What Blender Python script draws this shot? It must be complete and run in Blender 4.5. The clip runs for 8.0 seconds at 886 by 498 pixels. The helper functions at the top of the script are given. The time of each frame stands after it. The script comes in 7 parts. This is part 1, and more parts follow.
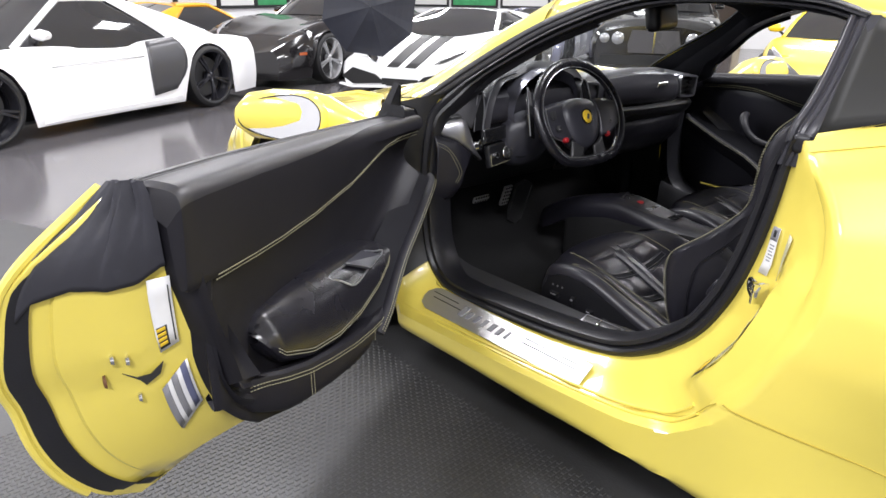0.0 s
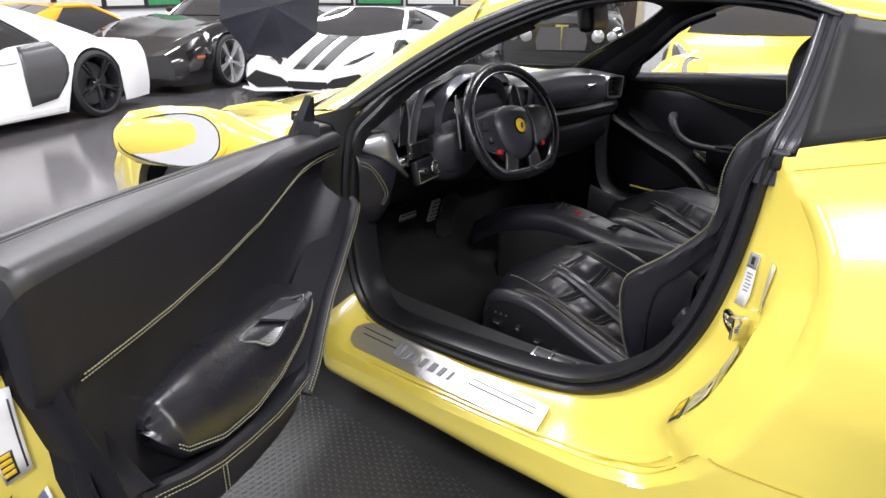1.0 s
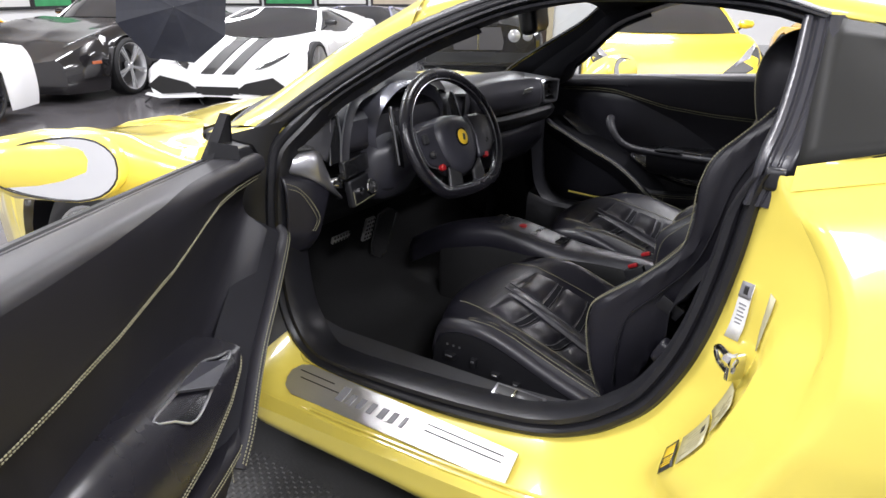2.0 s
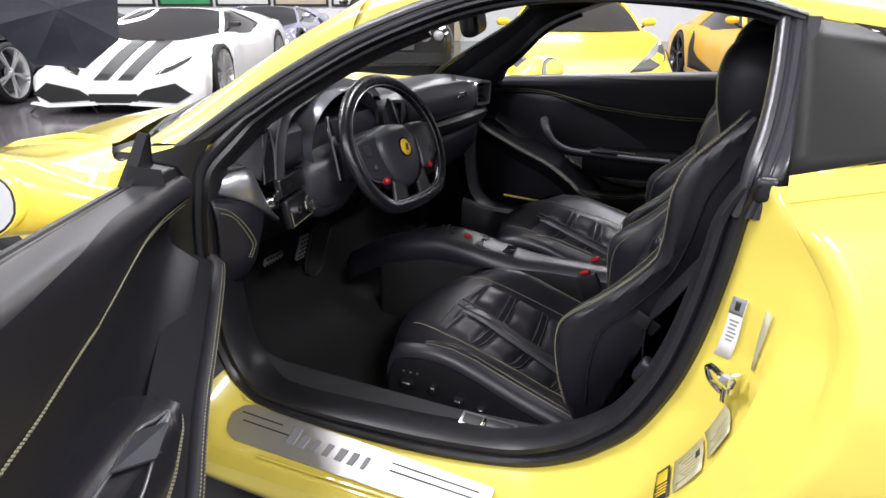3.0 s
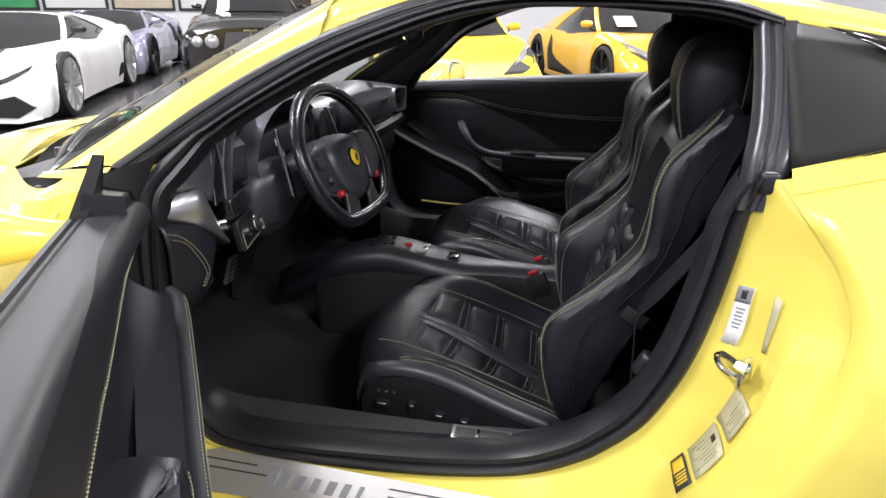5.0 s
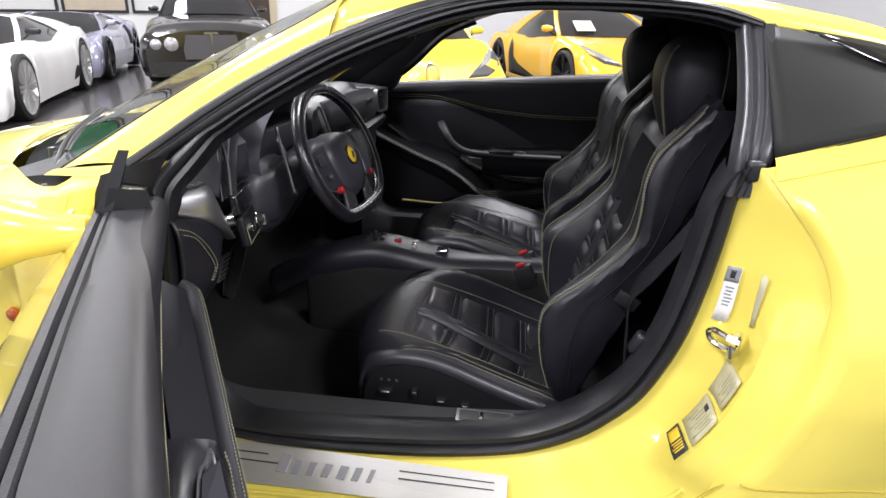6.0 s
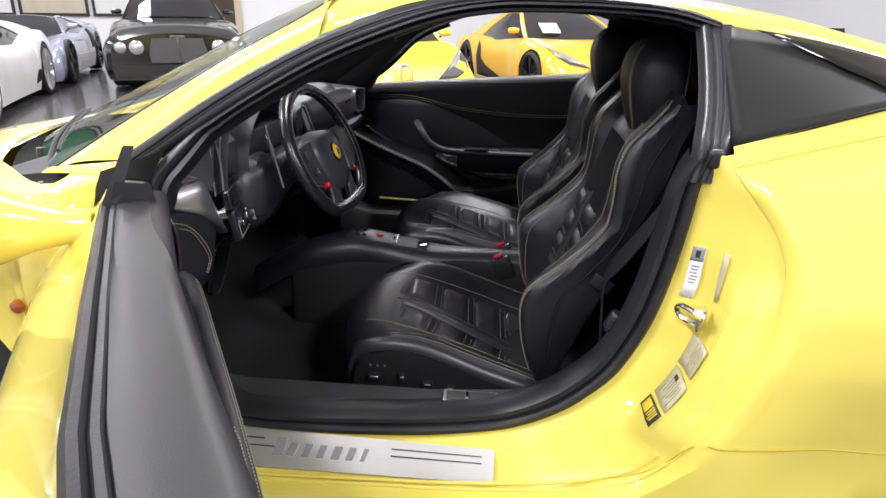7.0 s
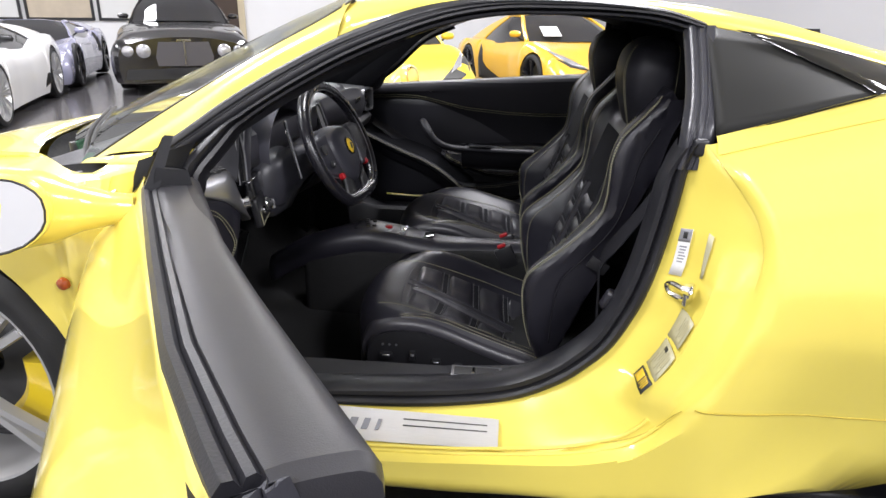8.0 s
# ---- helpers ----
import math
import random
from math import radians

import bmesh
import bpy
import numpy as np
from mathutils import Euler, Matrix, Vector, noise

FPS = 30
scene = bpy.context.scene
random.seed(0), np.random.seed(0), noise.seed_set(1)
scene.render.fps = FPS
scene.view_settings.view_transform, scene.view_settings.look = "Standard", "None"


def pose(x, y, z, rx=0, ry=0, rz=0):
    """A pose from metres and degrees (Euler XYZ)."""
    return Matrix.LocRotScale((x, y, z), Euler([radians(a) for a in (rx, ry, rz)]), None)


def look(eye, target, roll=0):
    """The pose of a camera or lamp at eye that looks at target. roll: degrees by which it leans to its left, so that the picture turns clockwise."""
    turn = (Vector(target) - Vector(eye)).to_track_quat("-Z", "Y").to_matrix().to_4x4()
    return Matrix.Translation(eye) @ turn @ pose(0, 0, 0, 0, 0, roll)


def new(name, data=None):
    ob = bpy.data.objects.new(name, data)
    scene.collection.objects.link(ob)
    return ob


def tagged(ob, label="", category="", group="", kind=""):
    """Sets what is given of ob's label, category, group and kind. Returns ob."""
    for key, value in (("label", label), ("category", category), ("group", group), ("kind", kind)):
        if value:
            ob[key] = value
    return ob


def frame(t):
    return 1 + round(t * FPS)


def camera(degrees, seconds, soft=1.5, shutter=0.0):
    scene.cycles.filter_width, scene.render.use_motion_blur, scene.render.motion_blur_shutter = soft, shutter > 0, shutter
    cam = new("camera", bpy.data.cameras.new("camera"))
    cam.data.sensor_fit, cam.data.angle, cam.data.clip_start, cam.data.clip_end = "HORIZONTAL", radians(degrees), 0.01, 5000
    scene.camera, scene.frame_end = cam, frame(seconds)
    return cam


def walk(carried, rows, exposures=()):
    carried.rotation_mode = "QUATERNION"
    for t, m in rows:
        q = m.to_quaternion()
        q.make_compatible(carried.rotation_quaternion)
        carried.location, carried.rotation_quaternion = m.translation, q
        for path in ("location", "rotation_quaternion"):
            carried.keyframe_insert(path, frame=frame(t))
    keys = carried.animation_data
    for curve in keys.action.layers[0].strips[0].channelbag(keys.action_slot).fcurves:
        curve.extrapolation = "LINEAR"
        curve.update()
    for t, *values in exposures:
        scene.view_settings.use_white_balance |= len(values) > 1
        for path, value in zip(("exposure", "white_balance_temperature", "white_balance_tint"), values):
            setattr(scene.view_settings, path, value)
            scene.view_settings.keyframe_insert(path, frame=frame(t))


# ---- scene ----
cam = camera(69.0, 8.0)
PATH = [
    (0, (-2.083, -0.810, 1.199), (-0.842, 0.575, 0.462), 0.59),
    (0.5, (-2.023, -0.705, 1.200), (-0.675, 0.575, 0.462), 0.53),
    (1, (-1.947, -0.617, 1.200), (-0.530, 0.583, 0.460), 0.29),
    (1.5, (-1.880, -0.539, 1.200), (-0.401, 0.583, 0.458), 0.15),
    (2, (-1.831, -0.457, 1.200), (-0.272, 0.552, 0.460), 0.19),
    (3.5, (-1.761, -0.261, 1.203), (-0.030, 0.408, 0.462), 0.03),
    (4, (-1.762, -0.197, 1.203), (0.011, 0.360, 0.465), 0.08),
    (4.5, (-1.775, -0.141, 1.202), (0.026, 0.326, 0.468), 0.24),
    (6, (-1.887, -0.016, 1.197), (-0.041, 0.259, 0.481), 0.87),
    (6.5, (-1.930, 0.001, 1.197), (-0.074, 0.217, 0.484), 0.95),
    (7, (-1.974, 0.007, 1.197), (-0.113, 0.189, 0.489), 0.84),
    (7.5, (-2.030, 0.012, 1.194), (-0.164, 0.184, 0.496), 0.83),
    (8, (-2.096, 0.010, 1.195), (-0.231, 0.197, 0.497), 0.74),
]
walk(cam, [(t, look(eye, target, roll)) for t, eye, target, roll in PATH])

# ---- world and light ----
world = bpy.data.worlds.new("world")
scene.world = world
world.use_nodes = True
world.node_tree.nodes["Background"].inputs["Color"].default_value = (0.9, 0.95, 1.0, 1)
world.node_tree.nodes["Background"].inputs["Strength"].default_value = 0.05
scene.view_settings.exposure = 0.27


# ---- materials ----
def mat(name, base, rough=0.5, metal=0.0, coat=0.0, bump=0.0, scale=200.0, vary=0.0, vscale=6.0, rvary=0.0, sheen=0.0, spec=0.5, flake=0.0, stretch=None):
    """A surface with two scales of variation: fine relief, and slow change of tone and gloss."""
    m = bpy.data.materials.new(name)
    m.use_nodes = True
    nt = m.node_tree
    b = nt.nodes["Principled BSDF"]
    b.inputs["Base Color"].default_value = (*base, 1)
    b.inputs["Roughness"].default_value = rough
    b.inputs["Metallic"].default_value = metal
    b.inputs["Specular IOR Level"].default_value = spec
    b.inputs["Coat Weight"].default_value = coat
    b.inputs["Coat Roughness"].default_value = 0.04
    b.inputs["Sheen Weight"].default_value = sheen
    tc = nt.nodes.new("ShaderNodeTexCoord")
    src = tc.outputs["Object"]
    if stretch:
        mp = nt.nodes.new("ShaderNodeMapping")
        mp.inputs["Scale"].default_value = stretch
        nt.links.new(src, mp.inputs["Vector"])
        src = mp.outputs["Vector"]
    if vary or rvary:
        n = nt.nodes.new("ShaderNodeTexNoise")
        n.inputs["Scale"].default_value = vscale
        n.inputs["Detail"].default_value = 6.0
        nt.links.new(src, n.inputs["Vector"])
        if vary:
            mix = nt.nodes.new("ShaderNodeMix")
            mix.data_type = "RGBA"
            mix.inputs["A"].default_value = (*[c * (1 - vary) for c in base], 1)
            mix.inputs["B"].default_value = (*[min(1, c * (1 + vary)) for c in base], 1)
            nt.links.new(n.outputs["Fac"], mix.inputs["Factor"])
            nt.links.new(mix.outputs["Result"], b.inputs["Base Color"])
        if rvary:
            mr = nt.nodes.new("ShaderNodeMapRange")
            mr.inputs["To Min"].default_value = max(0.02, rough - rvary)
            mr.inputs["To Max"].default_value = min(1, rough + rvary)
            nt.links.new(n.outputs["Fac"], mr.inputs["Value"])
            nt.links.new(mr.outputs["Result"], b.inputs["Roughness"])
    if bump:
        n2 = nt.nodes.new("ShaderNodeTexNoise")
        n2.inputs["Scale"].default_value = scale
        n2.inputs["Detail"].default_value = 3.0
        nt.links.new(src, n2.inputs["Vector"])
        bp = nt.nodes.new("ShaderNodeBump")
        bp.inputs["Strength"].default_value = bump
        bp.inputs["Distance"].default_value = 0.002
        nt.links.new(n2.outputs["Fac"], bp.inputs["Height"])
        nt.links.new(bp.outputs["Normal"], b.inputs["Normal"])
    return m


def glass_mat(name, tint, gloss=0.02):
    """Thin clear pane: lets light straight through, with a mirror gloss that grows at grazing angles."""
    m = bpy.data.materials.new(name)
    m.use_nodes = True
    nt = m.node_tree
    nt.nodes.remove(nt.nodes["Principled BSDF"])
    out = nt.nodes["Material Output"]
    tr = nt.nodes.new("ShaderNodeBsdfTransparent")
    tr.inputs["Color"].default_value = (*tint, 1)
    gl = nt.nodes.new("ShaderNodeBsdfGlossy")
    gl.inputs["Roughness"].default_value = gloss
    lw = nt.nodes.new("ShaderNodeLayerWeight")
    lw.inputs["Blend"].default_value = 0.5
    pw = nt.nodes.new("ShaderNodeMath")
    pw.operation = "POWER"
    pw.inputs[1].default_value = 4.0
    nt.links.new(lw.outputs["Facing"], pw.inputs[0])
    fr = nt.nodes.new("ShaderNodeMath")
    fr.operation = "MULTIPLY_ADD"
    fr.inputs[1].default_value = 0.55
    fr.inputs[2].default_value = 0.05
    nt.links.new(pw.outputs[0], fr.inputs[0])
    mx = nt.nodes.new("ShaderNodeMixShader")
    nt.links.new(fr.outputs[0], mx.inputs["Fac"])
    nt.links.new(tr.outputs["BSDF"], mx.inputs[1])
    nt.links.new(gl.outputs["BSDF"], mx.inputs[2])
    nt.links.new(mx.outputs["Shader"], out.inputs["Surface"])
    return m


YELLOW = mat("yellow_paint", (0.80, 0.662, 0.122), 0.28, 0.0, 1.0, 0.02, 900, 0.03, 2.0)
LEATHER = mat("black_leather", (0.0125, 0.012, 0.0175), 0.39, 0, 0, 0.14, 700, 0.3, 5, 0.07, spec=0.55)
LEATHER_GREY = mat("charcoal_leather", (0.027, 0.026, 0.032), 0.36, 0, 0, 0.12, 900, 0.15, 5, 0.05, spec=0.6)
WHEEL_HIDE = mat("wheel_leather", (0.011, 0.0105, 0.014), 0.27, 0, 0, 0.06, 900, 0.2, 8, 0.05)
HUB = mat("hub_plastic", (0.034, 0.034, 0.043), 0.38, 0, 0, 0.10, 700, 0.15, 8, 0.05)
# door leather, lighter and glossier copy for the top that catches the ceiling light
LIT_HIDE = mat("top_leather_lit", (0.015, 0.0145, 0.018), 0.42, 0, 0, 0.14, 900, 0.25, 5, 0.05, spec=0.6)
SUEDE = mat("black_suede", (0.012, 0.012, 0.015), 0.9, 0, 0, 0.4, 900, 0.3, 9, 0, 0.0, 0.2)
CARPET = mat("black_carpet", (0.0055, 0.0055, 0.006), 0.95, 0, 0, 0.8, 700, 0.4, 40)
RUBBER = mat("black_rubber", (0.013, 0.013, 0.016), 0.4, 0, 0, 0.2, 300, 0.2, 12, 0.08)
PLASTIC = mat("black_plastic", (0.011, 0.011, 0.013), 0.4, 0, 0, 0.15, 500, 0.2, 10)
SATIN = mat("satin_graphite", (0.05, 0.05, 0.052), 0.35, 0.3, 0, 0.1, 500, 0.1, 10)
CHANNEL = mat("channel_rubber", (0.035, 0.035, 0.042), 0.30, 0.0, 0, 0.1, 300, 0.15, 12)
CARBON = mat("glossy_black", (0.01, 0.01, 0.011), 0.12, 0, 0.6)
ALU = mat("brushed_aluminium", (0.78, 0.77, 0.77), 0.38, 0.85, 0, 0.25, 60, 0.08, 30, 0.08, stretch=(30, 1, 30))
CHROME = mat("chrome", (0.8, 0.8, 0.8), 0.12, 1.0, 0, 0, 1, 0.05, 20)
SILVER = mat("silver_trim", (0.36, 0.36, 0.38), 0.30, 0.85, 0, 0.05, 300, 0.06, 8)
STITCH = mat("yellow_thread", (0.25, 0.235, 0.155), 0.8, 0, 0, 0.5, 900)
mat_grey = mat("grey_thread", (0.16, 0.16, 0.17), 0.7)
# the same door leather, darkened for the faces turned from the light
SHADED_HIDE = mat("face_leather_shaded", (0.0095, 0.009, 0.0125), 0.52, 0, 0, 0.14, 800, 0.3, 5, 0.06, spec=0.33)
HEAD_HIDE = mat("matte_leather", (0.014, 0.0135, 0.0185), 0.58, 0, 0, 0.2, 700, 0.25, 6, 0.05, spec=0.4)
FELT = mat("sill_lining", (0.026, 0.026, 0.029), 0.62, 0, 0, 0.5, 500, 0.25, 12)
RED = mat("red_plastic", (0.35, 0.01, 0.015), 0.35)
AMBER = mat("amber_lens", (0.36, 0.07, 0.01), 0.15, 0, 0.5)
STICKER = mat("white_sticker", (0.8, 0.8, 0.8), 0.4, 0, 0, 0.05, 200, 0.04, 60)
GREY_STICKER = mat("clear_sticker", (0.46, 0.43, 0.28), 0.4, 0, 0, 0.05, 200, 0.08, 60)
INK = mat("black_ink", (0.03, 0.03, 0.03), 0.5)
SEAM = mat("shadow_gap", (.46, .34, .04), .6)
INK_OLIVE = mat("olive_print", (.33, .30, .18), .5)
INK_GREY = mat("grey_ink", (0.25, 0.25, 0.27), 0.5)
INK_BLUE = mat("blue_grey_ink", (0.12, 0.13, 0.22), 0.5)
INK_YELLOW = mat("yellow_ink", (0.75, 0.5, 0.03), 0.5)
GLASS = glass_mat("clear_glass", (0.86, 0.89, 0.88))
TINT = mat("tinted_glass", (0.020, 0.020, 0.019), 0.5, 0, 0.0, 0, 1, 0.1, 3, spec=0.15)
MIRROR = mat("mirror_glass", (0.9, 0.9, 0.9), 0.02, 1.0)
TYRE = mat("tyre_rubber", (0.010, 0.010, 0.011), 0.6, 0, 0, 0.3, 200, 0.25, 20)
RIM = mat("silver_wheel", (0.62, 0.62, 0.63), 0.32, 0.7, 0.2, 0, 1, 0.06, 10)
RIM_BLACK = mat("black_wheel", (0.02, 0.02, 0.025), 0.22, 0.3, 0.4)
CALIPER = mat("yellow_caliper", (0.75, 0.55, 0.02), 0.35, 0, 0.3)


# ---- shape helpers ----
def crv(pts, n, closed=False):
    """n points along a smooth curve through pts, evenly by length."""
    p = [Vector(q) for q in pts]
    k = len(p)
    fine = []
    for i in range(k if closed else k - 1):
        a = p[(i - 1) % k] if closed or i > 0 else p[0] * 2 - p[1]
        b, c = p[i], p[(i + 1) % k]
        d = p[(i + 2) % k] if closed or i + 2 < k else c * 2 - b
        for j in range(10):
            t = j / 10
            fine.append(0.5 * ((2 * b) + (c - a) * t + (2 * a - 5 * b + 4 * c - d) * t * t + (3 * b - a - 3 * c + d) * t ** 3))
    fine.append(p[0].copy() if closed else p[-1].copy())
    acc = [0.0]
    for a, b in zip(fine, fine[1:]):
        acc.append(acc[-1] + (b - a).length)
    out, j = [], 0
    for i in range(n):
        want = acc[-1] * i / (n if closed else n - 1)
        while j < len(acc) - 2 and acc[j + 1] < want:
            j += 1
        span = acc[j + 1] - acc[j]
        out.append(fine[j].lerp(fine[j + 1], (want - acc[j]) / span if span > 1e-9 else 0))
    return out


def lerp_at(x, xs, ys):
    return float(np.interp(x, xs, ys))


def smooth01(a, b, x):
    t = min(1.0, max(0.0, (x - a) / (b - a)))
    return t * t * (3 - 2 * t)


def flat(verts, faces):
    me = bpy.data.meshes.new("m")
    me.from_pydata([tuple(v) for v in verts], [], faces)
    return me


def part(name, data, material, parent=None, label="", m=None, thick=0.0, smooth=True, bevel=0.0):
    """Links a mesh or bmesh as one object under a thing or part."""
    if isinstance(data, bmesh.types.BMesh):
        bm, data = data, bpy.data.meshes.new(name)
        bm.to_mesh(data)
        bm.free()
    data.name = name
    if not data.materials:
        data.materials.append(material)
    for f in data.polygons:
        f.use_smooth = smooth
    if smooth:
        data.set_sharp_from_angle(angle=radians(38))
    ob = new(name, data)
    if parent:
        ob.parent = parent
    if m:
        ob.matrix_local = m
    if thick:
        md = ob.modifiers.new("thickness", "SOLIDIFY")
        md.thickness, md.offset = abs(thick), -1 if thick > 0 else 1
    if bevel:
        md = ob.modifiers.new("edge", "BEVEL")
        md.width, md.segments, md.limit_method = bevel, 2, "ANGLE"
    return tagged(ob, label)


def thing(name, label, category, m=None, group="", kind=""):
    ob = new(name)
    ob.empty_display_size = 0.1
    if m:
        ob.matrix_world = m
    return tagged(ob, label, category, group, kind)


def grid(rows, wrap=False, caps=False):
    """A sheet through rows of points."""
    n, verts, faces = len(rows[0]), [], []
    for r in rows:
        verts += list(r)
    for i in range(len(rows) - 1):
        for j in range(n if wrap else n - 1):
            k = (j + 1) % n
            faces.append((i * n + j, i * n + k, (i + 1) * n + k, (i + 1) * n + j))
    if caps:
        faces.append(tuple(range(n)))
        faces.append(tuple((len(rows) - 1) * n + j for j in reversed(range(n))))
    return flat(verts, faces)


def loft(curves, nu, nv, wrap=False, caps=False):
    rows = [crv(c, nu, wrap) for c in curves]
    cols = [crv([r[j] for r in rows], nv) for j in range(nu)]
    return grid([[cols[j][i] for j in range(nu)] for i in range(nv)], wrap, caps)


def sweep(path, profile, closed=False, up=None, caps=True):
    """Sweeps a closed 2D profile (or a radius) along a path."""
    if not isinstance(profile, (list, tuple)):
        r = profile
        profile = [(r * math.cos(a * math.tau / 8), r * math.sin(a * math.tau / 8)) for a in range(8)]
    pts = [Vector(p) for p in path]
    n = len(pts)
    rows, ref = [], Vector(up) if up else None
    for i, p in enumerate(pts):
        a = pts[i - 1] if closed or i else pts[0]
        b = pts[(i + 1) % n] if closed or i < n - 1 else pts[-1]
        t = (b - a).normalized()
        if up:
            ref = Vector(up)
        elif ref is None:
            ref = Vector((0, 0, 1)) if abs(t.z) < 0.9 else Vector((1, 0, 0))
        side = t.cross(ref)
        if side.length < 1e-6:
            side = Vector((1, 0, 0))
        side.normalize()
        nor = side.cross(t).normalized()
        if not up:
            ref = nor
        rows.append([p + side * x + nor * y for x, y in profile])
    if closed:
        rows.append(rows[0])
    return grid(rows, True, caps and not closed)


def stitches(path, r, dash=.0046, gap=.0018):
    """Thread that shows as a row of short stitches along a path."""
    pts = [Vector(p) for p in path]
    acc = [0.0]
    for a, b in zip(pts, pts[1:]):
        acc.append(acc[-1] + (b - a).length)
    verts, faces, j, d = [], [], 0, 0.0

    def at(w):
        k = min(max(int(np.searchsorted(acc, w)) - 1, 0), len(pts) - 2)
        return pts[k].lerp(pts[k + 1], (w - acc[k]) / max(acc[k + 1] - acc[k], 1e-9))
    while d + dash < acc[-1]:
        a, b = at(d), at(d + dash)
        t = (b - a).normalized()
        e = t.orthogonal().normalized()
        f = t.cross(e)
        n = len(verts)
        for c, g in ((a, .5), (a.lerp(b, .2), 1.0), (a.lerp(b, .8), 1.0), (b, .5)):
            verts += [c + (e * math.cos(q) + f * math.sin(q)) * r * g for q in (.4, 1.66, 2.91, 4.17, 5.43)]
        for i in range(3):
            faces += [(n + i * 5 + k, n + i * 5 + (k + 1) % 5, n + i * 5 + 5 + (k + 1) % 5, n + i * 5 + 5 + k) for k in range(5)]
        d += dash + gap
    return flat(verts, faces)


def rbox(sx, sy, sz, bevel=0.01, seg=3, m=None, taper=None):
    bm = bmesh.new()
    bmesh.ops.create_cube(bm, size=1)
    for v in bm.verts:
        k = 1.0
        if taper and v.co.z > 0:
            k = taper
        v.co = Vector((v.co.x * sx * k, v.co.y * sy * k, v.co.z * sz))
    if bevel:
        bmesh.ops.bevel(bm, geom=bm.edges[:], offset=bevel, segments=seg, affect="EDGES", profile=0.6)
    if m:
        bm.transform(m)
    return bm


def lathe(profile, n=32, m=None):
    """Turns (radius, height) pairs about z."""
    rows = [[Vector((r * math.cos(math.tau * j / n), r * math.sin(math.tau * j / n), z)) for j in range(n)] for r, z in profile]
    me = grid(rows, True)
    if m:
        me.transform(m)
    return me


def joined(*meshes):
    bm = bmesh.new()
    for me in meshes:
        if isinstance(me, bmesh.types.BMesh):
            t = bpy.data.meshes.new("t")
            me.to_mesh(t)
            me.free()
            me = t
        bm.from_mesh(me)
    return bm


def outline(pts, thick, m=None):
    """A flat plate of that outline (x, z pairs) with thickness along y."""
    n = len(pts)
    verts = [(x, 0, z) for x, z in pts] + [(x, thick, z) for x, z in pts]
    faces = [tuple(range(n)), tuple(reversed(range(n, 2 * n)))] + [(i, (i + 1) % n, n + (i + 1) % n, n + i) for i in range(n)]
    me = flat(verts, faces)
    if m:
        me.transform(m)
    return me


def prism(pts0, pts1):
    """A block between two outlines of the same number of corners."""
    n = len(pts0)
    return flat([Vector(p) for p in pts0] + [Vector(p) for p in pts1], [tuple(range(n)), tuple(reversed(range(n, 2 * n)))] + [(i, (i + 1) % n, n + (i + 1) % n, n + i) for i in range(n)])


def mirrored(pts):
    return [Vector((-p[0], p[1], p[2])) for p in pts]

# ---- the yellow sports car: body ----
car = thing("sports_car", "yellow two-seat sports car with its driver door wide open", "car")

SR = [(-.793, -.362, .955), (-.779, -.352, .905), (-.777, -.342, .817), (-.778, -.327, .725), (-.781, -.307, .639), (-.783, -.278, .56), (-.787, -.23, .476), (-.79, -.145, .395)]
SS = [(-.79, -.145, .395), (-.782, -.03, .334), (-.795, .149, .310), (-.806, .345, .305), (-.806, .53, .305), (-.80, .62, .312)]
SF = [(-.80, .62, .312), (-.79, .69, .35), (-.787, .725, .42), (-.785, .742, .52), (-.783, .75, .62), (-.778, .745, .74), (-.765, .732, .84), (-.742, .712, .895)]
RR = [(-.803, -.378, .953), (-.841, -.413, .907), (-.877, -.459, .85), (-.904, -.482, .799), (-.924, -.492, .736), (-.941, -.493, .658), (-.951, -.474, .595), (-.953, -.441, .511), (-.95, -.385, .441), (-.943, -.33, .37), (-.937, -.28, .325)]
RS = [(-.937, -.28, .325), (-.932, -.144, .29), (-.93, .1, .27), (-.926, .239, .263), (-.922, .45, .253), (-.918, .66, .245)]
RF = [(-.918, .66, .245), (-.925, .74, .27), (-.94, .80, .42), (-.945, .83, .6), (-.935, .84, .75), (-.89, .83, .86)]
N1, N2, N3 = 34, 30, 20
S = crv(SR, N1)[:-1] + crv(SS, N2)[:-1] + crv(SF, N3)
R = crv(RR, N1)[:-1] + crv(RS, N2)[:-1] + crv(RF, N3)
ROOF_C = [(-.752, .79, .852), (-.70, .655, .945), (-.668, .52, 1.03), (-.65, .39, 1.10), (-.638, .262, 1.152), (-.628, .145, 1.188), (-.62, .03, 1.205), (-.617, -.085, 1.206), (-.62, -.19, 1.203), (-.627, -.30, 1.193), (-.637, -.385, 1.170)]
EDGE = [(-.745, .80, .890), (-.72, .72, .943), (-.695, .655, .990), (-.675, .58, 1.037), (-.662, .52, 1.071), (-.652, .45, 1.107), (-.645, .39, 1.134), (-.638, .32, 1.160), (-.633, .262, 1.180), (-.628, .20, 1.197), (-.625, .12, 1.210), (-.62, .03, 1.216), (-.617, -.085, 1.216), (-.62, -.19, 1.210), (-.627, -.30, 1.197), (-.637, -.385, 1.172)]
ROOF_B = [(-.637, -.385, 1.170), (-.645, -.563, 1.142), (-.66, -.762, 1.094), (-.67, -.95, 1.04)]
SCREEN = [(-.705, 1.0, .842), (-.632, .86, .938), (-.602, .61, 1.082), (-.572, .455, 1.164), (-.548, .375, 1.212)]


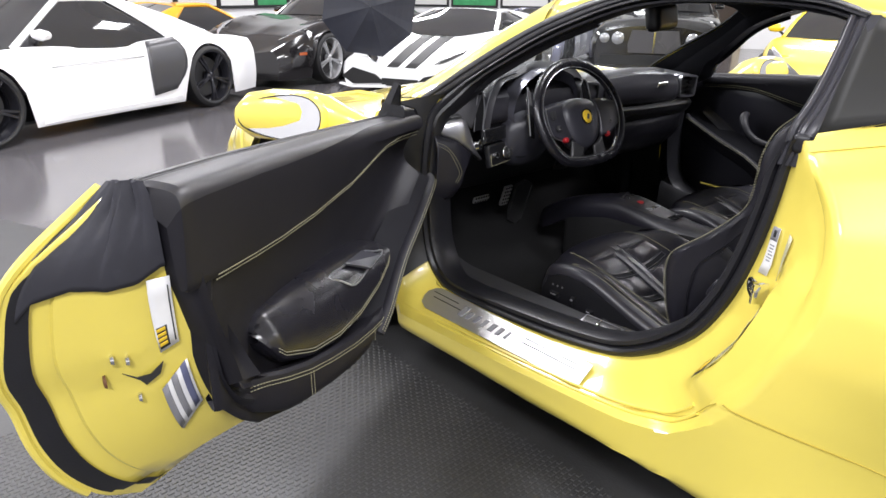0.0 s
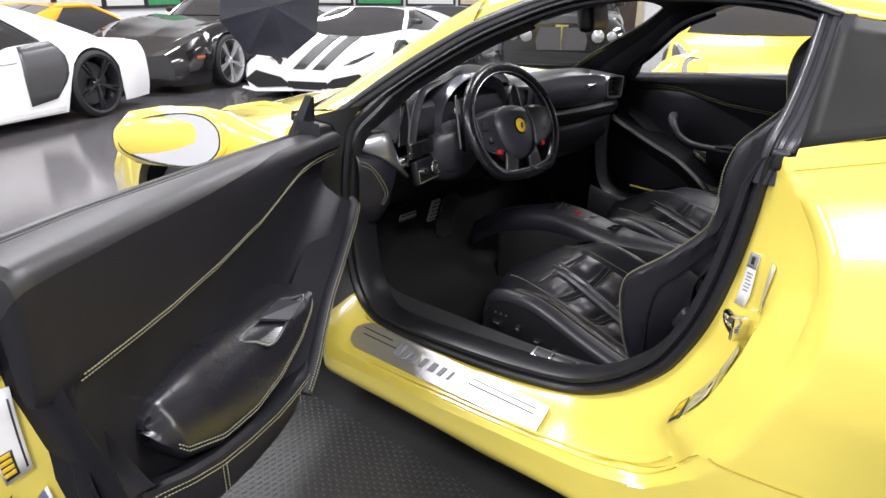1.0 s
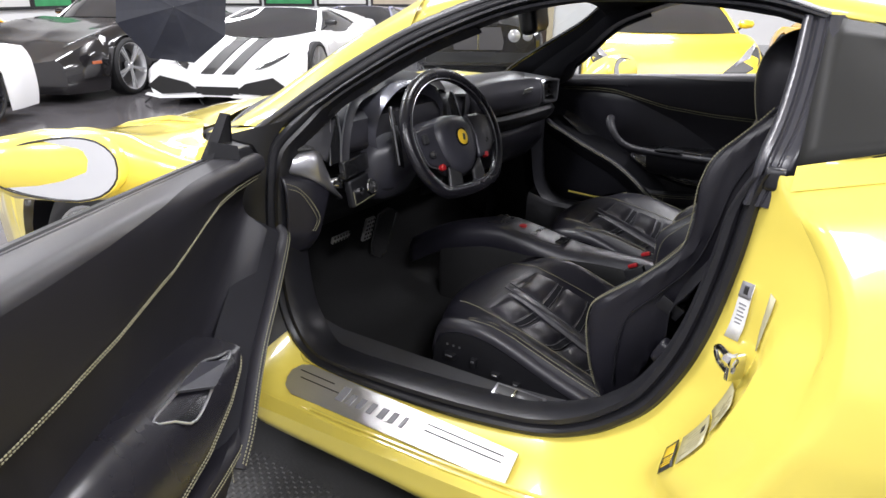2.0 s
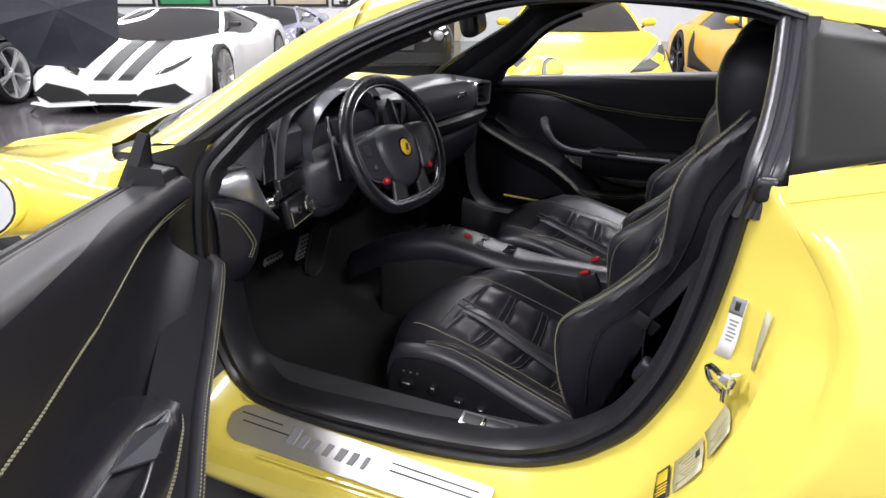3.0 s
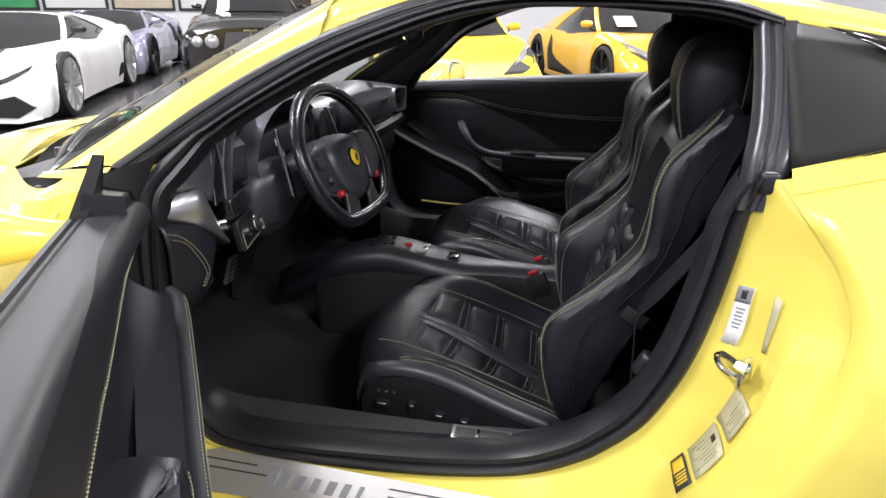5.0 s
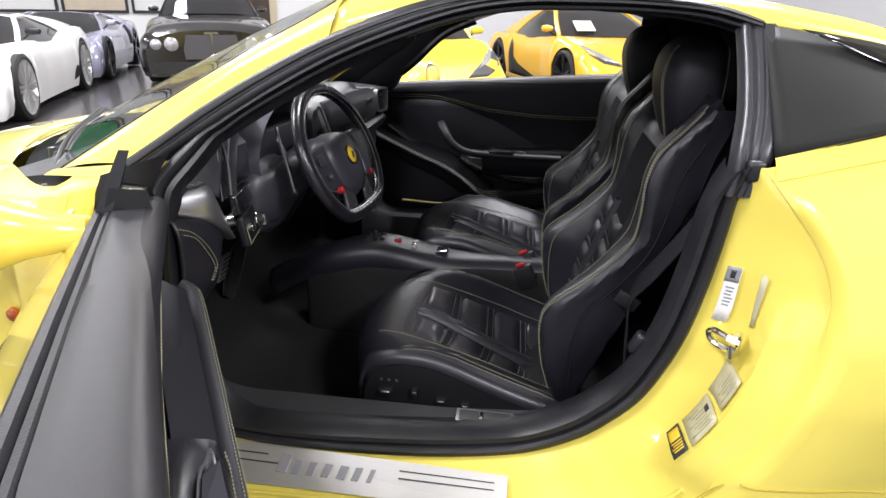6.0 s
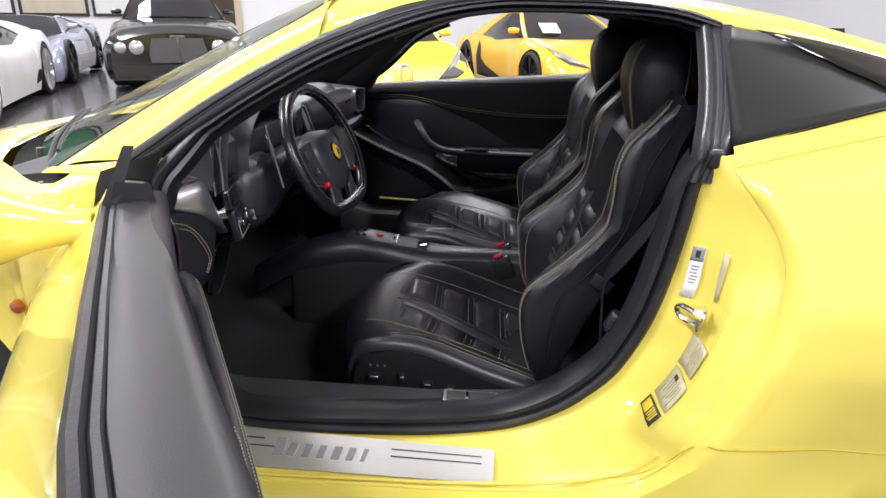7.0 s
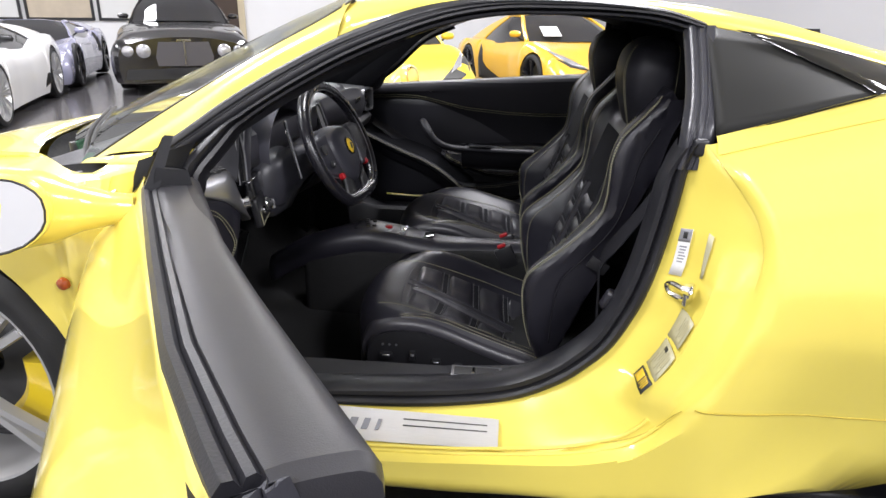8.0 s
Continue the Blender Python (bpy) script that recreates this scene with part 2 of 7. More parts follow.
def far_side(pts):
    """The same curve on the passenger side, whose pillar foot stands a little further back."""
    return [Vector((-p[0], p[1] - .088 * smooth01(.30, .62, p[1]) * smooth01(.80, .88, p[2]), p[2])) for p in pts]


def belt(y):
    return lerp_at(y, [-1.3, -.95, -.78, -.37, .70, .86], [1.02, 1.075, 1.075, .962, .872, .862])


def flank(y, z):
    """x of the left outer skin, from the rear wing to the door's front edge."""
    e = belt(y)
    zz = z if z < .6 else .6 + (z - .6) * .364 / (e - .6)
    x = lerp_at(zz, [.10, .125, .2, .30, .46, .6, .7, .8, .9, .964, 1.05], [-.80, -.84, -.950, -.952, -.957, -.953, -.937, -.906, -.852, -.793, -.70])
    k = smooth01(.6, .964, zz)
    x -= .092 * smooth01(-.37, .7, y) * k
    x -= .03 * smooth01(-.5, -1.1, y) * smooth01(.3, .7, zz)
    x += .018 * math.exp(-((zz - .42) / .1) ** 2) * smooth01(-.35, .1, y)
    hollow = lerp_at(zz, [.12, .2, .3, .40, .45, .5, .55, .6, .65, .70], [.090, .092, .088, .074, .062, .047, .031, .016, .005, 0])
    x += hollow * smooth01(-.40, -.66, y)
    return x


def jamb_step(p, f):
    """The jamb's hollow and ledge: first back beside the seal, then outward."""
    k = smooth01(.78, .66, p.z) * smooth01(.38, .45, p.z)
    return p + Vector((0, k * lerp_at(f, [0, .15, .29, .5, .70, .86, 1], [0, -.015, -.024, .010, .045, .03, 0]), 0))


for sgn in (1, -1):
    fl = (lambda p: [Vector(q) for q in p]) if sgn == 1 else mirrored
    nu = len(S)
    rows = [[] for _ in range(10)]
    for i in range(nu):
        s, r = S[i], R[i]
        d = (r - s)
        nrm = Vector((0.35, -0.9, 0)) if i < N1 else (Vector((0, 0, 1)) if i < N1 + N2 else Vector((.3, .9, 0)))
        rows[0].append(s + Vector((.045, 0, 0)) - nrm * .004)
        rows[1].append(s + Vector((.004, 0, 0)))
        if i < N1:
            for q, f, h in ((2, .06, 0), (3, .29, .001), (4, .50, .001), (5, .70, .002), (6, .86, .006), (7, .905, .008), (8, .93, .002), (9, .975, 0)):
                rows[q].append(jamb_step(s + d * f, f) + nrm * h)
        else:
            for q, f, h in ((2, .06, 0), (3, .32, .002), (4, .60, -.007), (5, .74, -.010), (6, .86, -.002), (7, .905, .002), (8, .93, -.002), (9, .975, 0)):
                rows[q].append(s + d * f + nrm * h)
        if N1 <= i < N1 + N2:
            k = smooth01(-.12, -.02, s.y) * smooth01(.74, .66, s.y)
            inn = Vector((lerp_at(s.y, [0, .65], [-.822, -.80]), s.y, .2985))
            out = Vector((-.893, s.y, lerp_at(s.y, [0, .65], [.2605, .2535])))
            for q, pt in ((3, inn), (4, inn.lerp(out, .5)), (5, out), (6, out + Vector((-.012, 0, -.006)))):
                rows[q][-1] = rows[q][-1].lerp(pt, k)
    # outer skin rows from the ridge outward
    outer = [[] for _ in range(16)]
    for i in range(nu):
        r = R[i]
        u = i / (N1 - 1)
        if i < N1:
            th = 0 if r.z > .46 else radians(90) * smooth01(.46, .325, r.z)
            rise = .30 * smooth01(.72, .95, r.z)
            L = (r.y + .96) / max(math.cos(th), .02)
            if th > 0:
                L = min(L, (r.z - .125) / max(math.sin(th), .02))
            for k, f in enumerate((.012, .03, .06, .1, .15, .2, .27, .35, .42, .5, .6, .7, .78, .85, .92, 1.0)):
                f2 = f if k > 0 else min(.05, .008 / max(L, .01))
                y, z = r.y - L * f2 * math.cos(th), r.z - L * f2 * math.sin(th) + rise * L * f2 * .95
                z = min(z, belt(y) - .001)
                outer[k].append(Vector((flank(y, z) if k else r.x * .5 + flank(y, z) * .5, y, z)))
        elif i < N1 + N2 - 1:
            for k, g in enumerate((.02, .05, .09, .14, .2, .26, .33, .40, .47, .55, .62, .70, .78, .85, .92, 1.0)):
                z = r.z + (.125 - r.z) * g
                x = lerp_at(z, [.125, .16, .19, .215, .245, .30], [-.84, -.90, -.945, -.957, -.95, -.94])
                w = smooth01(N1, N1 + 12, i)
                x = (1 - w) * flank(r.y, z) + w * (min(x, r.x - .004) if k < 5 else x)
                outer[k].append(Vector((x, r.y, z)))
        else:
            for k in range(16):
                outer[k].append(Vector((r.x - .002 - .0005 * k, r.y + .002 * (k + 1), r.z)))
    body = grid([fl(q) for q in rows + outer])
    part("side_body", body, YELLOW, car, "glossy yellow side panel with the painted door opening")

# panel gap line behind the door opening, a thin dark groove
gap = [Vector((flank(y, z) - .0015, y, z)) for y, z in ((-.384, .452), (-.40, .447), (-.43, .445), (-.47, .440), (-.52, .431), (-.57, .422), (-.63, .414), (-.70, .412), (-.78, .413), (-.945, .416))]
part("panel_gap", sweep(crv(gap, 60), .0016), SEAM, car)

# roof with its two screen pillars, one skin


def rail(y, rear=False):
    pts = [Vector(p) for p in EDGE] + [Vector(p) for p in ROOF_B[1:]]
    pts.sort(key=lambda p: p.y)
    ys = [p.y for p in pts]
    return lerp_at(y, ys, [p.x for p in pts]), lerp_at(y, ys, [p.z for p in pts])


rrows = []
for i in range(40):
    y = .40 - i * (.40 + 1.0) / 39
    xe, ze = rail(y)
    zs = lerp_at(y, [-1.0, -.75, -.55, -.4, -.2, 0, .25, .40], [1.06, 1.125, 1.178, 1.205, 1.226, 1.23, 1.222, 1.205])
    xs = xe + lerp_at(y, [-.4, .1, .4], [.055, .06, .095])
    half = [(xe, y, ze), (xe - .004 + .2 * (xs - xe), y, ze + .4 * (zs - ze)), (xs, y, zs), (xs * .6, y, zs + .010), (0, y, zs + .014)]
    h = crv(half, 12)
    rrows.append(h + [Vector((-p.x, p.y, p.z)) for p in reversed(h[:-1])])
part("roof", grid(rrows), YELLOW, car, "glossy yellow roof skin", thick=-.006)
for sgn in (1, -1):
    fl = (lambda p: [Vector(q) for q in p]) if sgn == 1 else far_side
    a = crv([p for p in EDGE[:6]] + [(rail(.395)[0], .395, rail(.395)[1])], 30)
    b = crv(SCREEN, 30)
    m1 = [p.lerp(q, .35) + Vector((-.012, 0, .012)) for p, q in zip(a, b)]
    m2 = [p.lerp(q, .75) + Vector((-.006, 0, .012)) for p, q in zip(a, b)]
    part("screen_pillar", loft([fl(a), fl(m1), fl(m2), fl(b)], 30, 9), YELLOW, car, "yellow windscreen pillar")
    # black sealing frame under the painted pillar and roof edge
    hi, lo_ = crv(EDGE, 70), crv(ROOF_C, 70)
    frame_rows = []
    for g, dx, dz in ((-.06, .006, .004), (.02, -.002, 0), (.18, -.0055, 0), (.36, -.0055, 0), (.45, -.002, 0), (.53, -.002, 0), (.62, -.006, 0), (.80, -.007, 0), (.95, -.005, 0), (1.08, .001, 0), (1.2, .02, 0)):
        frame_rows.append(fl([p.lerp(q, g) + Vector((dx, 0, dz)) for p, q in zip(hi, lo_)]))
    part("frame_seal", grid(frame_rows), RUBBER, car, "double black rubber seal along the pillar and roof")

# pillar feet, blending the screen pillars into the wings
for sgn in (1, -1):
    fl = (lambda p: [Vector(q) for q in p]) if sgn == 1 else far_side
    up_ = [(-.755, .79, .890), (-.735, .90, .874), (-.712, 1.0, .856), (-.690, 1.06, .842)]
    md_ = [(-.782, .79, .880), (-.762, .90, .874), (-.738, 1.0, .864), (-.700, 1.08, .852)]
    u3, m3 = crv(up_, 40)[:24], crv(md_, 40)[:24]
    part("pillar_foot", loft([fl([p + Vector((.04, 0, -.02)) for p in u3]), fl(u3), fl([p.lerp(q, .6) for p, q in zip(u3, m3)]), fl([q + Vector((-.012, 0, -.008)) for q in m3])], 20, 10), YELLOW, car)
    dn_ = [(-.86, .80, .838), (-.855, .84, .846), (-.845, .88, .852), (-.82, .905, .852)]
    f3 = crv(md_, 40)[:14]
    part("pillar_foot", loft([fl([p + Vector((.012, 0, .002)) for p in f3]), fl([p + Vector((-.02, 0, -.012)) for p in f3]), fl(dn_)], 14, 8), YELLOW, car)
    part("scuttle_end", loft([fl([tuple(Vector(p).lerp(Vector(q), .3) - Vector((0, 0, .010))) for p, q in zip(up_, md_)]), fl([(x + .008, y, z - .030) for x, y, z in md_]), fl([(x - .022, y, z - .040) for x, y, z in md_]), fl([(x - .07, y, z - .055) for x, y, z in md_])], 20, 10), CARPET, car, "black moulding beside the windscreen")

# windscreen
left = crv(SCREEN, 20)
cen = crv([(0, 1.42, .815), (0, 1.0, 1.0), (0, .62, 1.165), (0, .44, 1.222)], 20)
mid = [p.lerp(q, .55) + Vector((0, .05, .008)) for p, q in zip(left, cen)]
pane = loft([left, mid, cen, mirrored(mid), far_side(left)], 20, 25)
part("windscreen", pane, GLASS, car, "clear curved windscreen glass")
part("screen_seal", sweep(left, [(-.006, -.003), (.008, -.003), (.008, .004), (-.006, .004)]), RUBBER, car)
part("screen_seal", sweep(far_side(left), [(-.006, -.003), (.008, -.003), (.008, .004), (-.006, .004)]), RUBBER, car)

# front wings and bonnet
AXF, AXR = 1.30, -1.34


def wing_top(y):
    return lerp_at(y, [.84, 1.1, 1.35, 1.6, 1.9, 2.15, 2.34], [.862, .874, .880, .83, .72, .60, .50])


def hood_z(x, y):
    c = lerp_at(y, [1.0, 1.2, 1.45, 1.7, 2.0, 2.2, 2.36], [.862, .852, .828, .785, .695, .605, .50])
    return c - .028 * smooth01(.05, .5, abs(x)) + (wing_top(y) - c + .0) * smooth01(.52, .72, abs(x))


def nose(y):
    return lerp_at(y, [1.5, 1.8, 2.1, 2.25, 2.36], [1, .97, .88, .78, .62])


def arch(y, ax, low=.13, rad=.408):
    d = abs(y - ax)
    return max(low, .36 + math.sqrt(rad * rad - d * d)) if d < rad else low


for sgn in (1, -1):
    rows = []
    for i in range(60):
        y = .81 + (2.36 - .81) * i / 59
        w, lo, zc = nose(y), arch(y, AXF), wing_top(y)
        lo = min(lo, zc - .1)
        xin = lerp_at(y, [.81, .90, .925, .95, .975, 1.01, 1.05, 1.14, 1.19, 1.25], [-.72, -.722, -.735, -.762, -.768, -.746, -.716, -.64, -.60, -.60])
        prof = [(-.90, .13), (-.95, .25), (-.962, .4), (-.968, .60), (-.955, zc - .11), (-.90, zc - .03)] + [(-.90 + (xin + .90) * g, zc - .03 + (hood_z(abs(xin), y) - zc + .03) * h) for g, h in ((.35, .8), (.7, 1.0), (1, .96), (1.004, .3))]
        zs = [p[1] for p in prof[:5]]
        prof = [(lerp_at(lo + (zc - .11 - lo) * k / 5, zs, [p[0] for p in prof[:5]]), lo + (zc - .11 - lo) * k / 5) for k in range(6)] + prof[5:]
        rows.append(crv([(sgn * x * w, y, z) for x, z in prof], 22))
    part("front_wing", grid(rows), YELLOW, car, "yellow front wing over the wheel")
rows = []
for i in range(30):
    f = i / 29
    row = []
    for j in range(41):
        x = -.605 + 1.21 * j / 40
        y0 = 1.47 - .28 * (abs(x) / .6) ** 1.9
        y = y0 + (2.36 - y0) * f
        row.append(Vector((x * nose(y), y, hood_z(x, y) + (.004 if i else -.008))))
    rows.append(row)
part("bonnet", grid(rows), YELLOW, car, "yellow bonnet")
part("front_bumper", loft([[(-.6, 2.36, .50), (0, 2.38, .50), (.6, 2.36, .50)], [(-.72, 2.34, .36), (0, 2.43, .36), (.72, 2.34, .36)], [(-.75, 2.3, .15), (0, 2.4, .13), (.75, 2.3, .15)]], 16, 8), YELLOW, car)
# scuttle: black tray between bonnet and glass
rows = []
for k, (dy, z) in enumerate(((.03, -.02), (-.01, -.045), (-.06, -.055), (-.16, -.05), (-.28, -.05))):
    rows.append([Vector((-.85 + 1.70 * j / 30, max(.82, 1.46 - .33 * (abs(-.85 + 1.70 * j / 30) / .6) ** 1.7 + dy), hood_z(.3, 1.3) + z - .02 + .006 * math.cos(j * 5 / 30 * 3))) for j in range(31)])
part("scuttle", grid(rows), CARPET, car, "black scuttle tray below the windscreen")
for x0, y0, x1, y1 in ((-.735, .985, -.10, 1.30), (-.42, 1.22, .40, 1.28)):
    p0, p1 = Vector((x0, y0, .822)), Vector((x1, y1, .880))
    arm = crv([p0, p0.lerp(p1, .45) + Vector((0, .02, .018)), p1], 14)
    part("wiper", joined(sweep(arm, .0065), sweep([p + Vector((0, -.018, .004)) for p in arm[4:]], .005), lathe([(0, .014), (.011, .012), (.014, -.03)], 12, Matrix.Translation(p0))), SATIN, car, "dark grey wiper arm and blade")

# rear body
for sgn in (1, -1):
    rows = []
    for i in range(40):
        y = -.955 - 1.15 * i / 39
        lo = arch(y, AXR, .13, .40)
        e = belt(-.95) - .22 * smooth01(-.95, -2.1, y)
        tail = 1 - .10 * smooth01(-1.7, -2.1, y)
        prof = []
        for k in range(8):
            z = lo + (e - lo) * k / 7
            zq = z if z < .6 else .6 + (z - .6) * (belt(-.95) - .6) / (e - .6)
            prof.append((flank(-.95, min(zq, belt(-.95))) * tail, z))
        prof += [(-.60 * tail, e + .015), (0, e + .03 - .0)]
        rows.append(crv([(sgn * x, y, z) for x, z in prof], 20))
    part("rear_wing", grid(rows), YELLOW, car, "yellow rear wing")
part("tail_panel", loft([[(-.66, -2.105, .86), (0, -2.105, .88), (.66, -2.105, .86)], [(-.8, -2.13, .6), (0, -2.17, .6), (.8, -2.13, .6)], [(-.76, -2.09, .2), (0, -2.12, .2), (.76, -2.09, .2)]], 12, 8), YELLOW, car)
part("underbody", rbox(1.56, 4.3, .02, .005, 1, pose(0, .12, .12)), PLASTIC, car)
part("rear_screen", loft([[(-.64, -.97, 1.05), (0, -.97, 1.08), (.64, -.97, 1.05)], [(-.62, -1.3, .98), (0, -1.3, 1.0), (.62, -1.3, .98)], [(-.6, -1.7, .93), (0, -1.7, .94), (.6, -1.7, .93)]], 12, 8), TINT, car)

# quarter windows
for sgn in (1, -1):
    fl = (lambda p: [Vector(q) for q in p]) if sgn == 1 else mirrored
    low = crv([(-.795, -.392, .968), (-.802, -.50, 1.003), (-.805, -.65, 1.052), (-.78, -.80, 1.082), (-.74, -.93, 1.075)], 24)
    top = crv([Vector(p) + Vector((-.004, 0, -.002)) for p in ROOF_B], 24)
    midc = [p.lerp(q, .5) + Vector((-.004, 0, .001)) for p, q in zip(low, top)]
    qw = part("quarter_window", loft([fl(low), fl(midc), fl(top)], 24, 9), TINT, car, "dark tinted quarter window", thick=.005)
    rows = []
    for i in range(13):
        v = i / 12
        j0 = 23 * lerp_at(v, [0, .25, .5, .75, .93, 1], [.50, .47, .41, .31, .18, .10])
        row = []
        for k in range(10):
            f = (j0 + (23 - j0) * k / 9)
            n = min(int(f), 22)
            a, m_, b = [c[n].lerp(c[n + 1], f - n) for c in (low, midc, top)]
            row.append((a.lerp(m_, v * 2) if v < .5 else m_.lerp(b, v * 2 - 1)) + Vector((-.009, 0, .003)))
        rows.append(row)
    part("printed_border", grid([fl(r) for r in rows]), CARBON, qw, "glossy black printed border of the pane", thick=.001)
    shoulder = [Vector((flank(p.y, belt(p.y) - .002), p.y, belt(p.y) - .002)) for p in low]
    skirt = [Vector((flank(p.y, belt(p.y) - .03) - .003, p.y, belt(p.y) - .03)) for p in low]
    crest = [p + Vector((-.004, 0, .002)) for p in shoulder]
    part("window_ledge", loft([fl(skirt), fl(crest), fl([p + Vector((0, 0, .001)) for p in low])], 24, 8), YELLOW, car)

# door-opening seals, one loop each side
for sgn in (1, -1):
    fl = (lambda p: [Vector(q) for q in p]) if sgn == 1 else far_side
    loop = S[::2] + crv(ROOF_C[1:], 40)
    loop = crv(loop, 150)
    cen = Vector((-.75, .2, .7))
    ins = []
    for p in loop:
        d = cen - p
        d.x = 0
        d.normalize()
        ins.append(d)
    rows = []
    for off, dx in ((-.004, .002), (.004, -.008), (.014, -.010), (.022, -.002), (.025, .006), (.031, -.004), (.042, -.003), (.048, .010), (.05, .05), (.03, .10)):
        rows.append([p + d * off * (1 - .52 * smooth01(.88, 1.0, p.z)) + Vector((dx, 0, 0)) for p, d in zip(loop, ins)])
    part("opening_seal", grid([fl(r) for r in rows]), RUBBER, car, "black rubber door-opening seal")
    # broad double seal with a guide channel at the rear of the opening
    ch = crv([(-.640, -.398, 1.170), (-.70, -.400, 1.09), (-.752, -.396, 1.02), (-.788, -.384, .965), (-.792, -.366, .90)], 26)
    rows = []
    for wy, dx in ((-.012, .01), (-.002, 0), (.004, -.002), (.013, -.002), (.015, .001), (.017, .001), (.019, -.002), (.026, -.003), (.030, .003), (.033, .003), (.036, -.003), (.042, -.006), (.047, -.004), (.051, .004), (.053, .03)):
        rows.append([p + Vector((dx + .12 * wy, wy * (1 - .25 * smooth01(.99, .90, p.z)), 0)) for p in ch])
    part("window_channel", grid([fl(r) for r in rows]), CHANNEL, car, "grey-black ribbed window channel")
    cover = []
    for f, dx in ((-.05, .0), (.05, -.012), (.2, -.014), (.4, -.012), (.62, -.004)):
        cover.append([S[i].lerp(R[i], f) + Vector((dx, -.004, .004 + .012 * smooth01(.80, .87, S[i].z))) for i in range(N1 + N2 + 1, len(S))])
    part("hinge_cover", grid([fl(r) for r in cover]), PLASTIC, car, "black cover over the door hinges")
    end = Vector((-.792 * sgn, -.372, .945))
    part("seal_corner", rbox(.022, .032, .036, .009, 3, Matrix.Translation(end + Vector((.004 * sgn, .004, 0)))), RUBBER, car)

# sill plate with etched lines and lettering shapes
pa, pb = Vector((-.828, .002, .3055)), Vector((-.806, .655, .301))
pc, pd = Vector((-.889, .002, .268)), Vector((-.888, .645, .261))
up = (pb - pa).cross(pc - pa).normalized()
up = up if up.z > 0 else -up


def on_plate(u, v, h=0.0):
    """u: 0 rear to 1 front; v: 0 inner to 1 outer."""
    return pa.lerp(pb, u).lerp(pc.lerp(pd, u), v) + up * (h + .0035)


def plate_quad(u0, u1, v0, v1, h, slant=0.0):
    q = [on_plate(u0, v0, h), on_plate(u1, v0, h), on_plate(u1 + slant, v1, h), on_plate(u0 + slant, v1, h)]
    q2 = [p - up * .0025 for p in q]
    return flat(q + q2, [(0, 1, 2, 3), (7, 6, 5, 4), (0, 4, 5, 1), (1, 5, 6, 2), (2, 6, 7, 3), (3, 7, 4, 0)])


edge = [(0, .02), (0, .98), (.02, 1), (.94, 1), (.985, .85), (1, .6), (1, .35), (.97, .1), (.93, 0), (.02, 0)]
bm = bmesh.new()
tp = [bm.verts.new(on_plate(u, v, 0)) for u, v in edge]
bt = [bm.verts.new(on_plate(u, v, -.004)) for u, v in edge]
bm.faces.new(tp)
for i in range(len(tp)):
    bm.faces.new((tp[i], tp[(i + 1) % len(tp)], bt[(i + 1) % len(tp)], bt[i]))
bmesh.ops.recalc_face_normals(bm, faces=bm.faces[:])
plate = part("sill_plate", bm, ALU, car, "brushed aluminium sill plate with dark etched lines", smooth=False)
for u0, u1, v in ((.04, .34, .24), (.04, .34, .44), (.78, .96, .24), (.74, .94, .44)):
    part("etched_line", plate_quad(u0, u1, v, v + .03, .0012), INK, plate, smooth=False)
for k, wd in enumerate((.03, .022, .02, .02, .024, .02, .012)):
    u0 = .73 - k * .05
    me = plate_quad(u0 - wd * 1.1, u0, .2 if k == 0 else .32, .66, .0012, .012)
    part("emblem_stroke", me, INK_GREY, plate, smooth=False)

# door latch striker, stickers on the jamb
def jamb_pt(i, f, h):
    """i: place along the opening's edge; f: from the seal (0) to the ridge (1)."""
    n = int(i)
    a = S[n].lerp(S[n + 1], i - n)
    b = R[n].lerp(R[n + 1], i - n)
    return jamb_step(a.lerp(b, f), f) + Vector((-.40, .85, .33)).normalized() * h


def decal(name, quad, material, label="", parent=None, h=.003):
    """quad: four (i, f) corners in order."""
    rows_ = []
    for a in (0, .25, .5, .75, 1):
        row = []
        for b in (0, .33, .67, 1):
            q = [(quad[0][n] * (1 - b) + quad[1][n] * b) * (1 - a) + (quad[3][n] * (1 - b) + quad[2][n] * b) * a for n in (0, 1)]
            row.append(jamb_pt(q[0], q[1], h))
        rows_.append(row)
    return part(name, grid(rows_), material, parent or car, label, thick=.0006)


def within(quad, u0, u1, v0, v1):
    def at(u, v):
        return tuple((quad[0][n] * (1 - u) + quad[1][n] * u) * (1 - v) + (quad[3][n] * (1 - u) + quad[2][n] * u) * v for n in (0, 1))
    return [at(u0, v0), at(u1, v0), at(u1, v1), at(u0, v1)]


MQ = [(9.7, .125), (9.6, .255), (15.0, .175), (15.1, .09)]
st = decal("maker_sticker", MQ, STICKER, "white and silver sticker with small print")
decal("sticker_emblem", within(MQ, 0, 1, 0, .27), INK_GREY, "", st, .0038)
decal("emblem_mark", within(MQ, .35, .7, .06, .2), INK, "", st, .0045)
for k in range(6):
    decal("print_line", within(MQ, .22 + .05 * (k % 2), .82 - .06 * (k % 3), .36 + .065 * k, .385 + .065 * k), INK_GREY, "", st, .0038)
T1 = [(18.25, .27), (18.15, .65), (21.2, .62), (21.6, .275)]
T2 = [(21.95, .28), (21.8, .675), (24.8, .71), (25.5, .29)]
WQ2 = [(25.95, .285), (25.15, .71), (26.75, .71), (27.45, .29)]
for tq in (T1, T2):
    st = decal("tyre_sticker", tq, GREY_STICKER, "clear grey sticker with faint print")
    for k in range(7):
        decal("print_line", within(tq, .14 + .11 * k, .17 + .11 * k, .12 + .1 * (k % 2), .86 - .12 * (k % 3)), INK_OLIVE, "", st, .0037)
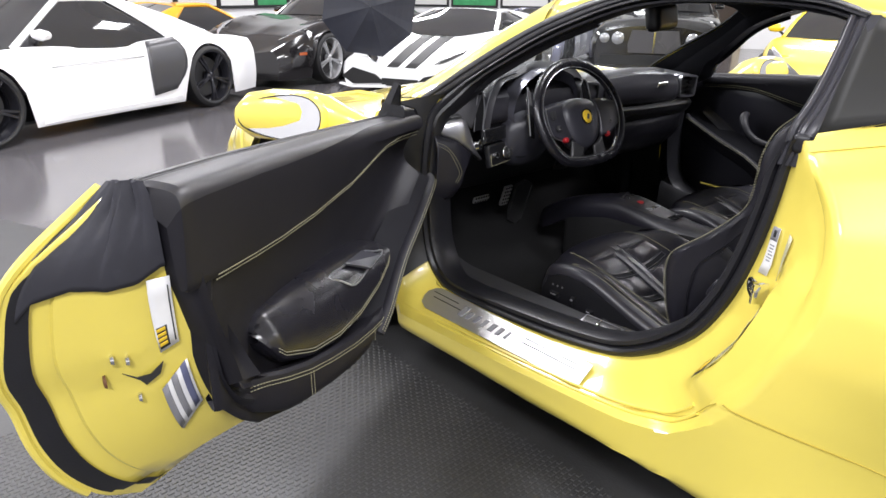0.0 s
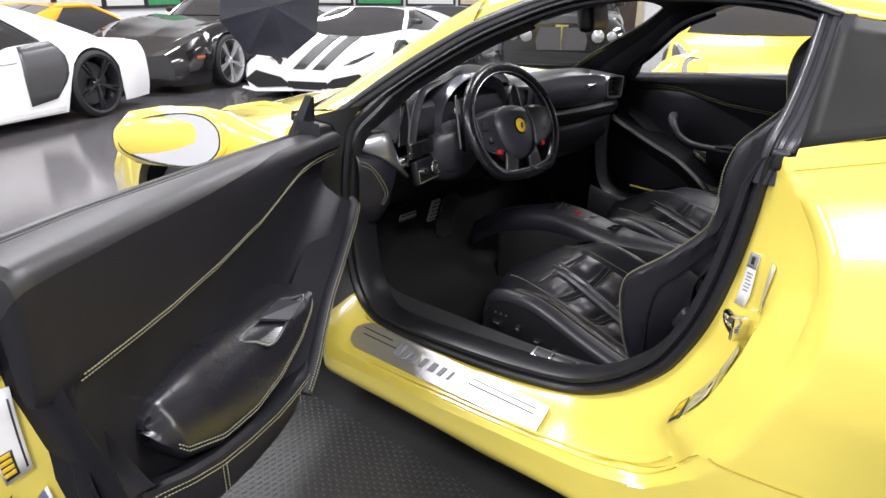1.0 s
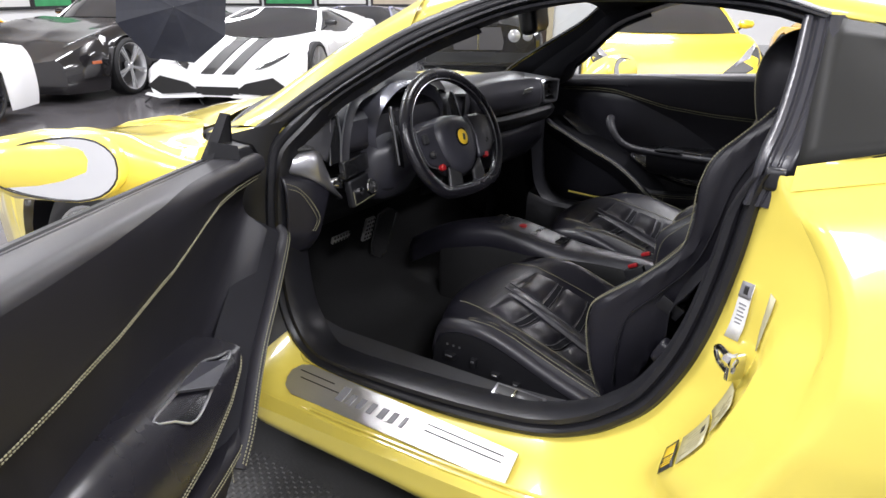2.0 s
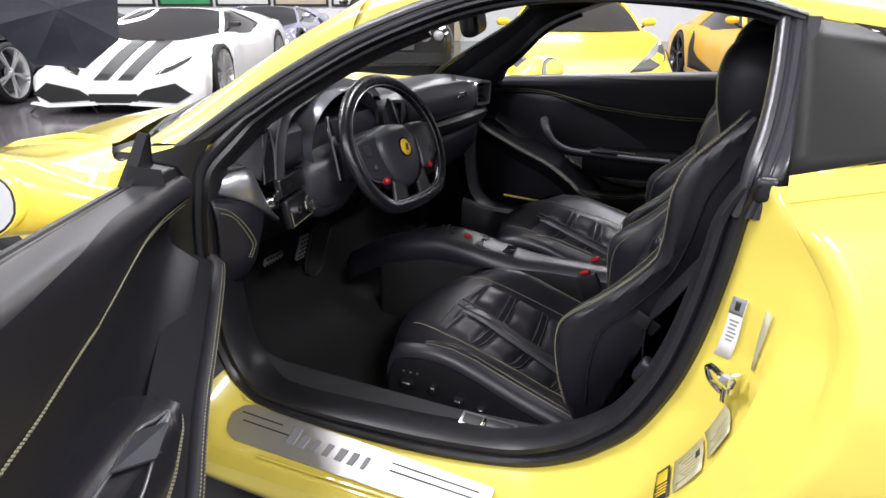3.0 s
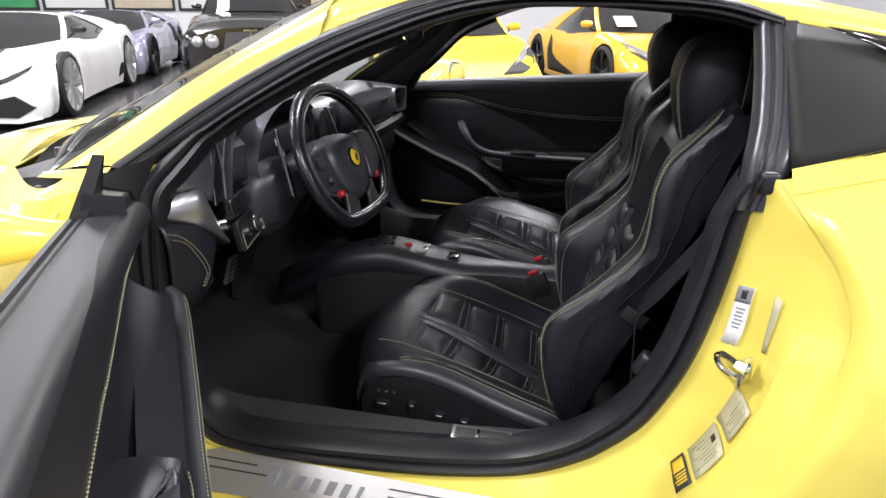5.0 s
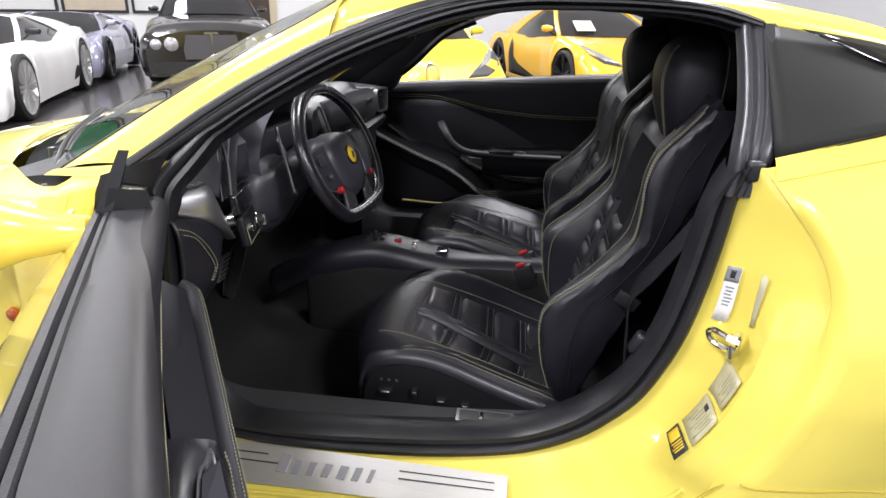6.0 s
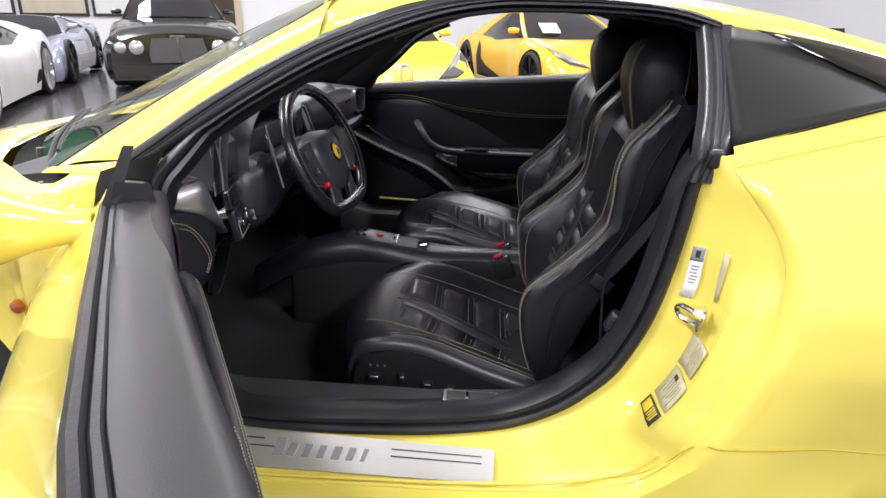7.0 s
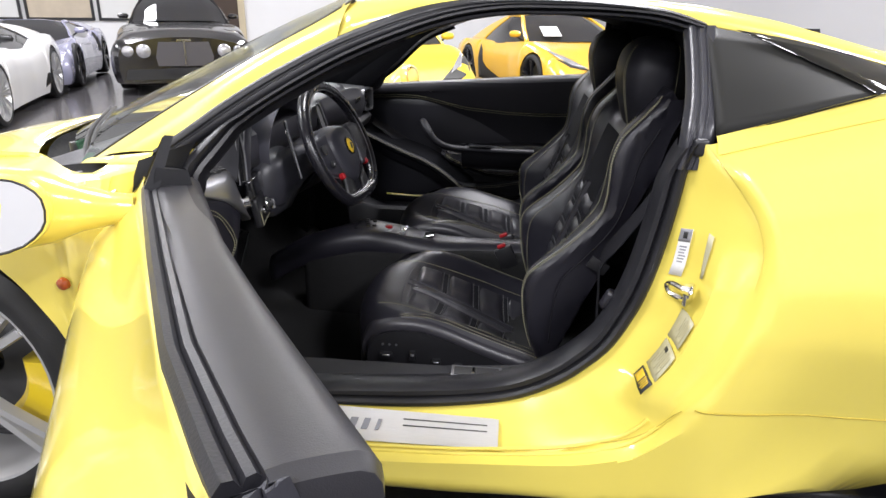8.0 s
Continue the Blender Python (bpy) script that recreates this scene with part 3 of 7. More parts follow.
decal("emblem_mark", within(T2, .25, .45, .12, .26), INK, "", st, .0042)
st = decal("warning_sticker", WQ2, INK, "black and yellow warning sticker")
decal("yellow_block", within(WQ2, .08, .45, .15, .9), INK_YELLOW, "", st, .0038)
for k in range(4):
    decal("print_line", within(WQ2, .52 + .1 * k, .57 + .1 * k, .12, .85 - .1 * (k % 2)), INK_YELLOW, "", st, .0038)
decal("edge_sticker", [(9.65, .42), (9.95, .475), (14.35, .42), (14.5, .36)], GREY_STICKER, "narrow clear sticker along the jamb")
seam = [jamb_pt(i, f, .0012) for i, f in ((36.5, .80), (35, .813), (33.5, .845), (32, .871), (30.5, .893), (29, .91), (27.5, .935), (26.5, .955))]
part("body_seam", sweep(crv(seam, 30), .0009), SEAM, car)
for f0, f1 in ((.80, .86), (.90, .945)):
    bead = [jamb_pt(q, f0 + (f1 - f0) * k, -.0015) for k, q in zip(np.linspace(0, 1, 30), np.linspace(29.5, N1 + N2 - 6, 30))]
    part("pressed_step", sweep(crv(bead, 80), .0042), YELLOW, car)
lp = Vector((-.838, -.373, .655))
ring = crv([lp + .72 * Vector(q) for q in ((-.012, .02, .014), (.02, .045, .018), (.034, .055, .006), (.018, .045, -.012), (-.016, .02, -.014), (-.03, .006, .002))], 24, True)
striker = part("door_striker", sweep(ring, .0055, True), CHROME, car, "polished steel door striker")
part("striker_plate", rbox(.032, .010, .045, .004, 2, Matrix.Translation(lp + Vector((-.012, .004, 0))) @ pose(0, 0, 0, 0, 0, -40)), CHROME, striker)
part("bolt", lathe([(0, .016), (.009, .016), (.011, 0)], 6, Matrix.Translation(lp + Vector((-.03, .006, .016))) @ pose(0, 0, 0, -90, 0, -40)), CHROME, striker)

# side repeater
part("side_repeater", lathe([(0, .007), (.008, .006), (.0125, .003), (.014, -.004)], 20, pose(-.970, .905, .657, 0, -90, 0)), AMBER, car, "amber side repeater lamp")


# ---- wheels ----
def wheel(name, radius, rim_r, width, rim_mat, spokes, parent, m, caliper=None, label="", twin=True, spin=0.0):
    """A wheel about local z, whose outer face looks to +z."""
    h = width / 2
    w = part(name, lathe([(rim_r, -h), (rim_r + .02, -h - .004), (radius - .03, -h), (radius - .006, -h + .02), (radius, 0), (radius - .006, h - .02), (radius - .03, h), (rim_r + .02, h + .004), (rim_r, h - .004)], 48), TYRE, parent, label, m)
    barrel = lathe([(rim_r + .004, h - .002), (rim_r - .004, h - .004), (rim_r - .016, h - .03), (rim_r - .03, 0), (rim_r - .03, -h)], 48)
    meshes = [barrel, lathe([(0, h - .02), (.03, h - .018), (.055, h - .035), (.06, h - .08)], 24)]
    for k in range(spokes):
        a = math.tau * (k + .5) / spokes
        for o in ((-.09, .09) if twin else (0,)):
            p0 = Vector((.035 * math.cos(a), .035 * math.sin(a), h - .032))
            p1 = Vector(((rim_r - .008) * math.cos(a + o), (rim_r - .008) * math.sin(a + o), h - .014))
            meshes.append(sweep([p0, p0.lerp(p1, .5) + Vector((0, 0, .004)), p1], [(-.013, -.012), (.013, -.012), (.009, .012), (-.009, .012)] if twin else [(-.022, -.012), (.022, -.012), (.014, .012), (-.014, .012)], up=(0, 0, 1)))
    part("rim", joined(*meshes), rim_mat, w)
    part("brake_disc", lathe([(.05, -.01), (rim_r * .78, -.01), (rim_r * .78, -.03), (.05, -.03)], 36), SATIN, w)
    if caliper:
        pts = crv([Vector((rim_r * .70 * math.cos(t), rim_r * .70 * math.sin(t), 0)) for t in (-.98 + spin, -.6 + spin, -.25 + spin, .10 + spin)], 14)
        part("brake_caliper", sweep(pts, [(-.055, -.05), (.055, -.05), (.055, .032), (.036, .050), (-.036, .050), (-.055, .032)], up=(0, 0, 1)), caliper, w, "yellow brake caliper")
    return w


for sx in (-1, 1):
    for yy, rad in ((AXF, .355), (AXR, .36)):
        wheel("wheel", rad, .278, .25, RIM, 5, car, pose(sx * .80, yy, .357, 0, 90 * sx, 0) @ pose(0, 0, 0, 0, 0, -87), CALIPER, "silver five-spoke wheel with low-profile tyre")
    for yy in (AXF, AXR):
        part("arch_liner", lathe([(.412, .16), (.42, -.16), (.2, -.17)], 32, pose(sx * .76, yy, .36, 0, 90 * sx, 0)), PLASTIC, car)

# ---- driver door, modelled shut and swung out about its hinge ----
HINGE = Vector((-.86, .70, 0))
SWING = Matrix.Translation(HINGE) @ Matrix.Rotation(radians(-62.3), 4, "Z") @ Matrix.Translation(-HINGE)


def door_rear(z):
    q = list(reversed(crv(DR, 40)))
    return lerp_at(z, [r.z for r in q], [r.y for r in q]) + .006


def door_bottom(y):
    return lerp_at(y, [-.32, -.2, -.1, .1, .72], [.30, .285, .278, .268, .252])


def trim_x(y):
    return lerp_at(y, [-.41, -.24, -.07, .17, .46, .65], [-.732, -.752, -.770, -.790, -.800, -.806])


def slot_x(y):
    return lerp_at(y, [-.42, -.35, -.19, .09, .48, .65], [-.829, -.841, -.864, -.883, -.906, -.914])


OUT = Vector((-.04, -.045, 0))
DR = [Vector(q) + Vector((-.004, -.024, 0)) * smooth01(.95, .80, Vector(q).z) for q in RR[:7] + [(-.953, -.46, .511), (-.95, -.43, .43), (-.943, -.375, .35), (-.937, -.30, .295)]]

DRZ = [p.z for p in reversed(crv(DR, 40))]
DRX = [p.x for p in reversed(crv(DR, 40))]


def door_parts(sgn, opened):
    """The door skin with its trim; sgn 1 builds the left door, -1 the right one."""
    f = (lambda p: [Vector(q) for q in p]) if sgn == 1 else mirrored
    # outer skin
    rows = []
    for i in range(30):
        k = i / 29
        row = []
        for j in range(40):
            q = j / 39
            zb = door_bottom(-.25 + q * .97)
            z = zb + (lerp_at(-.43 + 1.16 * q, [-.4, .65], [.936, .861]) - zb) * k
            yr = door_rear(max(z, .295)) if z > .295 else -.294 + (.295 - z) * 1.2
            y = yr + (.775 - yr) * q
            kb = max(0, (k - .74) / .26) ** 1.9
            bulge = .028 * math.exp(-((z - .60) / .16) ** 2) * smooth01(-.45, -.1, y) + .025 * math.exp(-((z - .70) / .15) ** 2) * smooth01(-.45, -.15, y)
            xs = flank(y, z) + OUT.x - bulge
            we = smooth01(0, .14, q)
            xs = xs * we + (1 - we) * (lerp_at(z, DRZ, DRX) + OUT.x)
            kb *= smooth01(-.04, .04, q)
            row.append(Vector((xs * (1 - kb) + kb * slot_x(y + OUT.y), y + OUT.y, z)))
        rows.append(row)
    skin = grid([f(r) for r in rows])
    door = part("door", skin, YELLOW, car, "driver door swung wide open" if opened else "closed passenger door", SWING if opened else None, thick=-.004 * sgn)
    # painted end cap
    rr, ss = crv(DR, 40), crv(SR, 40)
    rs, s2 = crv(RS, 20)[1:], crv(SS, 20)[1:]
    ro, si = rr + rs, ss + s2
    outer = [p + Vector((.002, .006, 0)) + OUT for p in ro]
    inner = []
    for i, p in enumerate(si):
        inner.append(p + OUT + (Vector((.045, .0, .01)) if p.z > .42 else Vector((.03, .02, .05))))
    rows = []
    n0 = min(n for n, p in enumerate(outer) if p.z < .86)
    n1 = max(n for n, p in enumerate(outer) if p.y < -.13)
    for k, dip in ((0, 0), (.06, .0), (.10, .008), (.22, .012), (.26, .004), (.40, .006), (.6, .010), (.8, .012), (.95, .012), (1, .016)):
        rows.append([a.lerp(b, k) + Vector((0, dip, dip * .2)) for a, b in zip(outer[n0:n1], inner[n0:n1])])
    part("end_panel", grid([f(r) for r in rows]), YELLOW, door, "yellow painted inner door edge")
    # rolled outer rim of the skin
    rim_ = [p + Vector((-.003, -.003, 0)) for p in outer[1:34]]
    part("skin_rim", sweep(f(crv(rim_, 60)), .0075), YELLOW, door)
    # weather seal round the edge
    srows = []
    for k, h in ((.045, .001), (.05, .007), (.08, .011), (.115, .011), (.145, .008), (.155, .001)):
        srows.append([q.lerp(r, k) + Vector((-.55, -.8, 0 if n < 52 else -.5)) * (h * (.35 if q.z > .74 else .35 + .65 * smooth01(.74, .66, q.z))) for n, (q, r) in enumerate(zip(outer[1:], inner[1:]))])
    part("door_seal", grid([f(r) for r in srows]), RUBBER, door, "broad black rubber seal on the door edge")
    # upper trim roll, from the window slot over the top down to the stitch line, closed round the rear post
    rows, ny = [], 44
    for j in range(ny):
        y = -.398 + (.655 + .398) * j / (ny - 1)
        zt, xi, xo = lerp_at(y, [-.4, .65], [.944, .868]), trim_x(y), slot_x(y) + .026
        st = stitch_z(y)
        prof = [(xo, y, zt - .03), (xo, y, zt - .002), (xo + .012, y, zt + .004), (xi - .020, y, zt + .002), (xi - .007, y, zt - .003), (xi - .001, y, zt - .014), (xi, y, zt - .035), (xi - .003, y, (zt + st) / 2), (xi - .010, y, st + .006), (xi - .016, y, st), (xi - .024, y, st - .003)]
        rows.append(crv(prof, 26))
    rear = [p + Vector((0, -.006, -.002)) for p in rows[0]]
    cen = sum(rear, Vector()) / len(rear) + Vector((-.012, -.004, 0))
    rows = [[cen for p in rear], [p.lerp(cen, .3) + Vector((0, -.006, 0)) for p in rear], [p.lerp(cen, .08) + Vector((0, -.004, 0)) for p in rear]] + rows
    # split at the edge: lit leather tone on top, shaded tone on the face
    mid_r = rows[len(rows) // 2]
    cut = next(n for n, p in enumerate(mid_r) if n > 6 and p.z < max(q.z for q in mid_r) - .012)
    part("upper_trim", grid([f(r[:cut + 1]) for r in rows]), LIT_HIDE, door, "black leather upper door trim roll")
    part("trim_face", grid([f(r[cut:]) for r in rows]), SHADED_HIDE, door, "black leather face of the upper door trim")
    # rear post: leather wrapped round the trim's end
    rows = []
    for z in np.linspace(.560, .93, 22):
        xp = lerp_at(z, [.56, .60, .69, .80, .95], [-.752, -.770, -.790, -.815, -.812])
        yr = lerp_at(z, [.56, .62, .70, .80, .95], [-.318, -.332, -.358, -.382, -.392])
        xi = -.748 - .014 * math.exp(-((z - .765) / .02) ** 2) - .012 * (1 - smooth01(.74, .78, z))
        rows.append(crv([(xp + .01, yr + .05, z), (xp - .004, yr + .03, z), (xp, yr + .008, z), (xp + .012, yr, z), (xi - .022, yr - .001, z), (xi - .006, yr + .003, z), (xi - .001, yr + .014, z), (xi - .008, yr + .026, z), (xi - .034, yr + .038, z)], 22))
    rows = [[Vector((p.x - .006, p.y + .03, .545)) for p in rows[0]]] + rows
    part("rear_post", grid([f(r) for r in rows]), SHADED_HIDE, door, "black leather post at the door's rear end")
    rows = []
    for z in np.linspace(.575, .938, 16):
        xp = lerp_at(z, [.56, .60, .69, .80, .95], [-.752, -.770, -.790, -.815, -.812])
        yr = lerp_at(z, [.56, .62, .70, .80, .95], [-.318, -.332, -.358, -.382, -.392])
        rows.append(crv([(xp - .035, yr + .01, z), (xp - .026, yr - .012, z), (xp, yr - .013, z), ((xp - .748) / 2, yr - .012, z), (-.752, yr - .008, z), (-.744, yr + .006, z)], 14))
    part("post_face", grid([f(r) for r in rows]), SHADED_HIDE, door)
    # outer window weatherstrip
    strip = [Vector((slot_x(y) + .014, y, lerp_at(y, [-.4, .65], [.942, .866]))) for y in np.linspace(-.40, .60, 40)]
    part("window_strip", sweep(f(strip), [(-.016, -.03), (.014, -.03), (.015, -.002), (.010, .004), (.004, .003), (.001, -.003), (-.003, .004), (-.010, .005), (-.016, -.002)], up=(0, 0, 1)), RUBBER, door, "black window weatherstrip")
    # dark inner shell behind the trim
    part("inner_shell", grid([f([Vector((-.868, y, z)) for y in np.linspace(-.26, .62, 12)]) for z in np.linspace(.42, .80, 8)]), PLASTIC, door)
    # lower trim: hollowed panel
    rows = []
    for i in range(26):
        k = i / 25
        row = []
        for j in range(40):
            q = j / 39
            y = -.352 + (.63 + .352) * q
            zt, zb = stitch_z(y) - .002, trim_low(y)
            z = zb + (zt - zb) * k
            x = trim_x(y) - .022
            x -= .030 * math.sin(math.pi * k) * smooth01(-.36, -.2, y)
            x += .020 * (1 - smooth01(0, .35, k)) * smooth01(-.32, -.1, y)
            row.append(Vector((x, y, z)))
        rows.append(row)
    low = [[p + Vector((-d * (.25 + .75 * smooth01(-.33, -.2, p.y)), 0, h)) for p in rows[0]] for d, h in ((.06, .012), (.03, -.002), (.008, -.006))]
    full = low + rows
    for r in full:
        e = r[0]
        r[:0] = [e + Vector((-.022, .01, 0)), e + Vector((-.018, -.004, 0)), e + Vector((-.010, -.010, 0)), e + Vector((-.003, -.006, 0))]
    part("lower_trim", grid([f(r) for r in full]), SHADED_HIDE, door, "hollowed black leather lower door trim")
    # stitching, two rows
    for dz in (0, -.010):
        line = [Vector((trim_x(y) - .0085 - (.006 if dz else 0), y, stitch_z(y) + .004 + dz)) for y in np.linspace(-.335, .645, 50)]
        part("stitch_line", stitches(f(line), .0012), STITCH, door)
    # armrest: a sloping leaf-shaped pad that rolls under at its stitched edge
    ys_ = [-.212, -.205, -.18, -.10, .0, .10, .20, .27, .31]
    zt_ = [.602, .618, .630, .634, .630, .626, .618, .608, .600]
    zb_ = [.588, .570, .538, .506, .492, .500, .527, .556, .580]
    xe_ = [-.782, -.768, -.750, -.738, -.734, -.733, -.735, -.742, -.755]
    rows = []
    for y in list(np.linspace(-.212, -.16, 10)) + list(np.linspace(-.15, .31, 30)):
        zt, zb, xe = lerp_at(y, ys_, zt_), lerp_at(y, ys_, zb_), lerp_at(y, ys_, xe_)
        h = zt - zb
        rows.append(crv([(-.85, y, zt + .002), (-.812, y, zt + .003), (-.792, y, zt - .001), (xe - .028, y, zt - h * .22), (xe - .012, y, zt - h * .45), (xe - .003, y, zt - h * .72), (xe, y, zb + h * .10), (xe - .003, y, zb), (xe - .014, y, zb - .008), (xe - .05, y, zb - .004), (-.85, y, zb + .006)], 26))
    part("armrest", grid([f(r) for r in rows]), WHEEL_HIDE, door, "smooth black leather armrest leaf")
    for d in (0, .007):
        line = [Vector((lerp_at(y, ys_, xe_) + .0008, y, lerp_at(y, ys_, zb_) + .010 + d)) for y in np.linspace(-.19, .29, 40)]
        part("stitch_line", stitches(f(line), .0011), STITCH, door)
    # grab frame down the front of the pocket, and pocket floor
    grip = crv([(-.806, .700, .672), (-.787, .668, .660), (-.766, .51, .594), (-.751, .38, .545), (-.740, .295, .497), (-.733, .235, .452), (-.735, .185, .412)], 30)
    part("pull_grip", sweep(f(grip), [(.018 * math.cos(a * math.tau / 12), .013 * math.sin(a * math.tau / 12)) for a in range(12)], up=(0, 1, 0)), HEAD_HIDE, door, "stitched black leather pull strap beside the pocket")
    part("trim_end", loft([f([p + Vector((-.008, .002, .0)) for p in grip]), f([p + Vector((-.020, .016, -.022)) for p in grip]), f([p + Vector((-.045, .036, -.052)) for p in grip])], 30, 8), SHADED_HIDE, door, "black leather front end of the door trim")
    part("trim_hollow", loft([f([p + Vector((-.004, -.004, .004)) for p in grip]), f([p + Vector((-.030, -.015, .022)) for p in grip]), f([p + Vector((-.072, -.022, .048)) for p in grip])], 30, 8), SUEDE, door)
    for d in (.001, .008):
        part("stitch_line", stitches(f([p + Vector((.0125 + .6 * d, -.0033 + .3 * d, .0100 - .7 * d)) for p in grip]), .0013), STITCH, door)
    # pocket strip along the lower edge, from the rear corner to the grip
    py = [-.312, -.300, -.26, -.20, -.132, -.05, .05, .12, .20, .27]
    pt = [.532, .545, .546, .528, .507, .489, .470, .462, .456, .472]
    pb = [.520, .498, .465, .436, .422, .410, .398, .395, .428, .462]
    px = [-.790, -.775, -.752, -.736, -.729, -.726, -.726, -.728, -.732, -.742]
    rows = []
    for y in list(np.linspace(-.312, -.28, 6)) + list(np.linspace(-.26, .27, 34)):
        zt, zb, xe = lerp_at(y, py, pt), lerp_at(y, py, pb), lerp_at(y, py, px)
        rows.append(crv([(xe - .05, y, zt - .012), (xe - .020, y, zt - .002), (xe - .008, y, zt + .001), (xe, y, zt - .008), (xe + .003, y, (zt + zb) / 2), (xe, y, zb + .010), (xe - .010, y, zb + .001), (xe - .03, y, zb), (xe - .09, y, zb + .012)], 22))
    part("door_pocket", grid([f(r) for r in rows]), SHADED_HIDE, door, "long black leather door pocket")
    for d in (.008, .016):
        line = [Vector((lerp_at(y, py, px) + .0035, y, lerp_at(y, py, pt) - d - .004)) for y in np.linspace(-.28, .25, 40)]
        part("stitch_line", stitches(f(line), .0011), STITCH, door)
    for y in (-.136, -.126, .150):
        line = [Vector((lerp_at(y, py, px) + .0042, y, lerp_at(y, py, pt) * (1 - k) + lerp_at(y, py, pb) * k)) for k in np.linspace(.2, .9, 8)]
        part("stitch_line", stitches(f(line), .0011), STITCH, door)
    # broad leather border that runs down the rear end and round the lower corner
    bo = [(-.384, .80), (-.378, .74), (-.366, .67), (-.350, .59), (-.322, .52), (-.275, .462), (-.21, .415), (-.14, .392)]
    bi = [(-.330, .80), (-.346, .74), (-.352, .67), (-.345, .60), (-.318, .548), (-.272, .515), (-.21, .478), (-.14, .455)]
    rows = []
    for k in range(7):
        g = k / 6
        rows.append(crv([(-.802 + .052 * math.sin(math.pi * .5 * g) - .010 * g ** 4, a[0] + (b[0] - a[0]) * g, a[1] + (b[1] - a[1]) * g) for a, b in zip(bo, bi)], 30))
    part("trim_border", grid([f([p + Vector((-.03, .02, .004)) for p in rows[0]])] + [f(r) for r in rows] + [f([p + Vector((-.03, .012, .006)) for p in rows[-1]])]), SHADED_HIDE, door, "rounded leather border of the lower trim")
    # release handle in its bright recess
    quad = [Vector(q) for q in ((-.782, .040, .612), (-.778, .195, .617), (-.766, .282, .588), (-.744, .092, .580))]
    nq = Vector((.62, 0, .78))
    hd = part("handle_recess", prism(f([p + nq * .003 for p in quad]), f([p - nq * .02 for p in quad])), CARBON, door, "dark release handle recess in a bright frame", smooth=False)
    quad = [p + nq * .004 for p in quad]
    part("recess_frame", sweep(f(crv([quad[0], quad[0].lerp(quad[1], .5), quad[1], quad[1].lerp(quad[2], .5), quad[2], quad[2].lerp(quad[3], .5), quad[3], quad[3].lerp(quad[0], .5)], 40, True)), .0024, True), SILVER, hd)
    lev = [quad[0].lerp(quad[1], .45) + nq * .010, quad[0].lerp(quad[1], .92) + nq * .010, quad[3].lerp(quad[2], .80) + nq * .010, quad[3].lerp(quad[2], .42) + nq * .010]
    part("release_handle", prism(f(lev), f([p - nq * .006 for p in lev])), HUB, hd, "satin grey release lever", smooth=False, bevel=.002)
    return door


def stitch_z(y):
    return lerp_at(y, [-.36, -.31, -.22, -.12, .02, .2, .285, .35, .417, .5, .6, .65], [.780, .776, .770, .766, .768, .782, .800, .815, .828, .831, .826, .822])


def trim_low(y):
    return lerp_at(y, [-.36, -.31, -.25, -.15, .0, .08, .15, .23, .36, .46, .57, .63], [.55, .49, .44, .405, .385, .37, .385, .43, .50, .575, .66, .70])


door = door_parts(1, True)
far_door = door_parts(-1, False)

pull = crv([(.70, .385, .735), (.655, .372, .732), (.620, .352, .712), (.613, .325, .675), (.620, .275, .645), (.640, .20, .632), (.665, .06, .622), (.69, -.10, .615)], 40)
part("door_pull", sweep(pull, [(.017 * math.cos(a * math.tau / 12), .015 * math.sin(a * math.tau / 12)) for a in range(12)], up=(0, 0, 1)), SHADED_HIDE, far_door, "curved black pull handle running into the armrest")
shelf = [[p + Vector((dx, 0, dz)) for p in pull[18:]] for dx, dz in ((-.012, -.006), (-.004, -.05), (.03, -.085), (.10, -.10))]
part("armrest_ledge", loft(shelf, 24, 8), SHADED_HIDE, far_door, "padded black armrest of the passenger door")
part("painted_edge", sweep(crv([(.752, .56, .392), (.752, .40, .386), (.752, .20, .392), (.752, .05, .405), (.752, -.10, .430)], 30), .0045), YELLOW, far_door, "narrow yellow painted edge below the trim")
part("bright_switch", rbox(.014, .10, .008, .003, 2, pose(.645, .13, .645, 0, 12, 9)), SATIN, far_door)

# places on the painted end cap: k runs from the outer edge to the trim
RRF, SSF = crv(DR, 160), crv(SR, 160)


def on_cap(k, z, lift=.002):
    mids = [a.lerp(b + Vector((.045, 0, .01)), k) for a, b in zip(RRF, SSF)]
    zs = [q.z for q in reversed(mids)]
    p = Vector((lerp_at(z, zs, [q.x for q in reversed(mids)]), lerp_at(z, zs, [q.y for q in reversed(mids)]), z)) + Vector((.002, .006, 0)) * (1 - k) + OUT
    return Vector((p.x, p.y, z)) + Vector((-.6, -.8, 0)) * (lift - .010)


# folded black membrane over the upper part of the open door's edge
rows = []
for j in range(34):
    k = .13 + .81 * j / 33
    zb = lerp_at(k, [.10, .2, .4, .6, .75, .92], [.745, .785, .797, .788, .793, .818])
    zt = RRF[0].lerp(SSF[0], k).z - .004
    row = []
    for i in range(18):
        v = i / 17
        z = zb + (zt - zb) * v
        if v > .94:
            z = zt
        fold = .0 if j in (0, 33) else (.007 * math.sin(k * 21 + v * 2.5) + .004 * math.sin(k * 47 - v * 4)) * (.35 + .65 * v) * math.exp(-((k - .62) / .26) ** 2)
        row.append(on_cap(k, z, .021 + fold))
    rows.append(row)
for dx, dy in ((-.020, -.010), (.0, -.010), (.03, -.006)):
    rows.append([Vector((lerp_at(p.z, [.56, .60, .69, .80, .95], [-.752, -.770, -.790, -.815, -.812]) + dx, lerp_at(p.z, [.56, .62, .70, .80, .95], [-.318, -.332, -.358, -.382, -.392]) + dy, min(p.z, .935))) for p in rows[33]])
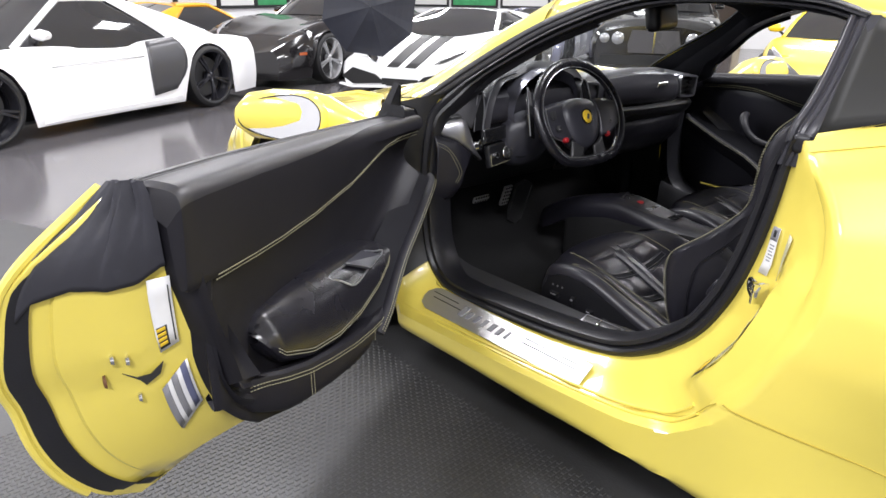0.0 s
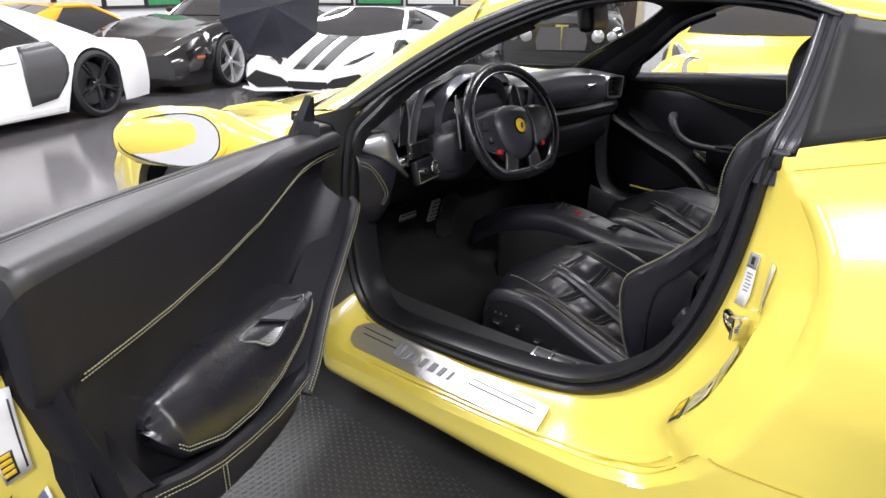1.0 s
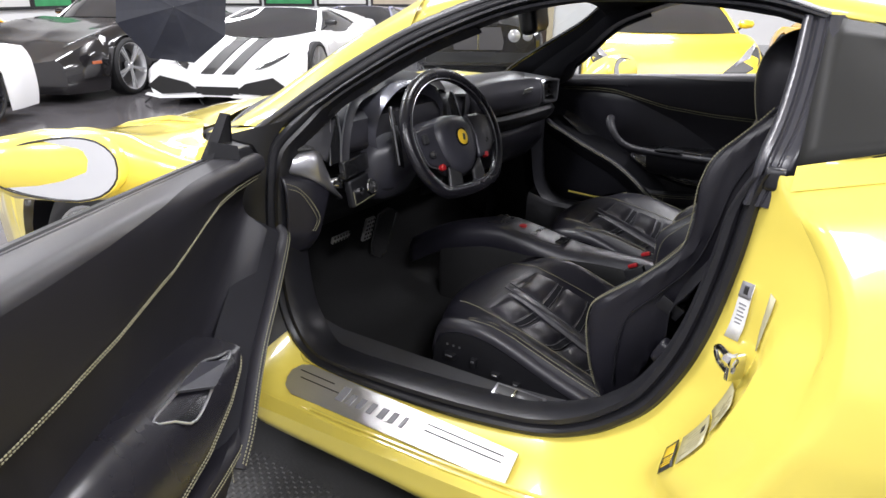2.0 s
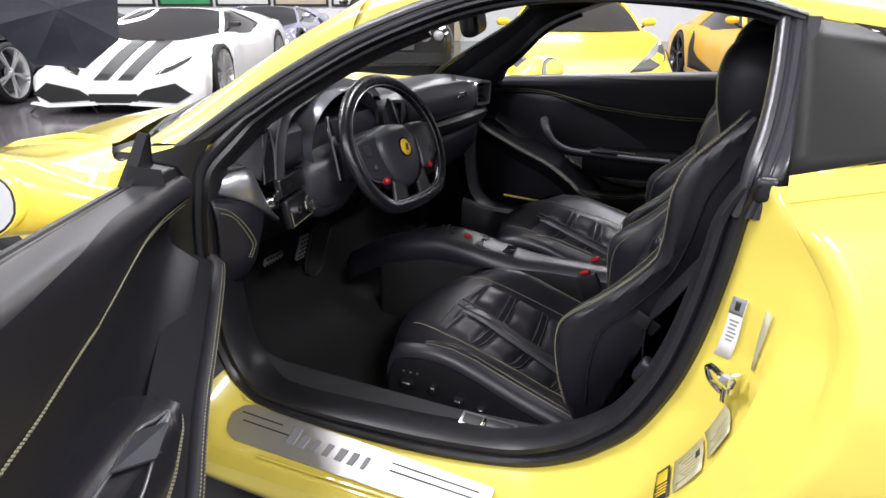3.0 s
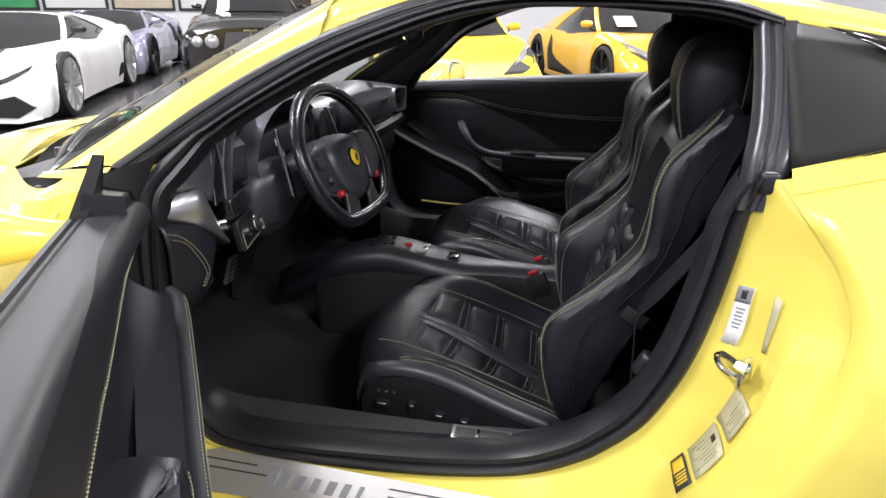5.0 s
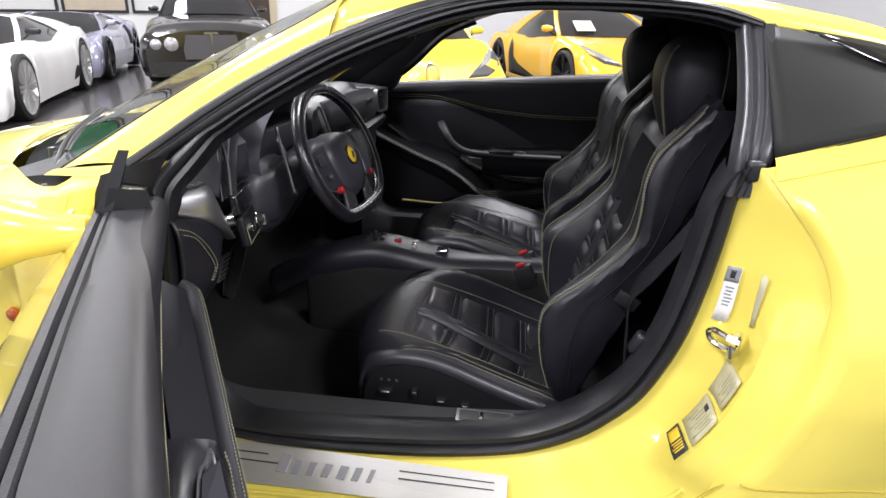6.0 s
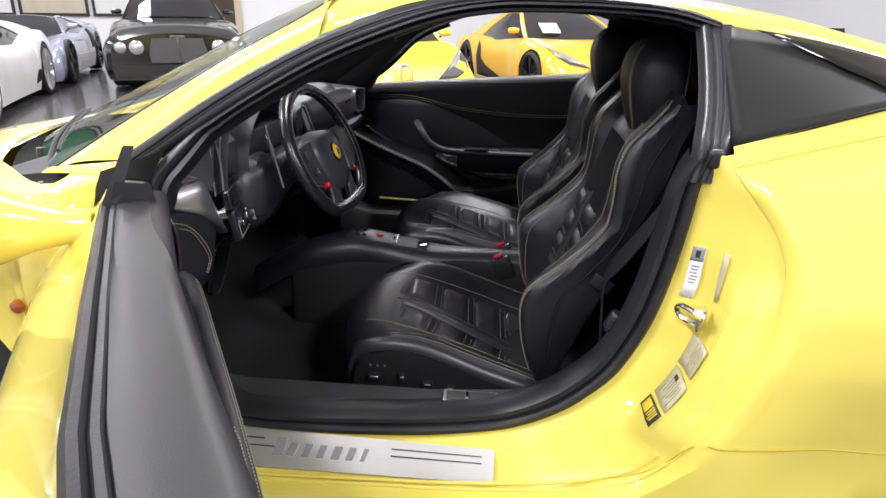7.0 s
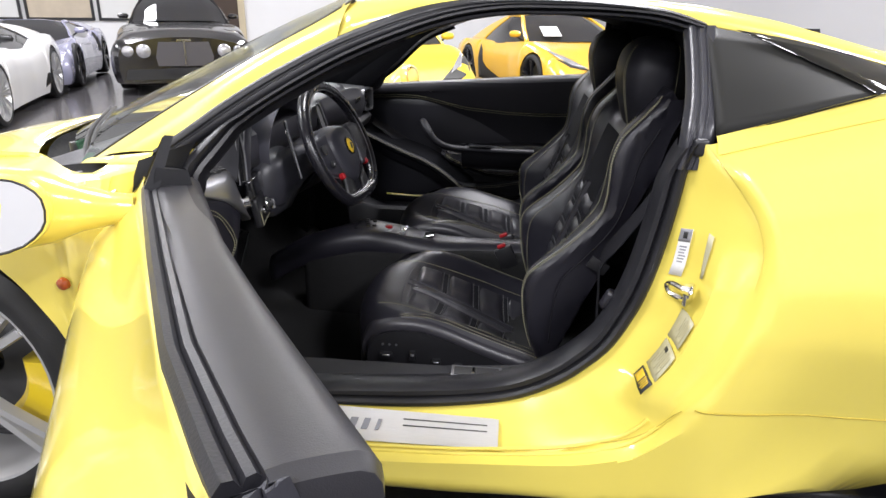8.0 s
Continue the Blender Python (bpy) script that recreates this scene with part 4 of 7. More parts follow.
part("folded_membrane", grid(rows), mat("black_membrane", (.028, .028, .036), .55, 0, 0, .5, 60, .2, 10), door, "creased black membrane over the door edge", thick=.002)

# mirror-side corner piece (black triangle) at the front of the slot
wc = part("window_corner", prism([(-.892, .56, .858), (-.876, .56, .908), (-.832, .565, .900), (-.826, .56, .862)], [(-.892, .69, .85), (-.880, .66, .895), (-.836, .66, .885), (-.832, .69, .85)]), PLASTIC, door, "black corner piece at the front of the window slot", bevel=.006)
part("corner_blade", prism([(-.912, .555, .858), (-.858, .575, .968), (-.848, .575, .967), (-.890, .555, .858)], [(-.912, .68, .855), (-.862, .60, .962), (-.852, .60, .962), (-.890, .68, .855)]), RUBBER, wc, "tall black seal blade", bevel=.003)

# end-panel fittings
def cap_quad(name, quad, material, label="", parent=None, lift=.003):
    """quad: four (k, z) corners in order."""
    rows = []
    for i in range(5):
        a, b = i / 4, []
        for j in range(4):
            c_ = j / 3
            l0 = [quad[0][n] * (1 - a) + quad[3][n] * a for n in (0, 1)]
            l1 = [quad[1][n] * (1 - a) + quad[2][n] * a for n in (0, 1)]
            b.append(on_cap(l0[0] * (1 - c_) + l1[0] * c_, l0[1] * (1 - c_) + l1[1] * c_, lift))
        rows.append(b)
    return part(name, grid(rows), material, parent or door, label, thick=.001)


def inside(quad, u0, u1, v0, v1):
    def at(u, v):
        return tuple((quad[0][n] * (1 - u) + quad[1][n] * u) * (1 - v) + (quad[3][n] * (1 - u) + quad[2][n] * u) * v for n in (0, 1))
    return [at(u0, v0), at(u1, v0), at(u1, v1), at(u0, v1)]


WQ = [(.74, .796), (.88, .800), (.85, .678), (.74, .661)]
SQ = [(.675, .583), (.855, .640), (.825, .537), (.635, .473)]
st = cap_quad("white_label", WQ, STICKER, "white label with a black and yellow block")
cap_quad("label_block", inside(WQ, .12, .62, .66, .97), INK, "", st, .0045)
for k in range(4):
    cap_quad("label_block", inside(WQ, .16, .58, .68 + .07 * k, .73 + .07 * k), INK_YELLOW, "", st, .0058)
cap_quad("label_line", inside(WQ, .88, .95, .12, .95), INK, "", st, .0045)
st = cap_quad("striped_label", SQ, STICKER, "white label with three dark bars")
for k in range(3):
    cap_quad("label_bar", inside(SQ, .02 + .37 * k, .24 + .37 * k, .02, .98), INK_BLUE if k == 2 else INK_GREY, "", st, .0060)
for k, z in ((.51, .664), (.58, .657), (.56, .575)):
    part("screw", lathe([(0, .006), (.007, .005), (.009, 0)], 10, Matrix.Translation(on_cap(k, z, .004)) @ pose(0, 0, 0, 90, 0, -36)), CHROME, door)
part("plug", lathe([(0, .005), (.010, .004), (.012, 0)], 12, Matrix.Translation(on_cap(.43, .621, .004)) @ pose(0, 0, 0, 90, 0, -36)), mat("rusty_plug", (.12, .05, .02), .7), door)
LQ = [(.52, .632), (.58, .618), (.65, .62), (.74, .643), (.70, .618), (.61, .599), (.59, .612)]
part("door_latch", flat([on_cap(k, z, .004) for k, z in LQ], [tuple(range(len(LQ)))]), INK, door, "black door latch slot", thick=.002, smooth=False)

# ---- door mirrors: parts of their doors ----
for sgn, own in ((1, door), (-1, far_door)):
    f = (lambda p: [Vector(q) for q in p]) if sgn == 1 else mirrored
    secs = []
    for x, cy, cz, ry, rz in ((-.90, .61, .825, .05, .03), (-.94, .605, .832, .045, .032), (-.99, .585, .845, .055, .045), (-1.035, .57, .855, .07, .066), (-1.10, .555, .860, .085, .075), (-1.20, .54, .860, .085, .076), (-1.275, .525, .858, .07, .066), (-1.312, .515, .852, .04, .035)):
        secs.append([Vector((x, cy + (ry * math.cos(a) if math.cos(a) > 0 else ry * .55 * math.cos(a)), cz + rz * math.sin(a))) for a in [math.tau * k / 20 for k in range(20)]])
    part("mirror_housing", grid([f([p + Vector((-.03, 0, 0)) for p in crv(s, 20, True)]) for s in secs], True, True), YELLOW, own, "yellow door mirror housing")
    n = 28
    ell = []
    for k in range(n):
        a = math.tau * k / n
        ca, sa = math.cos(a), math.sin(a)
        px = -1.165 + .134 * math.copysign(abs(ca) ** .75, ca)
        nar = 1 - .30 * smooth01(-1.10, -1.31, px) - .10 * smooth01(-1.07, -1.03, px)
        ell.append((px, .861 + .066 * nar * math.copysign(abs(sa) ** .75, sa) + .004 * ca))
    gl = [Vector((x - .03, .505 + (.06 * (x + 1.165) + .15 * (z - .858)) / .97, z)) for x, z in ell]
    mid_ = sum(gl, Vector()) / n
    part("mirror_shell", grid([f([mid_ + (p - mid_) * g + Vector((0, d, 0)) for p in gl]) + [] for g, d in ((.985, -.004), (1.04, -.003), (1.07, .006), (1.06, .03), (.9, .07))], True), YELLOW, own)
    part("mirror_glass", flat(f(gl), [tuple(range(n))]), MIRROR, own, "silvered mirror glass", smooth=False)
    part("mirror_bezel", sweep(f([p + Vector((0, -.003, 0)) for p in gl]), .0022, True), PLASTIC, own)

# ---- cabin lining ----
rows = []
for y, z in ((-.42, .20), (-.1, .19), (.5, .18), (.85, .20), (1.0, .30), (1.10, .50), (1.12, .70)):
    rows.append([Vector((x, y, z)) for x in np.linspace(-.72, .72, 24)])
part("cabin_carpet", grid(rows), CARPET, car, "black carpet of the footwells", thick=.01)
rows = []
for z, y in ((.19, -.36), (.4, -.44), (.7, -.52), (.95, -.60), (1.08, -.66), (1.16, -.62), (1.185, -.50)):
    bwid = lerp_at(z, [.19, .7, .95, 1.185], [.72, .70, .62, .52])
    rows.append([Vector((x, y + .05 * (abs(x) / .7) ** 2, z - .02 * (x / .7) ** 2)) for x in np.linspace(-bwid, bwid, 20)])
part("rear_bulkhead", grid(rows), SUEDE, car, "black suede rear bulkhead", thick=.01)
rows = []
for y in np.linspace(.40, -.42, 16):
    xe, ze = rail(y)
    zc_ = lerp_at(y, [-.4, -.2, 0, .25, .40], [1.172, 1.192, 1.196, 1.190, 1.176])
    rows.append([Vector((x, y, ze - .03 + (zc_ - ze + .03) * (1 - abs(x / (xe + .03)) ** 5))) for x in np.linspace(xe + .03, -xe - .03, 24)])
part("headlining", grid(rows), SUEDE, car, "black suede headlining", thick=.006)
for sgn in (1, -1):
    f = (lambda p: [Vector(q) for q in p]) if sgn == 1 else far_side
    a = crv(ROOF_C[:5], 24)
    inn = [p + Vector((.035, -.02, -.03)) for p in a]
    in2 = [p + Vector((.075, .03, -.004)) for p in a]
    part("pillar_trim", loft([f([p + Vector((.01, 0, -.004)) for p in a]), f(inn), f(in2), f([p + Vector((.085, .06, .012)) for p in a])], 24, 8), SUEDE, car, "black inner pillar trim")
    lin_a, lin_b = crv(ROOF_C[:5], 24), crv(SCREEN, 24)
    part("pillar_lining", loft([f([p + Vector((.012, -.008, -.012)) for p in lin_a]), f([p.lerp(q, .5) + Vector((.016, -.010, -.004)) for p, q in zip(lin_a, lin_b)]), f([q + Vector((.012, -.006, -.008)) for q in lin_b])], 24, 8), SUEDE, car)
    # sill trim inside the seal
    rows = []
    for y in np.linspace(-.16, .72, 24):
        z0 = lerp_at(y, [-.16, -.03, .15, .62, .72], [.41, .355, .328, .325, .38])
        dz = z0 - .327
        rows.append([Vector((x, y, z + dz * g)) for x, z, g in ((-.775, .318, 1), (-.752, .331, 1), (-.737, .335, 1), (-.692, .352, .5), (-.684, .353, .5), (-.672, .34, .3), (-.66, .20, 0))])
    part("sill_trim", grid([f(r) for r in rows]), FELT, car, "black inner sill trim")
    # pillar lining behind the seat
    base = [S[i] + Vector((.03, .0, 0)) for i in range(0, N1 - 2, 2)]
    part("rear_side_trim", loft([f(base), f([p + Vector((.06, -.012, 0)) for p in base]), f([p + Vector((.10, -.10, 0)) for p in base]), f([p + Vector((.12, -.22, 0)) for p in base])], 18, 10), LEATHER_GREY, car, "dark leather trim behind the seat")
    top = crv([(-.79, -.362, .955), (-.74, -.374, 1.03), (-.69, -.38, 1.10), (-.645, -.38, 1.165)], 12)
    part("rear_side_trim", loft([f([p + Vector((.02, .0, 0)) for p in top]), f([p + Vector((.06, -.03, 0)) for p in top]), f([p + Vector((.08, -.26, 0)) for p in top])], 12, 8), SUEDE, car)
    part("kick_panel", loft([f([(-.70, .72, .2), (-.70, .76, .5), (-.71, .80, .8)]), f([(-.69, 1.1, .2), (-.69, 1.1, .5), (-.69, 1.1, .8)])], 8, 4), CARPET, car)
rows = []
for z in (.20, .40, .60, .78, .862):
    rows.append([Vector((.815 + .01 * math.sin(3 * z) + .025 * smooth01(.3, .8, y), y, min(z, belt(y) - .012))) for y in np.linspace(-.36, .84, 20)])
part("door_lining", grid(rows), LEATHER, far_door, "black lining behind the passenger door trim", thick=-.006)
# recline release box on the driver sill
bx = Matrix.Translation((-.7165, .062, .3585)) @ pose(0, 0, 0, 0, -21, 0)
box = part("release_panel", rbox(.036, .124, .009, .003, 2, bx), SILVER, car, "satin-framed release switch panel")
part("release_well", rbox(.024, .110, .010, .002, 2, bx @ pose(0, 0, .002)), INK, box)
part("release_lever", rbox(.018, .05, .012, .003, 2, bx @ pose(0, -.025, .004)), SATIN, box)
part("release_lever", rbox(.02, .008, .012, .002, 2, bx @ pose(0, .008, .004)), CHROME, box)

# inner mirror and sun visor
part("inner_mirror", rbox(.24, .05, .085, .026, 4, pose(-.085, .372, 1.135, -10, 0, 16)), PLASTIC, car, "black inner rear-view mirror")
part("mirror_stalk", sweep([(-.06, .385, 1.15), (-.03, .45, 1.195)], .01), PLASTIC, car)


# ---- seats ----
def seat(cx, label, dz=0.0, dzr=0.0):
    """A bucket seat. dz raises the cushion's front, dzr its rear."""
    def w(u, y, z):
        return Vector((cx + u, y, z))
    sx = -1 if cx < 0 else 1
    ys = [-.14, -.06, 0, .06, .145, .22, .30, .36, .395, .415, .422, .42]
    zc = [.232, .262, .289, .318, .359, .396, .424, .431, .420, .395, .36, .30]
    zb = [.295, .325, .345, .368, .395, .415, .432, .430, .412, .385, .35, .30]
    zr = [.322, .353, .374, .396, .428, .442, .440, .420, .392, .36, .33, .29]
    zc, zb, zr = [[z + dzr + (dz - dzr) * smooth01(-.05, .3, y) for y, z in zip(ys, q)] for q in (zc, zb, zr)]
    us = [0, .04, .09, .13, .150, .168, .19, .212, .232, .244, .250]
    mix_ = [(0, 0), (.03, 0), (.12, 0), (.45, 0), (.8, 0), (1, 0), (1, .42), (1, .82), (1, 1.0), (1, .86), (1, .45)]

    def height(u, n):
        a, b = lerp_at(abs(u), us, [m[0] for m in mix_]), lerp_at(abs(u), us, [m[1] for m in mix_])
        z = zc[n] + (zb[n] - zc[n]) * a
        return z + (zr[n] - zb[n]) * b

    def warp(u, y):
        return y - .058 * (abs(u) / .25) ** 2.4 * smooth01(.10, .40, y)

    def top(u, y):
        return float(np.interp(y, ys, [height(u, n) for n in range(len(ys))]))

    def on(u, y, lift=0.0):
        return w(u, warp(u, y), top(u, y) + lift)
    rows = []
    for n, y in enumerate(ys):
        half = [(u, height(u, n)) for u in us]
        e = height(.25, n)
        half += [(.256, e - .022), (.258, e - .045), (.252, max(e - .09, .22)), (.20, max(e - .11, .2))]
        full = [w(-u, warp(u, y), q) for u, q in reversed(half)] + [w(u, warp(u, y), q) for u, q in half[1:]]
        rows.append(crv(full, 64))
    cols = [crv([r[j] for r in rows], 44) for j in range(64)]
    st = part("seat", grid([[cols[j][i] for j in range(64)] for i in range(44)]), LEATHER, car, label)

    def pad(quad, mat_, nm, h=.007):
        """A puffed piece between four (u, y) corners: front left, front right, rear right, rear left."""
        rows_ = []
        for i in range(8):
            row = []
            for j in range(9):
                a, b = i / 7, j / 8
                q = [(quad[0][n] * (1 - b) + quad[1][n] * b) * (1 - a) + (quad[3][n] * (1 - b) + quad[2][n] * b) * a for n in (0, 1)]
                e = min(i, 7 - i, j, 8 - j)
                row.append(on(q[0], q[1], (-.002, h * .75, h, h)[min(e, 3)]))
            rows_.append(row)
        return part(nm, grid(rows_), mat_, st)

    # padded blocks either side of the middle strap, with flat stitched bands between them
    cuts = [(.268, .196), (.168, .098), (.070, .002), (-.024, -.07)]
    for s_ in (-1, 1):
        for y0, y1 in cuts:
            o = .150 - .0 * y0
            q = [(s_ * .024, y0), (s_ * o, y0 + .012), (s_ * o, y1 + .008), (s_ * .024, y1)]
            pad(q, LEATHER_GREY, "seat_insert", .011)
        for (a0, a1), (b0, b1) in zip(cuts, cuts[1:]):
            pad([(s_ * .022, a1 - .003), (s_ * .152, a1 + .006), (s_ * .152, b0 + .012), (s_ * .022, b0 + .003)], SUEDE, "seat_band", .003)
            for y in (a1 - .006, b0 + .006):
                part("stitch_line", stitches([on(s_ * u, y + .008 * (u - .02) / .13, .0045) for u in np.linspace(.026, .148, 8)], .0010), mat_grey, st)
    pad([(-.019, .290), (.019, .290), (.019, -.09), (-.019, -.09)], LEATHER_GREY, "seat_strap", .017)
    for u in (-.0165, .0165):
        part("strap_piping", sweep([on(u, y, .0135) for y in np.linspace(.287, -.085, 24)], .0021), HUB, st)
    pad([(-.155, .300), (.155, .300), (.152, .272), (-.152, .272)], LEATHER, "seat_band", .004)
    for s_ in (-1, 1):
        part("stitch_line", stitches([on(s_ * (.166 - .012 * smooth01(.28, .36, y)), y, .0022) for y in np.linspace(.365, -.10, 40)], .0012), STITCH, st)
        for u in (.236, .2445):
            part("stitch_line", stitches([on(s_ * u, y, .0012) for y in np.linspace(.417, -.10, 60)], .0012), STITCH, st)
    # backrest: level sections; front edge of the bolsters, centre, rear and half width by height
    zl = [.345, .40, .45, .507, .552, .592, .66, .735, .778, .83, .872, .924, .965, 1.0, 1.03]
    yf = [-.085, -.066, -.053, -.045, -.045, -.062, -.143, -.213, -.227, -.230, -.232, -.249, -.286, -.318, -.342]
    yc = [-.10, -.11, -.122, -.135, -.147, -.158, -.184, -.212, -.228, -.247, -.262, -.284, -.305, -.33, -.35]
    yr = [-.13, -.15, -.17, -.19, -.21, -.225, -.25, -.28, -.30, -.325, -.34, -.355, -.37, -.38, -.385]
    hx = [.258, .266, .271, .276, .278, .279, .278, .276, .275, .275, .273, .270, .266, .258, .244]
    fine = [crv([Vector((a, b, 0)) for a, b in zip(zl, q)], 90) for q in (yf, yc, yr, hx)]

    def at(z, n):
        return lerp_at(z, [p.x for p in fine[n]], [p.y for p in fine[n]])

    def crown(k):
        return lerp_at(abs(k), [0, .40, .58, .72, .84, .94, 1.0], [.925, .93, .955, 1.005, 1.028, 1.028, 1.012])

    def bsurf(z, k):
        """Across the front of the backrest: k from the middle (0) to the welt (1)."""
        a, f_, c_, h = abs(k), at(z, 0), at(z, 1), at(z, 3)
        y = c_ + (f_ - c_) * lerp_at(a, [0, .35, .48, .58, .68, .78, .90, 1], [0, .02, .08, .34, .70, .92, 1, .96])
        return w(h * k, y, z)
    rows = []
    ks = (0, .2, .35, .48, .55, .62, .68, .74, .80, .86, .92, .97)
    for i in range(46):
        g = i / 45
        half = []
        for k in ks:
            z = .345 + (crown(k) - .345) * g
            p = bsurf(z, k)
            half.append((p.x - cx, p.y - .012 * smooth01(.965, 1, g), z))
        z = .345 + (crown(1) - .345) * g
        f_, r_, h = at(z, 0), at(z, 2), at(z, 3)
        half += [(h * 1.0, f_ - .008, z), (h * 1.012, f_ - .022, z), (h * 1.0, f_ * .72 + r_ * .28, z), (h * .985, f_ * .4 + r_ * .6, z), (h * .965, r_ + .012, z), (h * .92, r_ - .004, z), (h * .5, r_ - .03, min(z, .97)), (0, r_ - .035, min(z, .95))]
        rows.append(crv([w(*q) for q in half] + [w(-q[0], q[1], q[2]) for q in reversed(half[1:-1])], 110, True))
    part("backrest", grid(rows, True, True), LEATHER, st, "black leather bucket backrest with contrast stitching")
    for s_ in (-1, 1):
        for k, dy, z1 in ((.70, .0045, .965), (.932, .0045, 1.02), (.965, .0040, 1.012)):
            part("stitch_line", stitches([bsurf(z, s_ * k) + Vector((s_ * (.003 if k > .9 else 0), dy, .0012)) for z in np.linspace(.375, z1, 60)], .0012), STITCH, st)
        a = [[bsurf(z, s_ * k) + Vector((0, .0030 if k not in (.71, .915) else -.001, .001)) for z in np.linspace(.56, min(1.018, crown(k) - .006), 40)] for k in (.71, .735, .80, .86, .90, .915)]
        part("shoulder_strap", loft(a, 40, 10), LEATHER_GREY, st, "padded leather band along the bolster")
        seam = crv([w(s_ * (at(z, 3) * 1.004 + .003), y, z) for z, y in ((.40, -.115), (.50, -.118), (.58, -.135), (.64, -.185), (.72, -.245), (.80, -.272), (.88, -.290), (.95, -.325))], 40)
        part("side_seam", sweep(seam, .0018), SUEDE, st)
    part("centre_panel", grid([[bsurf(z, -.50 + j / 12) + Vector((0, .0035 if 0 < j < 12 else -.001, 0)) for j in range(13)] for z in np.linspace(.40, .90, 20)]), SUEDE, st)
    for s_ in (-1, 1):
        for z0 in (.43, .495, .56, .625, .69):
            rows_ = []
            for a in range(7):
                row = []
                for j in range(9):
                    e = min(a, 6 - a, j, 8 - j)
                    row.append(bsurf(z0 + .046 * a / 6, s_ * (.07 + .40 * j / 8)) + Vector((0, (.001, .010, .013, .013)[min(e, 3)], 0)))
                rows_.append(row)
            part("seat_insert", grid(rows_), LEATHER, st)
            part("stitch_line", stitches([bsurf(z0 - .006, s_ * k) + Vector((0, .0055, 0)) for k in np.linspace(.08, .46, 10)], .0010), mat_grey, st)
    rows_ = [[bsurf(z, k) + Vector((0, d, 0)) for k, d in ((-.062, .002), (-.05, .014), (0, .016), (.05, .014), (.062, .002))] for z in np.linspace(.41, .76, 14)]
    part("seat_strap", grid(rows_), LEATHER_GREY, st)
    # headrest: an egg-shaped pad that narrows to its foot
    rows = []
    shape = [(.905, .028, -.300, .05), (.922, .062, -.290, .085), (.955, .095, -.279, .115), (1.0, .116, -.268, .13), (1.05, .122, -.262, .138), (1.09, .116, -.270, .13), (1.115, .098, -.286, .112), (1.130, .07, -.303, .085), (1.137, .03, -.322, .045)]
    for z, h, y0, d in shape:
        ring = []
        for a in range(32):
            t = math.tau * a / 32
            c_, s_ = math.cos(t), math.sin(t)
            ring.append(w(h * math.copysign(abs(c_) ** .75, c_), y0 - d / 2 + d / 2 * math.copysign(abs(s_) ** .6, s_), z))
        rows.append(ring)
    cols = [crv([r[j] for r in rows], 24) for j in range(32)]
    part("headrest", grid([[cols[j][i] for j in range(32)] for i in range(24)], True, True), HEAD_HIDE, st, "black egg-shaped headrest with a stitched rim")
    for s_ in (-1, 1):
        for e in (0, .09):
            line = []
            for n, t in [(n, 2.02 + e) for n in range(1, 7)] + [(7, 2.45), (7, 3.1), (7, 3.7)] + [(n, 4.05 - e) for n in range(6, 1, -1)]:
                z, h, y0, d = shape[n]
                c_, q_ = math.cos(t), math.sin(t)
                line.append(w(s_ * 1.012 * h * abs(c_) ** .75, y0 - d / 2 + 1.012 * d / 2 * math.copysign(abs(q_) ** .6, q_), z + (-.004 - .05 * e if n == 7 else 0)))
            part("stitch_line", stitches(crv(line, 90), .0010), STITCH, st)
    # moulded side with its switch shield on the door side and a plinth below
    for s_ in (-1, 1):
        lip = [(.372, .25), (.376, .30), (.372, .345), (.352, .386), (.318, .408), (.27, .418), (.21, .415), (.145, .396), (.06, .362), (0, .340), (-.07, .318)]
        rows = []
        for k, (du, g) in enumerate(((.246, .020), (.258, .016), (.265, .008), (.267, -.002), (.266, -.012), (.258, -.018))):
            rows.append(crv([w(s_ * (du - .02 * smooth01(.30, .38, y)), y * (1 if k < 3 else .995) + (0 if y < .30 else g * .35), z + dz + g * (.9 if y < .36 else .35)) for y, z in lip], 40))
        part("cushion_side", grid(rows), LEATHER_GREY, st, "smooth leather band below the cushion")
    sh = [(.352, .24), (.354, .30), (.350, .340), (.332, .375), (.300, .395), (.262, .404), (.21, .401), (.145, .381), (.06, .347), (.0, .324), (-.06, .303), (-.06, .24)]
    shield = outline([(y, z + dz) for y, z in sh], .03, Matrix.Translation((cx + sx * .240, 0, 0)) @ Matrix.Rotation(radians(90), 4, "Z") @ Matrix.Scale(-1 if sx > 0 else 1, 4, (0, 1, 0)))
    part("side_shield", shield, PLASTIC, st, "black side shield with seat switches", bevel=.006)
    sf = cx + sx * .270
    for y, z, a, b in ((.305, .336, .034, .018), (.235, .338, .016, .026), (.172, .324, .024, .014), (.115, .318, .020, .010)):
        part("seat_switch", rbox(.016, a, b, .004, 2, Matrix.Translation((sf + sx * .003, y, z + dz))), PLASTIC, st)
        part("switch_cap", rbox(.004, a * .6, b * .22, .001, 1, Matrix.Translation((sf + sx * .0115, y, z + dz + b * .2))), SILVER, st)
    for k in range(3):
        part("memory_button", lathe([(.0035, 0), (.003, .002), (0, .002)], 8, Matrix.Translation((sf + sx * .0005, .315 - .018 * k, .366 + dz)) @ pose(0, 0, 0, 0, 90 * sx, 0)), SILVER, st)
    part("seat_plinth", rbox(.40, .42, .14, .02, 3, Matrix.Translation((cx, .1, .22))), CARPET, st)
    return st


seat(-.345, "black leather bucket driver seat with yellow stitching")
seat(.345, "black leather bucket passenger seat with yellow stitching", .035, .06)
